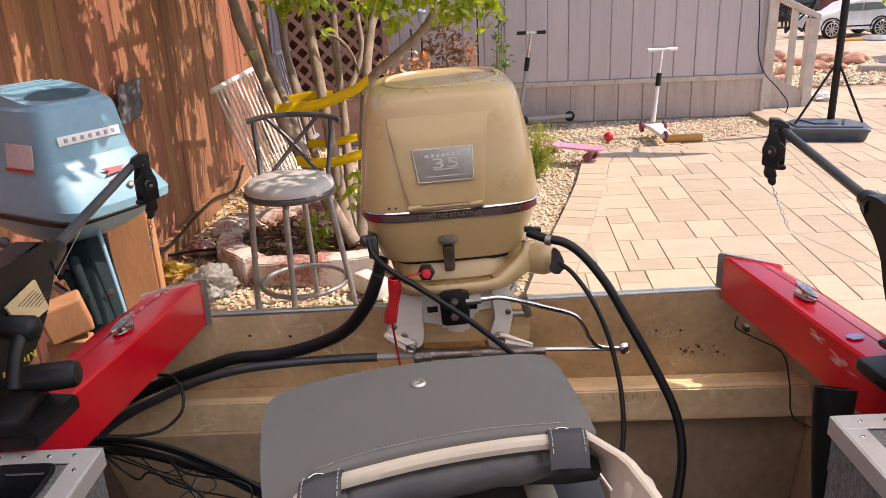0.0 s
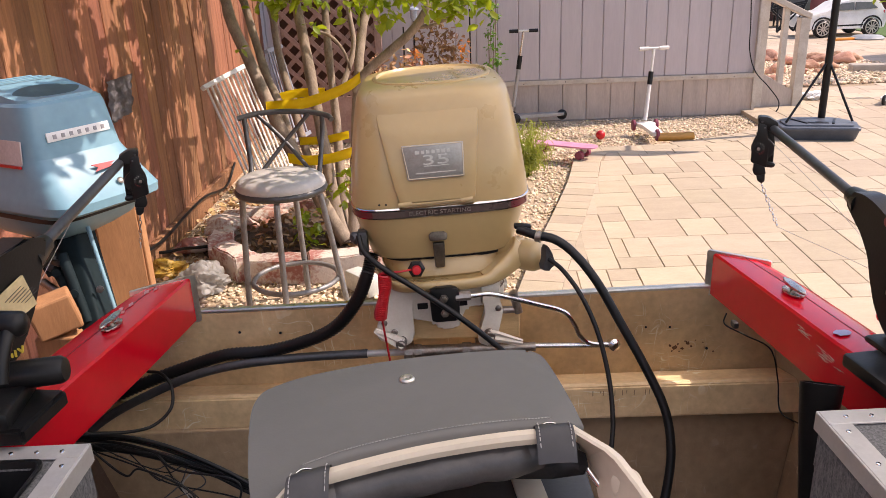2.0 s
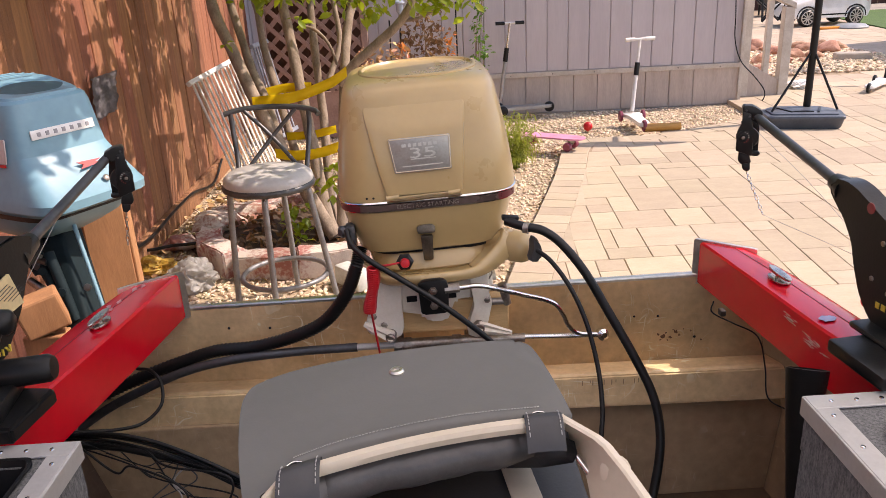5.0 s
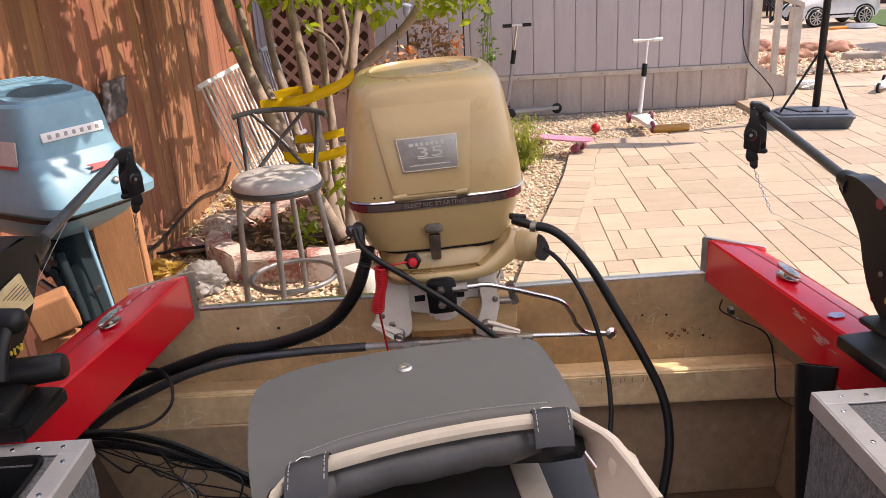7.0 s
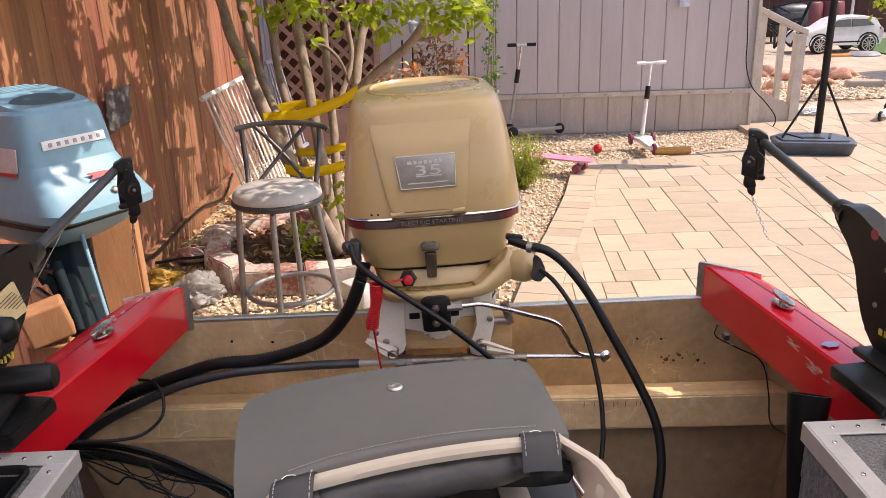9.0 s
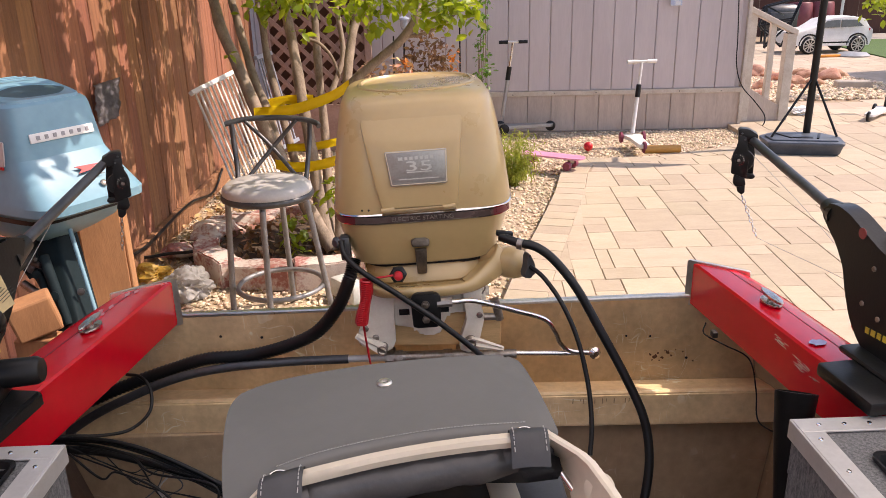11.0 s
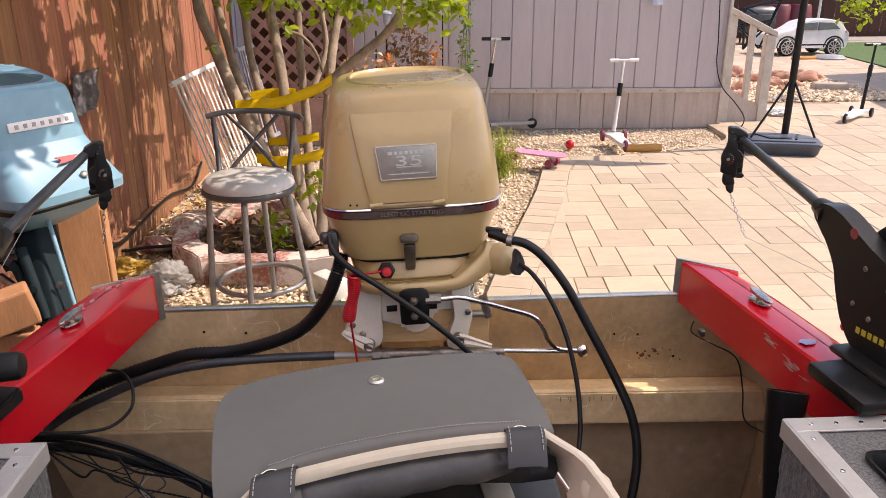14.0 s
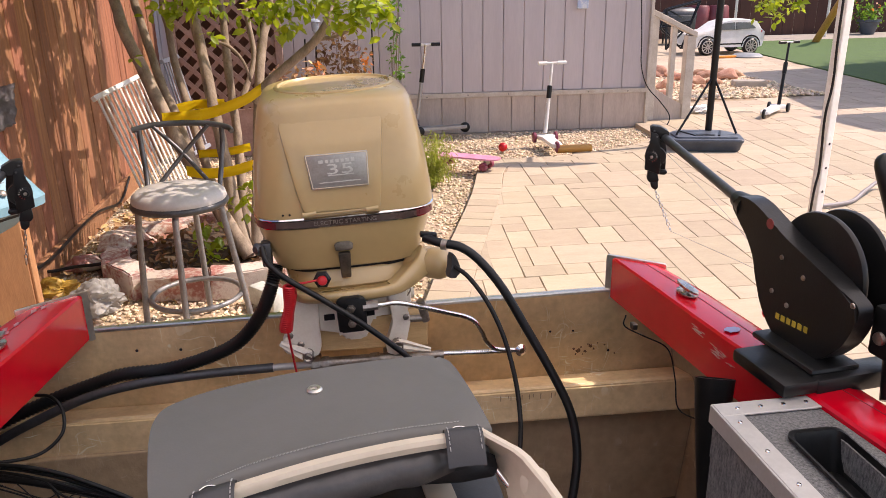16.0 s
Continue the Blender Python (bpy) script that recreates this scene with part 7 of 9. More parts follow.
for ang, spread in ((190, 0.205), (272, 0.225), (355, 0.255), (82, 0.225)):
    a = radians(ang)
    d = Vector((math.cos(a), math.sin(a), 0))
    bm = B()
    tube(bm, [d * 0.07 + Vector((0, 0, 0.586)), d * 0.145 + Vector((0, 0, 0.582)), d * 0.166 + Vector((0, 0, 0.568)), d * 0.175 + Vector((0, 0, 0.535)), d * (0.175 + (spread - 0.175) * 0.5) + Vector((0, 0, 0.28)), d * spread + Vector((0, 0, 0.006))], 0.0135, 12)
    part("leg", bm, GREYTUBE, stool)
    bm = B()
    lathe(bm, [(0.004, 0), (0.017, 0), (0.017, 0.02), (0.0135, 0.022)], d * spread, (0, 0, 1), 12)
    part("foot_cap", bm, BLACKRUB, stool)
bm = B()
tube(bm, ring_points((0.022, 0, 0.175), 0.192, 48), 0.0115, 10, closed=True)
part("foot_ring", bm, GREYTUBE, stool)
BK = [Vector((-0.155, 0.135, 0.60)), Vector((0.155, 0.135, 0.60))]
for s in (-1, 1):
    bm = B()
    tube(bm, [(s * 0.150, 0.10, 0.60), (s * 0.158, 0.16, 0.68), (s * 0.172, 0.205, 0.80), (s * 0.176, 0.215, 0.885)], 0.0115, 10)
    part("back_post", bm, DARKMETAL, stool)
bm = B()
tube(bm, [(-0.205, 0.205, 0.878), (-0.12, 0.23, 0.893), (0, 0.24, 0.896), (0.12, 0.23, 0.890), (0.20, 0.205, 0.876), (0.222, 0.18, 0.862)], 0.0125, 10)
part("top_rail", bm, DARKMETAL, stool, "dark curved top rail")
for s in (-1, 1):
    bm = B()
    tube(bm, [(s * 0.115, 0.225, 0.885), (0, 0.205, 0.765), (-s * 0.125, 0.135, 0.625)], 0.0095, 10)
    part("cross_bar", bm, DARKMETAL, stool)

# ---- white slatted metal panel leaning on the fence ----
def slat_panel(name, label, a, b, c, d, n, r, material_):
    """a-b: top bar, c-d: bottom bar."""
    th = thing(name, label, "metal panel", c)
    a, b, c_, d = [Vector(v) - Vector(c) for v in (a, b, c, d)]
    for p, q, nm in ((a, b, "top_bar"), (c_, d, "bottom_bar")):
        bm = B()
        m = (p + q) / 2
        box(bm, m, ((q - p).length + 0.05, 0.03, 0.028), m=basis((0, 0, 0), q - p, (c_ - a).cross(q - p)), bevel=0.004)
        part(nm, bm, material_, th, smooth=False)
    for i in range(n):
        t = (i + 0.3) / (n - 0.4)
        bm = B()
        rod(bm, a.lerp(b, t), c_.lerp(d, t), r, seg=8)
        part("slat", bm, material_, th)
    return th


slat_panel("metal_panel", "white slatted metal panel leaning on the board fence", (-1.304, 4.568, 0.834), (-1.155, 5.124, 0.900), (-1.016, 4.203, 0.270), (-0.885, 4.744, 0.294), 12, 0.0075, WHITEMETAL)
slat_panel("metal_panel", "grey slatted metal panel behind the tree stems", (-1.099, 5.459, 0.943), (-1.065, 5.778, 0.942), (-0.922, 5.145, 0.372), (-0.871, 5.461, 0.363), 6, 0.007, mat("grey_painted_metal", base=(0.32, 0.34, 0.40), rough=0.5, scale=12))

# cable along the fence foot, cloth on the fence, litter
hose("garden_hose", "black hose lying along the foot of the fence", "hose", [(-1.50, 5.75, 0.10), (-1.510, 5.460, -0.006), (-1.510, 4.951, 0.069), (-1.510, 4.560, 0.081), (-1.510, 4.108, 0.072), (-1.500, 3.808, 0.104), (-1.500, 3.535, 0.140)], 0.009, BLACKRUB)
hose("garden_hose", "thin black hose crossing the gravel by the planter", "hose", [(-1.694, 4.061, 0.020), (-1.517, 4.002, 0.020), (-1.395, 4.022, 0.030), (-1.252, 4.022, 0.040), (-1.165, 4.124, 0.050)], 0.009, BLACKRUB)
bm = B()
rows = []
ca, cb, cc, cd = [Vector(v) for v in ((-1.535, 3.718, 0.990), (-1.535, 4.063, 0.988), (-1.535, 3.970, 0.802), (-1.535, 3.707, 0.794))]
for i in range(15):
    t = i / 14
    rows.append([(ca.lerp(cd, t)).lerp(cb.lerp(cc, t), k / 12) + Vector((0.012 + 0.02 * noise.noise((k * 0.7, i * 0.45, 3)), 0, 0)) for k in range(13)])
skin(bm, rows)
bmesh.ops.solidify(bm, geom=bm.faces[:], thickness=0.002)
solo("cloth", bm, mat("grey_mesh_cloth", base=(0.27, 0.25, 0.27), dark=(0.13, 0.12, 0.13), rough=0.7, scale=9, bump=0.3, bump_scale=80), "crumpled grey mesh cloth hung on the fence", "cloth", autosharp=80)
def crumpled(name, label, c, s, material_, seed):
    bm = B()
    bmesh.ops.create_icosphere(bm, subdivisions=5, radius=0.5)
    o = Vector((seed * 3.1, seed * 7.7, 1.3))
    for v in bm.verts:
        k = 1 + 0.45 * noise.noise(v.co * 3 + o) - 0.34 * abs(noise.noise(v.co * 6 + o)) - 0.17 * abs(noise.noise(v.co * 9 + o))
        p = v.co * k
        v.co = Vector((p.x * s[0], p.y * s[1], max(-0.3, p.z) * s[2] + 0.3 * s[2]))
    ob = part(name, bm, material_, autosharp=50)
    ob.matrix_world = pose(*c)
    return tagged(ob, label, "bag")


crumpled("plastic_bag", "crumpled clear plastic bag on the gravel", (-1.168, 3.575, -0.045), (0.26, 0.24, 0.20), CLEARBAG, 3)
crumpled("plastic_bag", "crumpled yellow plastic bag on the gravel", (-1.413, 3.817, -0.045), (0.22, 0.16, 0.12), mat("yellow_bag", base=(0.60, 0.36, 0.06), rough=0.4, scale=12, bump=0.4), 5)
crumpled("plastic_bag", "white plastic sack lying on the paving by the steps", (4.022, 7.966, 0.000), (0.26, 0.2, 0.11), WHITEPLAS, 8)
bm = B()
box(bm, (0, 0, 0.05), (0.09, 0.20, 0.10), bevel=0.015)
ob = part("carton", bm, mat("white_green_carton", base=(0.70, 0.72, 0.66), rough=0.5, scale=9))
ob.matrix_world = pose(*(-0.356, 3.482, -0.045), 0, 0, 40)
tagged(ob, "white and green carton lying on the gravel", "carton")

# ---- teal motor on a timber stand ----
teal = thing("outboard_motor", "teal blue vintage outboard motor on a timber stand", "outboard motor", (-0.974, 1.92, -0.016), rz=60)
bm = B()
loft(bm, [(0, -0.032, 0.936, 0.140, 0.192, 6), (0, -0.045, 0.950, 0.153, 0.211, 6.5), (0, -0.045, 0.970, 0.153, 0.211, 7), (0, -0.041, 0.978, 0.151, 0.205, 7), (0, -0.026, 1.01, 0.143, 0.187, 7), (0, -0.007, 1.064, 0.1295, 0.159, 7), (0, -0.005, 1.071, 0.128, 0.1565, 7), (0, -0.003, 1.10, 0.125, 0.153, 6.8), (0, 0.0, 1.175, 0.117, 0.146, 6.5), (0, 0.002, 1.190, 0.115, 0.143, 6), (0, 0.003, 1.197, 0.109, 0.137, 5.5)], 64)
part("cowl", bm, TEAL, teal, "glossy teal blue engine cowl", autosharp=16)
bm = B()
def rise(y):
    """The top climbs towards the back."""
    return 0.026 * max(0.0, min(1.0, (y + 0.10) / 0.12))


def lens(k, z):
    """The lens-shaped hollow in the top."""
    return [Vector((x * k, 0.003 + y * k, z + (rise(y) if z > 1.2 else 0))) for x, y in superellipse(0.106, 0.134, 5, 56)]


def eye_(a, b, z):
    return [Vector((0.004 + x, -0.062 + y, z + (rise(y - 0.062) if z > 1.2 else 0))) for x, y in [(a * math.cos(2 * math.pi * i / 56), b * math.copysign(abs(math.sin(2 * math.pi * i / 56)) ** 1.5, math.sin(2 * math.pi * i / 56))) for i in range(56)]]


skin(bm, [lens(1.0, 1.1968), lens(0.985, 1.2035), eye_(0.092, 0.050, 1.2055), eye_(0.088, 0.046, 1.204)], closed=True)
for k in range(3):
    box(bm, (0.01, 0.04 + 0.032 * k, 1.2315), (0.17 - 0.01 * k, 0.006, 0.003), m=Matrix.Rotation(radians(3), 4, "Z"), bevel=0.001)
rim_ = part("top_rim", bm, TEAL, teal)
bm = B()
skin(bm, [eye_(0.088, 0.046, 1.204), eye_(0.080, 0.034, 1.190), eye_(0.02, 0.008, 1.187)], closed=True)
bmesh.ops.holes_fill(bm, edges=[e for e in bm.edges if e.is_boundary][:56], sides=0)
part("hollow", bm, mat("shadowed_teal", base=(0.05, 0.10, 0.12), dark=(0.03, 0.06, 0.07), rough=0.5, scale=8), rim_, "dark lens-shaped hollow")
bm = B()
box(bm, (0.0, -0.1555, 1.118), (0.172, 0.004, 0.022), m=Matrix.Rotation(radians(-8), 4, "X"), bevel=0.0015)
badge = part("badge", bm, WHITEPLAS, teal, "white name badge strip")
bm = B()
for i in range(7):
    box(bm, (-0.066 + i * 0.022, -0.1578, 1.118), (0.009, 0.002, 0.010), m=Matrix.Rotation(radians(-6), 4, "X"))
part("mark_bars", bm, mat("faded_grey_ink", base=(0.36, 0.35, 0.36), rough=0.6, scale=20), badge)
bm = B()
prism(bm, [(-0.036, 0.0), (0.030, 0.006), (0.012, 0.011), (0.030, 0.016), (-0.036, 0.020), (-0.022, 0.010)], 0.002, (0.020, -0.2100, 1.026), (1, 0, 0), (0, 0.66, 0.75))
part("flag_mark", bm, REDPLAS, teal, "small red flag mark", smooth=False)
bm = B()
prism(bm, [(-0.036, 0.0), (0.030, 0.004), (0.010, 0.008), (-0.024, 0.010)], 0.002, (0.020, -0.2205, 1.013), (1, 0, 0), (0, 0.66, 0.75))
part("flag_mark", bm, DARKMETAL, teal, smooth=False)
for x, z in ((0.030, 0.998), (0.072, 1.003)):
    bm = B()
    lathe(bm, [(0.002, 0), (0.009, 0), (0.009, 0.003), (0.005, 0.006), (0.001, 0.006)], (x, -0.2335, z - 0.002), (0, -1, 0.9), 14)
    part("knob", bm, STEEL, teal)
bm = B()
prism(bm, round_poly([(-0.05, -0.026), (0.05, -0.026), (0.05, 0.030), (-0.05, 0.030)], 0.003, 2), 0.003, (-0.1275, -0.065, 1.085), (0, -1, 0.0), (0.13, 0, 1))
lab = part("side_label", bm, mat("grey_white_label", base=(0.58, 0.53, 0.51), rough=0.5, scale=15), teal, "faded side label with a red stripe", smooth=False)
bm = B()
box(bm, (-0.1365, -0.065, 1.056), (0.004, 0.10, 0.006))
part("stripe", bm, REDPLAS, lab, smooth=False)
bm = B()
loft(bm, [(0, -0.024, 0.926, 0.143, 0.188, 6), (0, -0.024, 0.937, 0.143, 0.188, 6)], 56)
part("seal", bm, BLACKRUB, teal)
bm = B()
loft(bm, [(0, 0.0, 0.84, 0.055, 0.075, 3), (0, -0.002, 0.87, 0.105, 0.135, 4), (0, -0.015, 0.895, 0.125, 0.165, 5), (0, -0.022, 0.925, 0.138, 0.182, 6)], 48)
part("pan", bm, TEAL, teal, "teal lower pan")
bm = B()
tinv = teal.matrix_world.inverted()
ltop, lmid = tinv @ Vector((-0.939, 1.903, 0.880)), tinv @ Vector((-0.844, 1.749, 0.689))
lbot = ltop + (lmid - ltop) * ((ltop.z - 0.43) / (ltop.z - lmid.z))
t3 = tinv.to_3x3()
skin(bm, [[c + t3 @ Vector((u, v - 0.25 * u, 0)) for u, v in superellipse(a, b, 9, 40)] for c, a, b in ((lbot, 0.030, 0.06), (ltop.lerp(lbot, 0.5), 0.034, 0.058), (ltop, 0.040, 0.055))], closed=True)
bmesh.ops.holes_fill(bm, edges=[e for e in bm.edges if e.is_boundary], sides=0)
# near-black colour stands in for the cowl's shade on the leg
part("leg", bm, TEALDARK, teal, "teal drive leg with shade put into its colour")
bm = B()
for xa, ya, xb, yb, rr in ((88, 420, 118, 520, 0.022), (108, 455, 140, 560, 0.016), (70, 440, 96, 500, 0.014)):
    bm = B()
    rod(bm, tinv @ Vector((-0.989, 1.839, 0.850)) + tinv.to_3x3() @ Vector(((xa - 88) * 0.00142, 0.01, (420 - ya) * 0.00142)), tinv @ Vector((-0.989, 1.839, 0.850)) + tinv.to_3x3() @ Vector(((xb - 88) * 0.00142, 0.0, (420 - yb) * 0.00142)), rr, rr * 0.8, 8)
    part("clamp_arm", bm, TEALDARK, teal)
bm = B()
rod(bm, tinv @ Vector((-0.968, 1.770, 0.747)), tinv @ Vector((-0.874, 1.729, 0.695)), 0.010)
part("clamp_screw", bm, STEEL, teal)
bm = B()
lathe(bm, [(0.002, 0), (0.009, 0), (0.009, 0.004), (0.004, 0.005), (0.002, 0.005)], tinv @ Vector((-0.811, 1.724, 0.739)), tinv.to_3x3() @ Vector((0.3, -1, 0.2)), 14)
part("leg_plug", bm, DARKMETAL, teal)
bm = B()
rod(bm, tinv @ Vector((-0.846, 1.800, 0.880)), tinv @ Vector((-0.772, 1.700, 0.680)), 0.0055, 0.0050, 10)
part("leg_edge", bm, TEAL, teal, "pale blue strip along the edge of the drive leg")
for pa_, pb_, rr in (((-0.897, 1.750, 0.823), (-0.833, 1.680, 0.673), 0.013), ((-0.939, 1.780, 0.836), (-0.891, 1.720, 0.739), 0.011)):
    bm = B()
    rod(bm, tinv @ Vector(pa_), tinv @ Vector(pb_), rr, rr * 0.85, 10)
    lathe(bm, [(0.002, 0), (0.011, 0), (0.011, 0.006), (0.002, 0.007)], tinv @ (Vector(pa_).lerp(Vector(pb_), 0.55) + Vector((0, -rr, 0))), tinv.to_3x3() @ Vector((0.2, -1, 0.2)), 10)
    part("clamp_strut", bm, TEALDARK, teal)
r = random.Random(77)
for i in range(5):
    bm = B()
    rod(bm, (-0.13 - i * 0.016, 0.04 - 0.02 * i, 0.84 + 0.012 * i), (-0.11 - i * 0.012, -0.16, 0.80 + 0.02 * i), 0.005 + 0.003 * (i % 2))
    lathe(bm, [(0.003, 0), (0.013, 0), (0.013, 0.014), (0.003, 0.016)], (-0.12 - i * 0.014, -0.12 + 0.03 * i, 0.81 + 0.018 * i), (-0.6, -0.7, 0.1), 10)
    part("linkage", bm, DARKMETAL, teal)
bm = B()
tube(bm, [(-0.10, -0.10, 0.86), (-0.16, -0.16, 0.85), (-0.26, -0.20, 0.84)], 0.016, 12)
part("tiller", bm, BLACK, teal, "black tiller arm")
bm = B()
box(bm, (-0.17, -0.06, 0.83), (0.02, 0.05, 0.022), bevel=0.003)
part("fuel_tag", bm, GOLDINK, teal, "small yellow tag")
stand = thing("motor_stand", "rough plywood and timber stand holding the teal motor", "motor stand", (-1.02, 2.10, -0.07))
SO = Vector((-1.02, 2.10, -0.07))
bm = B()
pa, pb = Vector((-0.972, 2.114, 0.815)) - SO, Vector((-0.871, 2.167, 0.815)) - SO
d = (pb - pa)
d.z = 0
box(bm, (pa + pb) / 2 - Vector((0, 0, 0.15)), (d.length, 0.02, 0.32), m=basis((0, 0, 0), d, Vector((-d.y, d.x, 0))), bevel=0.003)
part("plywood_panel", bm, RAWWOOD, stand, "sunlit raw plywood panel", smooth=False)
for k in (0.0, 0.75):
    bm = B()
    c = pa.lerp(pb, k) + Vector((0.01, 0.03, 0))
    box(bm, (c.x, c.y, (c.z - 0.02) / 2), (0.05, 0.04, c.z - 0.02), bevel=0.004)
    part("upright", bm, RAWWOOD, stand, smooth=False)
bm = B()
c = Vector((-0.864, 1.595, 0.736)) - SO
box(bm, c, (0.095, 0.07, 0.085), m=Matrix.Rotation(radians(28), 4, "Z") @ Matrix.Rotation(radians(-12), 4, "Y"), bevel=0.006)
part("block", bm, RAWWOOD, stand, "raw timber block under the clamp", smooth=False)
bm = B()
box(bm, (c.x, c.y, (c.z - 0.05) / 2), (0.09, 0.05, c.z - 0.05), bevel=0.004)
part("upright", bm, RAWWOOD, stand, smooth=False)
bm = B()
box(bm, (0.02, -0.15, 0.02), (0.45, 0.65, 0.04), bevel=0.006)
part("foot", bm, RAWWOOD, stand, smooth=False)

# ---- toys and things on the far side of the yard ----
def wheel(bm, c, d, r, w, seg=20):
    lathe(bm, [(r * 0.25, -w / 2), (r * 0.85, -w / 2), (r, -w * 0.28), (r, w * 0.28), (r * 0.85, w / 2), (r * 0.25, w / 2)], c, d, seg)


def kick_scooter(name, label, bar, foot, tail, bar_dir, white, grip, stem_mat=None):
    """Stem from bar to foot, deck from foot to tail."""
    th = thing(name, label, "kick scooter", (foot[0], foot[1], 0), group="kick scooters in the yard")
    o = Vector((foot[0], foot[1], 0))
    bar, foot, tail = Vector(bar) - o, Vector(foot) - o, Vector(tail) - o
    bd = Vector(bar_dir).normalized()
    bm = B()
    rod(bm, foot, foot.lerp(bar, 0.55), 0.019, 0.017)
    part("stem", bm, stem_mat or white, th)
    bm = B()
    rod(bm, foot.lerp(bar, 0.52), bar, 0.0125)
    part("stem_tube", bm, stem_mat or (CHROME if grip is BLACK else WHITEMETAL), th)
    bm = B()
    rod(bm, foot.lerp(bar, 0.50), foot.lerp(bar, 0.68), 0.023)
    part("clamp", bm, BLACK, th)
    bm = B()
    rod(bm, bar - bd * 0.125, bar + bd * 0.125, 0.011)
    hb = part("handlebar", bm, WHITEMETAL, th)
    for s in (-1, 1):
        bm = B()
        rod(bm, bar + bd * s * 0.05, bar + bd * s * 0.135, 0.0165)
        part("grip", bm, grip, hb)
    d = (tail - foot)
    d.z = 0
    L = d.length
    d.normalize()
    sd = Vector((-d.y, d.x, 0))
    bm = B()
    prism(bm, round_poly([(-0.03, -0.075), (0.05, -0.085), (0.12, -0.055), (L, -0.045), (L + 0.03, 0), (L, 0.045), (0.12, 0.055), (0.05, 0.085), (-0.03, 0.075)], 0.02, 3), 0.030, (foot.x, foot.y, 0.045), d, sd, bevel=0.006)
    part("deck", bm, white, th)
    for c in (foot + sd * 0.10 + d * 0.0, foot - sd * 0.10 + d * 0.0, tail):
        bm = B()
        wheel(bm, (c.x, c.y, 0.05), sd, 0.05, 0.028)
        part("wheel", bm, BLACKRUB if grip is BLACK else MAGENTA, th)
    bm = B()
    rod(bm, foot + sd * 0.10 + Vector((0, 0, 0.05 - foot.z)), foot - sd * 0.10 + Vector((0, 0, 0.05 - foot.z)), 0.012)
    part("axle", bm, DARKMETAL, th)
    return th


kick_scooter("kick_scooter", "white three-wheeled kick scooter on the gravel edge", (1.995, 6.862, 0.705), (1.922, 6.769, 0.090), (1.906, 6.322, 0.060), (1, 0.12, 0), WHITEPLAS, WHITEMETAL)
kick_scooter("kick_scooter", "white kick scooter with black stem on the paving", (4.981, 7.985, 0.728), (4.874, 7.862, 0.070), (4.476, 7.466, 0.050), (0.95, 0.2, 0), WHITEPLAS, BLACK, BLACK)
kick_scooter("kick_scooter", "grey kick scooter with black grips leaning by the wall", (0.917, 7.420, 0.854), (0.814, 7.400, 0.154), (1.292, 7.440, 0.060), (1, 0.02, 0), mat("grey_scooter", base=(0.42, 0.42, 0.42), rough=0.4, metal=0.4, scale=12), BLACK)
bm = B()
lathe(bm, [(0.001, -0.041)] + [(0.041 * math.cos(a), 0.041 * math.sin(a)) for a in [radians(-80 + 16 * i) for i in range(11)]] + [(0.001, 0.041)], (0, 0, 0), (0, 0, 1), 24)
ob = part("ball", bm, REDPLAS)
ob.matrix_world = pose(*(1.502, 6.657, 0.000))
ob.location.z = 0.0
tagged(ob, "small shiny red ball on the gravel", "ball")
bm = B()
rod(bm, (1.902, 6.305, 0.035), (2.209, 6.316, 0.033), 0.036, 0.032, 16)
bmesh.ops.bevel(bm, geom=[e for e in bm.edges if len(e.link_faces) == 2 and e.calc_face_angle(0) > 1], offset=0.008, segments=2, affect="EDGES")
solo("wooden_post", bm, AMBERWOOD, "short amber round wooden post on the gravel edge", "wooden post")
skate = thing("skateboard", "pink plastic skateboard with plum wheels", "skateboard", (0, 0, 0))
sa, sb = Vector((0.817, 6.080, 0.095)), Vector((1.260, 5.780, 0.095))
d = (sb - sa).normalized()
sd = Vector((-d.y, d.x, 0))
bm = B()
prism(bm, round_poly([(-0.02, -0.05), (0.06, -0.075), ((sb - sa).length - 0.06, -0.075), ((sb - sa).length + 0.02, -0.05), ((sb - sa).length + 0.02, 0.05), ((sb - sa).length - 0.06, 0.075), (0.06, 0.075), (-0.02, 0.05)], 0.03, 4), 0.012, sa - Vector((0, 0, 0.006)), d, sd, bevel=0.003)
part("deck", bm, PINKPLAS, skate, "pink plastic deck")
for t in (0.17, 0.83):
    c = sa.lerp(sb, t)
    bm = B()
    box(bm, c - Vector((0, 0, 0.025)), (0.05, 0.05, 0.035), bevel=0.006)
    rod(bm, c + sd * 0.07 - Vector((0, 0, 0.055)), c - sd * 0.07 - Vector((0, 0, 0.055)), 0.008)
    part("truck", bm, STEEL, skate)
    for s in (-1, 1):
        bm = B()
        wheel(bm, c + sd * s * 0.068 - Vector((0, 0, 0.058)), sd, 0.034, 0.045)
        part("wheel", bm, MAGENTA, skate)

# basketball stand
hoop = thing("basketball_stand", "portable basketball stand with slate grey base and black pole", "basketball stand", (3.215, 6.27, 0.0), rz=-14)
bm = B()
bo = round_poly([(-0.30, -0.22), (0.30, -0.22), (0.33, 0.08), (0.20, 0.24), (-0.20, 0.24), (-0.33, 0.08)], 0.04, 4)
skin(bm, [[Vector((x * k, y * k, z)) for x, y in bo] for k, z in ((0.60, 0.001), (0.86, 0.001), (0.90, 0.012), (0.955, 0.075), (0.985, 0.082), (0.99, 0.100), (0.97, 0.106), (0.5, 0.106))], closed=True)
bmesh.ops.holes_fill(bm, edges=[e for e in bm.edges if e.is_boundary], sides=0)
base = part("base", bm, GREYPLAS, hoop, "slate grey plastic ballast base")
bm = B()
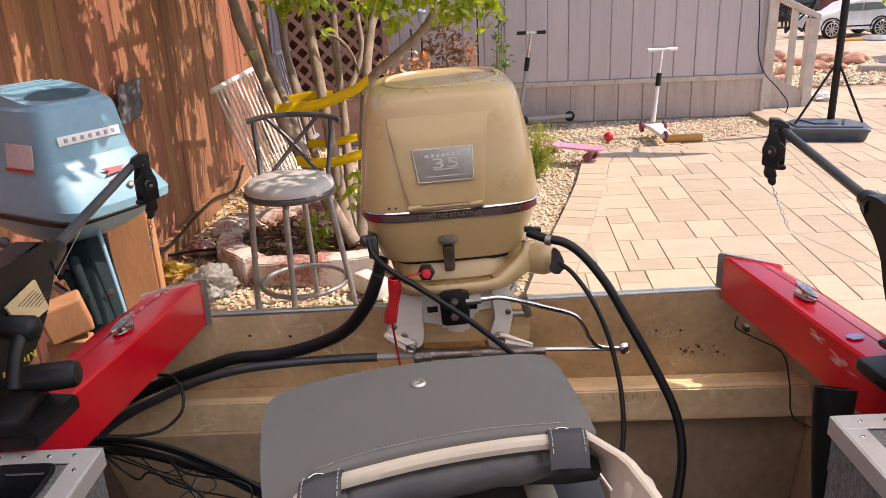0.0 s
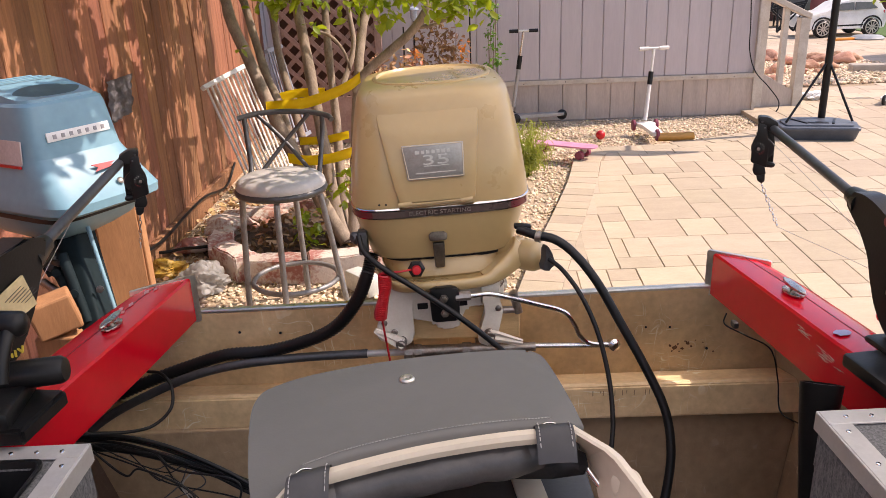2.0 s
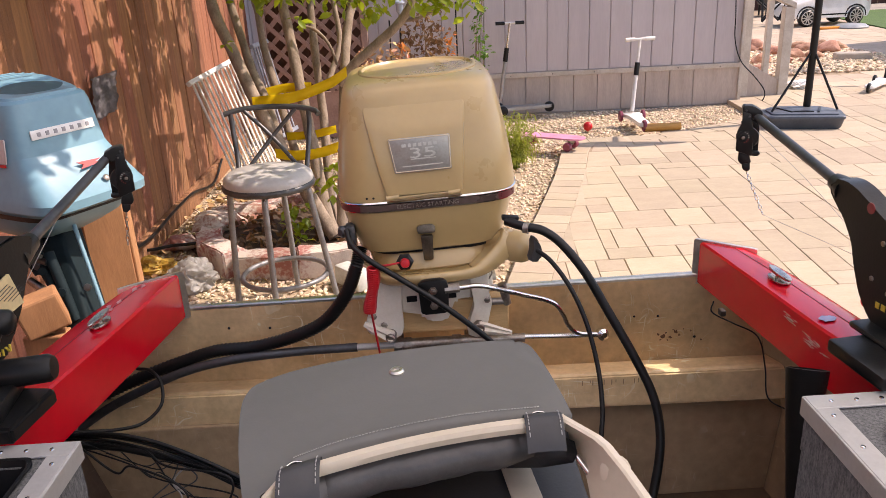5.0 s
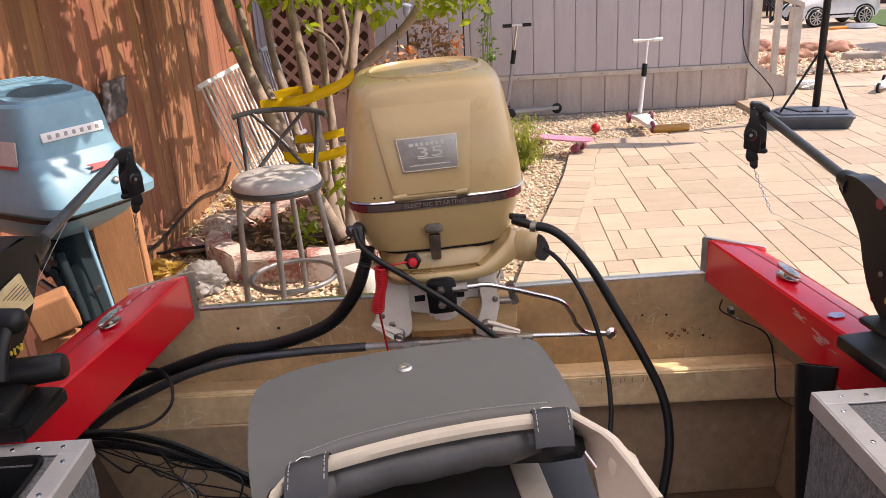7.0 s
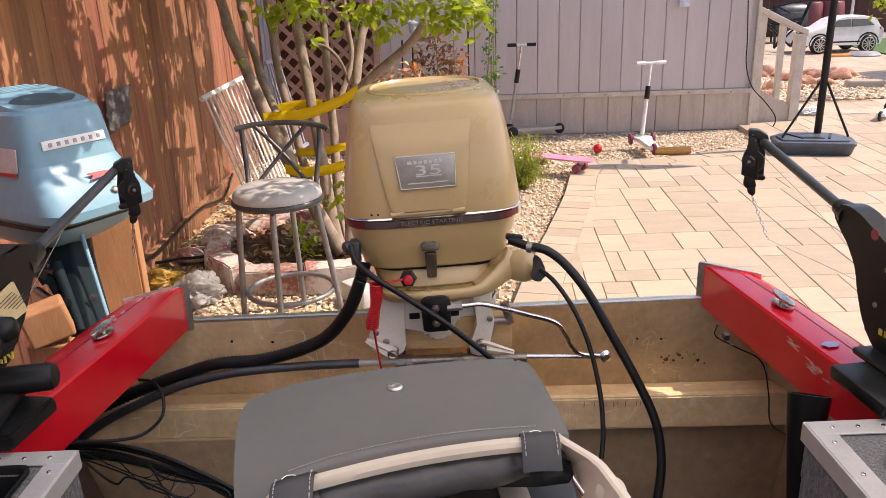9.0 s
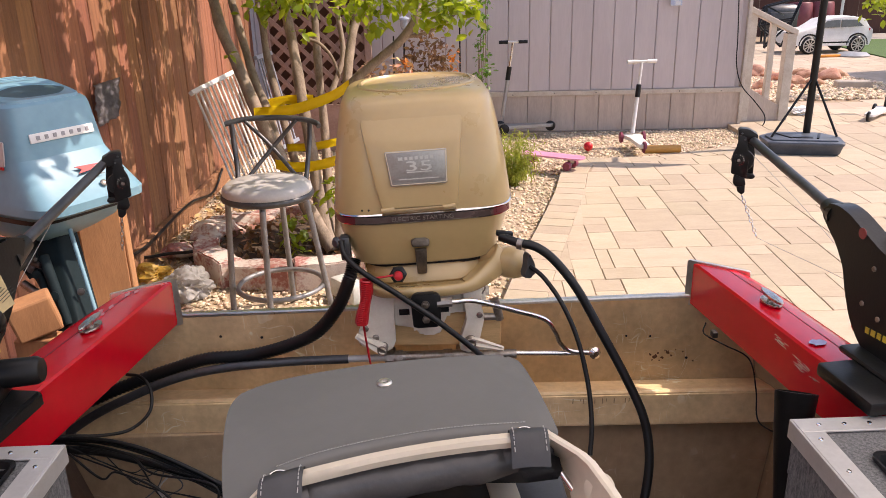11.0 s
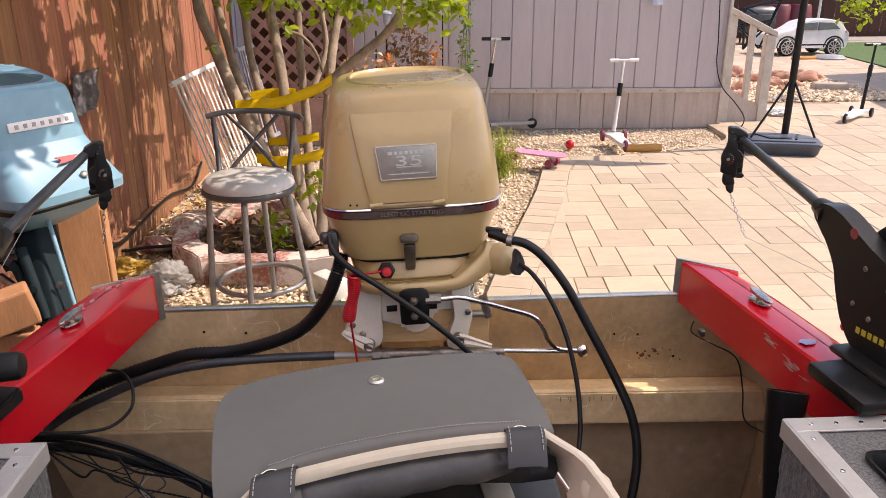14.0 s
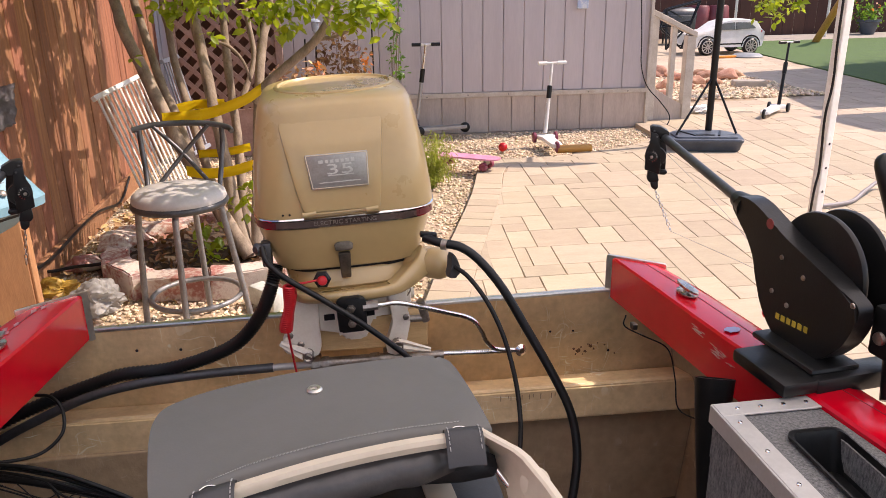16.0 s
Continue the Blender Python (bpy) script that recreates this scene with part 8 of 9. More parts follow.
prism(bm, round_poly([(-0.26, -0.15), (0.26, -0.15), (0.28, 0.06), (0.17, 0.20), (-0.17, 0.20), (-0.28, 0.06)], 0.03, 3), 0.018, (0, 0, 0.100), bevel=0.008)
part("base_top", bm, GREYPLAS, base)
bm = B()
box(bm, (0.0, -0.06, 0.120), (0.16, 0.035, 0.010), bevel=0.004)
box(bm, (-0.14, 0.02, 0.120), (0.02, 0.24, 0.012), m=Matrix.Rotation(radians(25), 4, "Z"), bevel=0.004)
box(bm, (0.14, 0.02, 0.120), (0.02, 0.24, 0.012), m=Matrix.Rotation(radians(-15), 4, "Z"), bevel=0.004)
part("rib", bm, BLACK, base)
bm = B()
rod(bm, (0.075, 0.17, 0.12), (0.080, 0.20, 2.3), 0.030, seg=16)
part("pole", bm, BLACK, hoop, "black steel pole")
bm = B()
prism(bm, round_poly([(-0.36, 1.72), (0.36, 1.72), (0.36, 2.25), (-0.36, 2.25)], 0.05, 4), 0.03, (0.04, -0.12, 0), (1, 0, 0), (0, 0, 1), bevel=0.004)
part("backboard", bm, WHITEPLAS, hoop, "white backboard", smooth=False)
bm = B()
rod(bm, (0.045, 0.20, 2.0), (0.045, -0.12, 2.0), 0.02)
part("bracket", bm, BLACK, hoop)
for x, y in ((-0.25, -0.08), (0.27, -0.02)):
    bm = B()
    rod(bm, (0.077, 0.18, 0.60), (x, y, 0.125), 0.010)
    part("brace", bm, BLACK, hoop)

# steps rail beside the house corner
rail = thing("stair_railing", "cream painted wooden stair railing by the house corner", "railing", (3.22, 7.70, -0.07))
def rpost(x, y, w, h, nm="baluster"):
    bm = B()
    box(bm, (x, y, h / 2), (w, w, h), bevel=0.005)
    part(nm, bm, TRIMPAINT, rail, smooth=False)


rpost(0.475, 0.0, 0.095, 0.92, "newel_post")
rpost(0.295, 0.0, 0.055, 1.02)
rpost(0.085, 0.0, 0.07, 1.16)
bm = B()
prism(bm, [(0.02, 1.14), (0.53, 0.90), (0.53, 0.955), (0.02, 1.20)], 0.11, (0, 0.055, 0), (1, 0, 0), (0, 0, 1), bevel=0.006)
part("handrail", bm, TRIMPAINT, rail, smooth=False)
bm = B()
prism(bm, [(0.0, 0.02), (0.43, 0.02), (0.43, 0.22), (0.0, 0.46)], 0.03, (0, 0.0, 0), (1, 0, 0), (0, 0, 1), bevel=0.004)
part("stringer_panel", bm, SKIRT, rail, smooth=False)
for i in range(3):
    bm = B()
    box(bm, (0.30 - i * 0.20, 0.5, 0.09 + i * 0.17), (0.30, 0.9, 0.16), bevel=0.008)
    part("step", bm, CONCRETE, rail, smooth=False)
hose("cable", "black cable running down the house corner", "cable", [(3.041, 7.475, 1.351), (3.080, 7.475, 0.848), (3.095, 7.475, 0.588), (3.163, 7.460, 0.385), (3.293, 7.420, 0.235), (3.398, 7.400, 0.092), (3.368, 7.380, -0.007), (3.259, 7.400, -0.039)], 0.0055, BLACKRUB)
bm = B()
box(bm, (2.476, 7.520, 1.214), (0.11, 0.012, 0.14), bevel=0.003)
sg = solo("plaque", bm, mat("blue_white_plaque", base=(0.42, 0.50, 0.66), dark=(0.70, 0.72, 0.75), rough=0.4, scale=30, spread=0.2), "small blue and white plaque on the house wall", "plaque", smooth=False)

# ---- plants by the house wall ----
def stems(parent, lines, r, material_, o):
    for ln in lines:
        bm = B()
        tube(bm, [Vector(p) - o for p in ln], r, 6, n=4)
        part("stem", bm, material_, parent)


def plant(name, label, cat_, base, blobs, size, material_, seed, stem_r=0.004, wide=1.0, extra=()):
    o = Vector((base[0], base[1], -0.05))
    th = thing(name, label, cat_, o)
    r = random.Random(seed)
    spots, lines = [], []
    for c, rad, n in blobs:
        c = Vector(c)
        lines.append([o, o.lerp(c, 0.5) + Vector((r.uniform(-0.03, 0.03), r.uniform(-0.03, 0.03), 0)), c])
        for k in range(n):
            spots.append(c + Vector((r.gauss(0, 1), r.gauss(0, 1), r.gauss(0, 1))) * rad * 0.5)
    stems(th, lines, stem_r, BARK, o)
    leaves("foliage", spots, size, material_, th, seed, o, wide=wide)
    for c, rad, n, m_ in extra:
        c = Vector(c)
        fl = leaves("flower", [c + Vector((r.gauss(0, 1), r.gauss(0, 1), r.gauss(0, 1))) * rad * 0.5 for k in range(n)], size * 0.8, m_, th, seed + 1, o)
        tagged(fl, kind="stuff")
    return th


plant("vine", "green vine climbing the house wall", "vine", (0.653, 7.909, 0.000), [((0.586, 7.200, 0.548), 0.10, 50), ((0.644, 7.200, 0.621), 0.06, 24), ((0.604, 7.250, 0.745), 0.06, 24), ((0.575, 7.250, 0.872), 0.06, 24), ((0.629, 7.250, 0.994), 0.06, 26), ((0.614, 7.300, 1.115), 0.07, 30), ((0.648, 7.300, 1.260), 0.07, 30)], 0.045, VINELEAF, 41)
plant("dry_shrub", "dry brown shrub with a few orange blooms", "shrub", (0.163, 8.203, 0.000), [((0.005, 6.900, 0.683), 0.16, 70), ((0.112, 6.950, 0.843), 0.18, 90), ((0.232, 6.900, 0.770), 0.14, 70), ((0.094, 7.000, 0.984), 0.12, 40), ((0.150, 6.850, 0.609), 0.15, 70), ((-0.063, 6.950, 0.826), 0.10, 30)], 0.055, DRYLEAF, 43, extra=(((0.332, 6.800, 0.798), 0.07, 26, ORANGELEAF), ((0.348, 6.800, 0.655), 0.05, 14, ORANGELEAF)))
plant("shrub", "low shrub of cream and orange leaves behind the motor", "shrub", (-0.311, 7.829, 0.000), [((-0.327, 6.500, 0.672), 0.12, 40), ((-0.208, 6.500, 0.699), 0.12, 46), ((-0.115, 6.500, 0.686), 0.10, 36), ((-0.418, 6.500, 0.722), 0.08, 24)], 0.06, mat("cream_leaf", base=(0.55, 0.40, 0.20), dark=(0.50, 0.20, 0.10), rough=0.6, scale=12, per=0.3, island=True), 47, extra=(((-0.086, 6.500, 0.776), 0.06, 20, ORANGELEAF),))
# feathery clump on the gravel
o = Vector((0.700, 5.429, -0.045))
fern = thing("fern", "feathery yellow-green ground fern on the gravel", "fern", o)
r = random.Random(51)
spots = []
for k in range(330):
    a, L = r.uniform(0, 6.28), r.uniform(0.06, 0.26)
    h = r.uniform(0.06, 0.42)
    for j in range(7):
        t = j / 6
        spots.append(o + Vector((math.cos(a) * L * t * 0.9, math.sin(a) * L * t * 0.7 + 0.12, h * t * (1.7 - 0.75 * t) + 0.02)))
leaves("foliage", spots, 0.046, GRASSLEAF, fern, 52, o, droop=0.6, wide=0.30)
for i, (pa, pb, lamp) in enumerate((((-0.217, 7.100, 0.545), (-0.198, 7.100, 0.956), False), ((-0.131, 7.000, 0.579), (-0.099, 7.000, 1.007), True), ((0.402, 7.200, 0.504), (0.402, 7.200, 1.080), False))):
    pa, pb = Vector(pa), Vector(pb)
    st = thing("garden_stake", "slim black garden stake in the bed" if not lamp else "solar garden lamp on a slim black stake", "garden stake", (pa.x, pa.y, -0.05))
    o = Vector((pa.x, pa.y, -0.05))
    bm = B()
    rod(bm, (0, 0, 0), pb - o, 0.007)
    part("stake", bm, BLACK, st)
    if lamp:
        bm = B()
        lathe(bm, [(0.012, 0), (0.030, 0.03), (0.032, 0.09), (0.05, 0.095), (0.045, 0.11), (0.01, 0.125)], pb - o, (0, 0, 1), 16)
        part("lamp_head", bm, mat("blue_grey_lamp", base=(0.40, 0.46, 0.55), rough=0.25, scale=10), st, "blue-grey lamp head")

# ---- toy car ----
car = thing("toy_car", "white ride-on toy car with dark windows and silver wheels", "toy car", (7.48, 14.35, 0.0), rz=2)
bm = B()
side = [(-0.70, 0.16), (-0.73, 0.28), (-0.71, 0.37), (-0.60, 0.42), (-0.34, 0.455), (-0.12, 0.60), (0.05, 0.640), (0.40, 0.640), (0.59, 0.605), (0.69, 0.47), (0.72, 0.42), (0.72, 0.28), (0.69, 0.15), (0.60, 0.13)]
rows = []
for yk, inset, hk in ((-0.36, 0.02, 0.86), (-0.34, 0.0, 0.97), (-0.2, 0.0, 1.0), (0.2, 0.0, 1.0), (0.34, 0.0, 0.97), (0.36, 0.02, 0.86)):
    rows.append([Vector((x * (1 - inset * 0.6), yk * (0.82 if z > 0.45 else 1.0), 0.13 + (z - 0.13) * hk)) for x, z in side])
skin(bm, rows, closed=True)
bmesh.ops.holes_fill(bm, edges=[e for e in bm.edges if e.is_boundary], sides=0)
body = part("body", bm, WHITEPLAS, car, "white plastic car body", autosharp=35)
for poly_, nm in (([(-0.28, 0.455), (-0.12, 0.572), (0.11, 0.588), (0.11, 0.455)], "window"), ([(0.14, 0.455), (0.14, 0.588), (0.42, 0.580), (0.55, 0.47)], "window")):
    bm = B()
    prism(bm, poly_, 0.02, (0, -0.365, 0), (1, 0, 0), (0, 0.12, 1), bevel=0.003)
    part(nm, bm, mat("toy_window", base=(0.15, 0.155, 0.15), rough=0.2, scale=9), body, smooth=False)
for x in (-0.44, 0.45):
    for y in (-0.33, 0.33):
        bm = B()
        wheel(bm, (x, y, 0.155), (0, 1, 0), 0.155, 0.10, 32)
        tyre = part("wheel", bm, BLACKRUB, car)
        bm = B()
        yy = y - 0.052 if y < 0 else y + 0.052
        tube(bm, ring_points((x, yy, 0.155), 0.112, 32, (1, 0, 0), (0, 0, 1)), 0.009, 6, closed=True)
        for k in range(10):
            a = 2 * math.pi * k / 10
            box(bm, (x + 0.06 * math.cos(a), yy - 0.004 * (1 if y < 0 else -1), 0.155 + 0.06 * math.sin(a)), (0.10, 0.008, 0.016), m=Matrix.Rotation(-a, 4, "Y"))
        part("rim", bm, ALUMATT, tyre, "silver spoked rim")
for x in (-0.44, 0.45):
    bm = B()
    tube(bm, [(x + 0.19 * math.cos(a), -0.352, 0.155 + 0.19 * math.sin(a)) for a in [math.pi * k / 14 for k in range(15)]], 0.014, 8, smooth=False)
    part("wheel_arch", bm, BLACK, body)
bm = B()
box(bm, (0.69, -0.25, 0.40), (0.04, 0.12, 0.06), bevel=0.01)
part("tail_light", bm, REDPLAS, body)
bm = B()
box(bm, (0.05, -0.355, 0.20), (0.50, 0.012, 0.03), bevel=0.004)
part("sill", bm, BLACK, body)
bm = B()
lathe(bm, [(0.001, 0), (0.27, 0), (0.28, 0.02), (0.22, 0.06), (0.05, 0.07), (0.001, 0.07)], (0, 0, 0), (0, 0, 1), 28)
ob = part("disc_sled", bm, mat("grey_disc", base=(0.36, 0.38, 0.40), rough=0.4, scale=8))
ob.matrix_world = pose(*(7.630, 13.533, 0.000))
tagged(ob, "round grey plastic disc lying on the paving", "disc")
bm = B()
box(bm, (0, 0, 0.02), (0.5, 0.12, 0.035), bevel=0.008)
ob = part("toy_board", bm, mat("orange_plastic", base=(0.75, 0.28, 0.03), rough=0.4, scale=9))
ob.matrix_world = pose(*(7.151, 13.463, 0.000), 0, 0, 12)
tagged(ob, "orange plastic board by the toy car", "toy")

# ---- canopy leg with its cable, boat rod holder at the edge ----
canopy = thing("pop_up_canopy", "pop-up canopy with white square legs and pale cloth roof", "canopy", (1.395, 1.985, 0.0))
CA, CB = Vector((-math.cos(radians(CANOPY_TURN)), -math.sin(radians(CANOPY_TURN)), 0)), Vector((math.sin(radians(CANOPY_TURN)), -math.cos(radians(CANOPY_TURN)), 0))
EAVE, SPAN = 2.12, 2.48
corners = [Vector((0, 0, 0)), CA * SPAN, (CA + CB) * SPAN, CB * SPAN]
for q in corners:
    bm = B()
    prism(bm, round_poly([(-0.0145, -0.0145), (0.0145, -0.0145), (0.0145, 0.0145), (-0.0145, 0.0145)], 0.004, 2), EAVE - 0.03, (q.x, q.y, 0.004), -CA, -CB)
    tube_leg = part("leg", bm, WHITEMETAL, canopy, "white square steel leg with adjusting holes", smooth=False)
    bm = B()
    prism(bm, round_poly([(-0.06, -0.06), (0.06, -0.06), (0.06, 0.06), (-0.06, 0.06)], 0.01, 2), 0.006, (q.x, q.y, 0.0), -CA, -CB)
    part("foot_plate", bm, WHITEMETAL, tube_leg, smooth=False)
    if q.length < 0.1:
        for i in range(14):
            bm = B()
            lathe(bm, [(0.001, 0), (0.0038, 0), (0.0038, 0.001), (0.001, 0.0012)], q + CB * 0.0146 + Vector((0, 0, 0.06 + i * 0.07)), CB, 10)
            part("hole", bm, BLACKRUB, tube_leg)
CANVAS = leafy("pale_canopy_cloth", (0.86, 0.84, 0.81), (0.80, 0.78, 0.75), CANOPY_THROUGH, 0.02, 0.95)
peak = (CA + CB) * SPAN / 2 + Vector((0, 0, EAVE + 0.62))
for p, q in zip(corners, corners[1:] + corners[:1]):
    p, q = p + Vector((0, 0, EAVE)), q + Vector((0, 0, EAVE))
    bm = B()
    vs = [bm.verts.new(v) for v in (p, q, peak)]
    bm.faces.new(vs)
    bmesh.ops.subdivide_edges(bm, edges=bm.edges[:], cuts=7, use_grid_fill=True)
    for v in bm.verts:
        k = (v.co.z - EAVE) / 0.62
        v.co.z -= 0.10 * k * (1 - k)
    down = Vector((0, 0, -0.19))
    skin(bm, [[p.lerp(q, i / 8) for i in range(9)], [p.lerp(q, i / 8) + down for i in range(9)]])
    part("roof_cloth", bm, CANVAS, canopy, "pale cloth roof side with a hanging edge")
    for k in range(2):
        for sgn in (0, 1):
            bm = B()
            u, v = p.lerp(q, k / 2), p.lerp(q, (k + 1) / 2)
            rod(bm, u + Vector((0, 0, -0.05 - 0.32 * sgn)), v + Vector((0, 0, -0.05 - 0.32 * (1 - sgn))), 0.011, seg=8)
            part("truss_bar", bm, WHITEMETAL, canopy)
hose("cable", "black cable hanging beside the white canopy leg", "cable", [(1.372, 1.965, 2.2), (1.370, 1.962, 1.35), (1.374, 1.960, 1.15), (1.362, 1.955, 1.05), (1.372, 1.96, 0.9), (1.360, 1.955, 0.75), (1.365, 1.96, 0.02)], 0.0035, BLACKRUB)
hose("garden_hose", "grey hose curling across the paving from the canopy leg", "hose", [(3.018, 4.325, 0.020), (3.188, 4.344, 0.020), (3.351, 4.407, 0.020), (3.546, 4.545, 0.050), (3.786, 4.698, 0.050), (3.9, 4.4, 0.02)], 0.013, mat("grey_hose", base=(0.30, 0.27, 0.27), rough=0.5, scale=12))
bm = B()
tube(bm, [(0.775, 0.86, 0.845), (0.80, 0.90, 0.90), (0.957, 1.122, 0.998), (0.962, 1.190, 1.101), (0.976, 1.202, 1.112)], 0.016, 14)
solo("outrigger_handle", bm, BLACK, "black upright handle beside the downrigger", "handle")

# ---- distance: fence, swing leg, pot, furniture, overhanging leaves ----
ff = thing("wall_far", "dark brown stained board fence behind the lawn", "fence", (4.0, 18.3, -0.07), kind="structure")
fp = board_mesh("plank", 0.285, 0.02, 1.95, FARWALL)
for i in range(90):
    piece("plank", fp, ff, pose(i * 0.292, 0.004 * (i % 2), 0.0))
sw = B()
rod(sw, (10.553, 15.964, 0.000), (10.727, 15.157, 1.347), 0.075, seg=12)
solo("swing_leg", sw, AMBERWOOD, "slanting amber timber leg of a play swing", "swing leg")
pot = thing("flower_pot", "dark round flower pot with an orange and green plant", "flower pot", (13.016, 17.655, 0.000))
bm = B()
lathe(bm, [(0.14, 0), (0.24, 0.30), (0.27, 0.31), (0.27, 0.36), (0.23, 0.36), (0.2, 0.33), (0.01, 0.33)], (0, 0, 0), (0, 0, 1), 24)
part("pot", bm, GREYPLAS, pot)
r = random.Random(61)
leaves("foliage", [Vector((r.gauss(0, 0.18), r.gauss(0, 0.18), 0.5 + r.gauss(0, 0.14))) for k in range(200)], 0.11, VINELEAF, pot, 62)
leaves("flower", [Vector((r.gauss(0, 0.18), r.gauss(0, 0.18), 0.62 + r.gauss(0, 0.10))) for k in range(16)], 0.09, ORANGELEAF, pot, 63)
for i, c in enumerate(((8.872, 18.252, 0.000), (9.374, 18.261, 0.000), (9.300, 18.709, 0.000))):
    bm = B()
    lathe(bm, [(0.001, 0), (0.24, 0), (0.28, 0.2), (0.30, 0.45), (0.27, 0.72), (0.24, 0.75), (0.001, 0.75)], (0, 0, 0), (0, 0, 1), 24)
    ob = part("barrel", bm, mat("dull_red_plastic", base=(0.22, 0.05, 0.06), rough=0.5, scale=8))
    ob.matrix_world = pose(*c)
    tagged(ob, "dull red plastic barrel by the far fence", "barrel", group="red barrels")
grill = thing("grill", "dark covered barbecue grill by the steps", "grill", (7.693, 16.676, 0.000))
bm = B()
box(bm, (0, 0, 0.42), (0.6, 0.45, 0.4), bevel=0.03)
part("cabinet", bm, DARKMETAL, grill)
bm = B()
lathe(bm, [(0.02, -0.36), (0.15, -0.34), (0.18, -0.26), (0.18, 0.26), (0.15, 0.34), (0.02, 0.36)], (0, 0, 0.60), (1, 0, 0), 20)
part("hood", bm, DARKMETAL, grill)
for x in (-0.26, 0.26):
    for y in (-0.18, 0.18):
        bm = B()
        rod(bm, (x, y, 0.0), (x, y, 0.3), 0.02)
        part("leg", bm, BLACK, grill)
bm = B()
box(bm, (-0.55, 0, 0.66), (0.40, 0.42, 0.03), bevel=0.006)
part("side_shelf", bm, BLACK, grill)
# added shade roof outside the view, shaped so its edge falls across the paving and the lawn
roof = thing("shade_cover", "unseen flat cover on posts, added to shade paving and lawn", "patio cover", (8.0, 8.0, 0.0))
ro = Vector((8.0, 8.0, 0.0))
for quad in (((8.17, 11.50), (7.30, 8.05), (11.0, 8.30), (11.9, 12.3)), ((7.02, 7.72), (7.12, 6.80), (10.9, 6.5), (10.8, 8.0))):
    bm = B()
    prism(bm, [(x - ro.x, y - ro.y) for x, y in quad], 0.03, (0, 0, 2.38))
    part("canvas", bm, CREAMLABEL, roof, smooth=False)
for x, y in ((7.25, 7.45), (11.2, 7.2), (11.8, 12.2)):
    bm = B()
    rod(bm, (x - ro.x, y - ro.y, 0), (x - ro.x, y - ro.y, 2.385), 0.035)
    part("post", bm, WHITEMETAL, roof)
# folding garden lounger with dark green canvas
lg = thing("garden_lounger", "dark green canvas lounger on a black tubular frame", "lounger", (6.747, 14.931, 0.000))
lo_ = Vector((6.747, 14.931, 0.000))
def lrod(a, b, r_, nm, m_):
    bm = B()
    tube(bm, [Vector(v) - lo_ for v in (a, b)], r_, 8, n=2)
    part(nm, bm, m_, lg)


LP = [Vector(v) for v in ((6.430, 14.504, 0.819), (7.081, 14.466, 0.972), (6.362, 14.261, 0.108), (6.651, 14.226, 0.124), (6.895, 14.356, 0.588), (6.281, 14.410, 0.496))]
for a, b in ((0, 1), (0, 2), (1, 3), (4, 2), (5, 3), (5, 4), (0, 5)):
    lrod(LP[a], LP[b], 0.018, "tube", BLACK)
    lrod(LP[a] + Vector((0.25, 0.55, 0.0)), LP[b] + Vector((0.25, 0.55, 0.0)), 0.018, "tube", BLACK)
bm = B()
skin(bm, [[LP[0] - lo_, LP[1].lerp(LP[0], 0.35) - lo_], [LP[0] - lo_ + Vector((0.25, 0.55, -0.02)), LP[1].lerp(LP[0], 0.35) - lo_ + Vector((0.25, 0.55, -0.02))]])
skin(bm, [[LP[0] - lo_, LP[5].lerp(LP[4], 0.7) - lo_ + Vector((0.0, 0, 0.1))], [LP[0] - lo_ + Vector((0.25, 0.55, 0)), LP[5].lerp(LP[4], 0.7) - lo_ + Vector((0.25, 0.55, 0.1))]])
bmesh.ops.solidify(bm, geom=bm.faces[:], thickness=0.01)
part("canvas", bm, mat("dark_green_canvas", base=(0.035, 0.05, 0.045), rough=0.85, scale=14), lg, "dark green canvas")
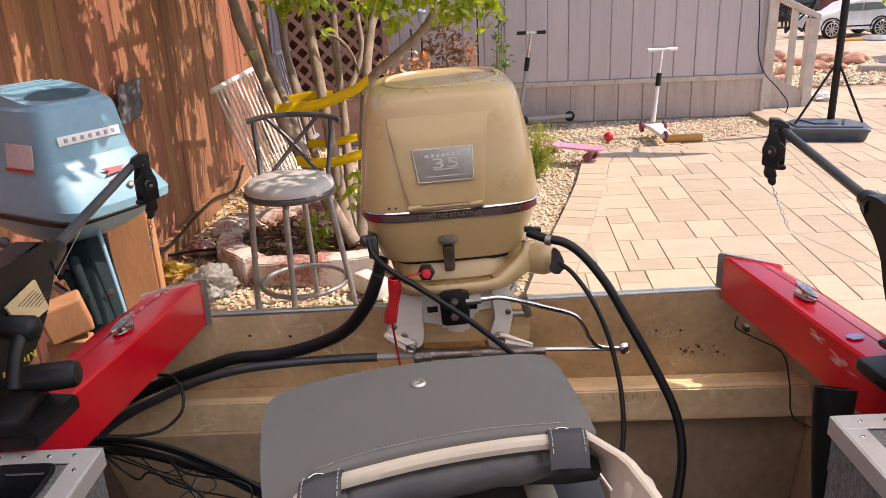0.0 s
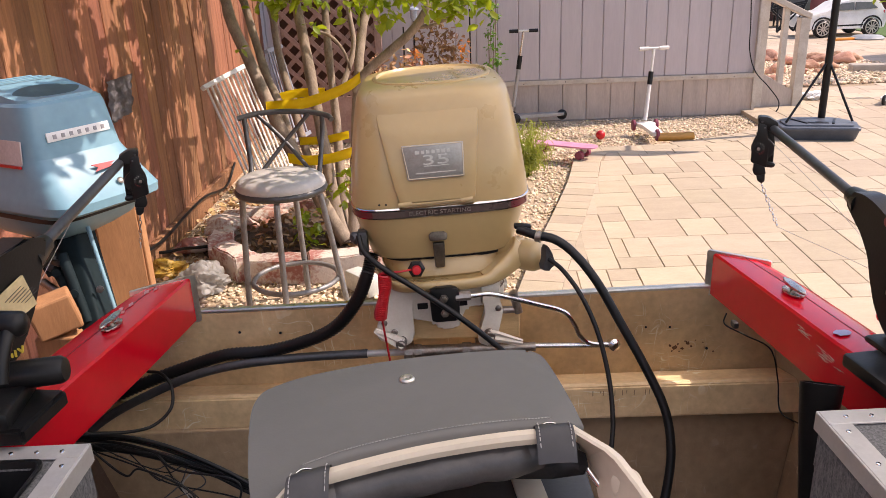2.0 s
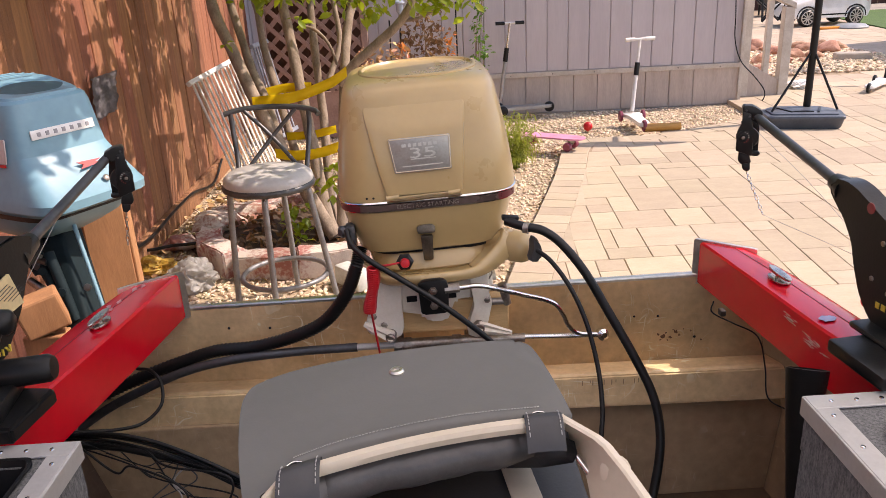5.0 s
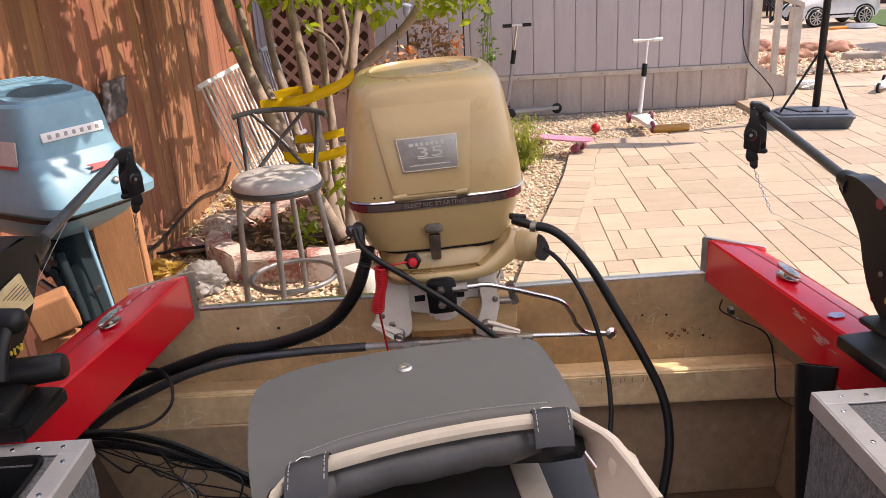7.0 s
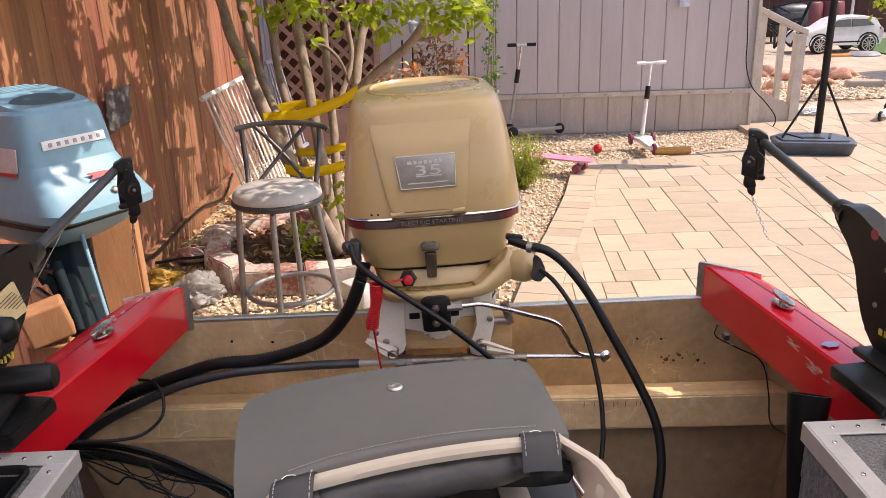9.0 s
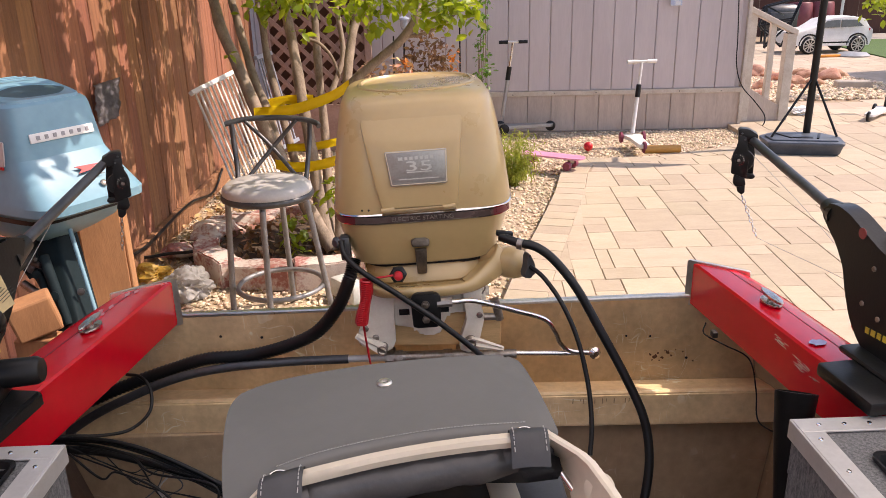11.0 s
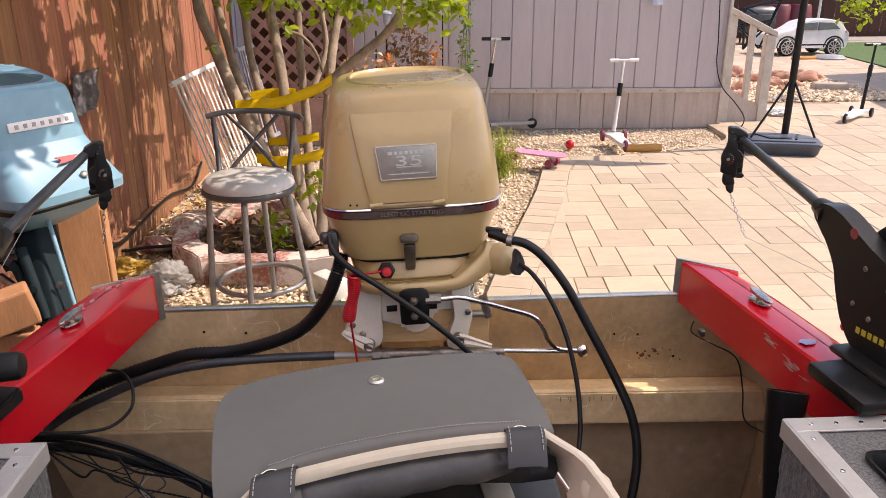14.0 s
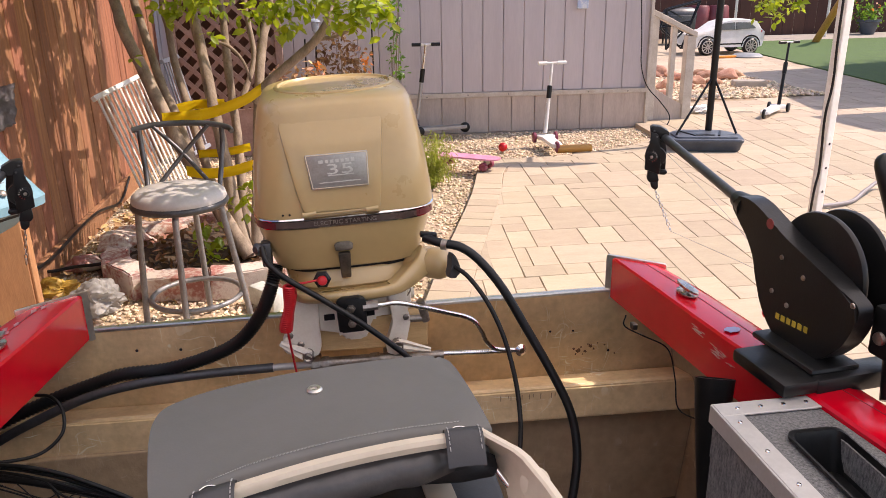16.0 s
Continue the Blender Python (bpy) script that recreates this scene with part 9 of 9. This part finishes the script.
pt = thing("gazebo_frame", "white and dark tubular frame behind the toy car", "frame", (10.2, 17.2, 0.0))
for a, b, m_, nm in (((-0.9, 0, 0), (-0.9, 0, 2.2), WHITEMETAL, "post"), ((1.4, 0, 0), (1.4, 0, 2.2), WHITEMETAL, "post"), ((-0.9, 0, 0.95), (1.4, 0, 1.35), WHITEMETAL, "rail")):
    bm = B()
    rod(bm, a, b, 0.03)
    part(nm, bm, m_, pt)
# trunk and main crown are out of view, added to shade the lawn edge
spr = thing("garden_tree", "garden tree with an unseen crown added to shade the lawn edge", "tree", (12.6, 10.9, -0.07))
o = Vector((12.6, 10.9, -0.07))
bm = B()
tube(bm, [(0, 0, 0), (-0.1, 0, 0.9), (-0.3, -0.1, 1.7), (-0.9, -0.2, 2.6)], 0.17, 12, r_end=0.10)
part("trunk", bm, BARK, spr)
tip = Vector((5.607, 9.411, 1.526)) - o
for q in ((-2.4, -1.6, 2.9), (-3.6, -0.4, 3.0), (-2.2, 1.2, 3.1), (tip.x, tip.y, tip.z)):
    bm = B()
    tube(bm, [(-0.6, -0.15, 2.1), Vector((-0.6, -0.15, 2.1)).lerp(Vector(q), 0.5) + Vector((0, 0, 0.5)), q], 0.07, 8, r_end=0.012)
    part("limb", bm, BARK, spr)
r = random.Random(71)
spots = []
for c, rad, n in (((5.382, 9.091, 1.137), 0.18, 60), ((5.675, 9.163, 1.156), 0.18, 50), ((5.290, 9.086, 1.086), 0.10, 22), ((5.439, 9.022, 0.967), 0.08, 12), ((5.710, 9.126, 1.064), 0.09, 16)):
    for k in range(n):
        spots.append(Vector(c) + Vector((r.gauss(0, 1), r.gauss(0, 1), r.gauss(0, 0.8))) * rad * 0.55)
# unseen clumps, placed only for their shade
for i in range(26):
    c = Vector((r.uniform(10.6, 13.4), r.uniform(9.4, 12.2), r.uniform(2.6, 3.6)))
    if c.x < 8.9 and c.y < 9.4:
        continue
    for k in range(90):
        spots.append(c + Vector((r.gauss(0, 0.28), r.gauss(0, 0.28), r.gauss(0, 0.16))))
leaves("crown", spots, 0.095, LEAF, spr, 72, o)
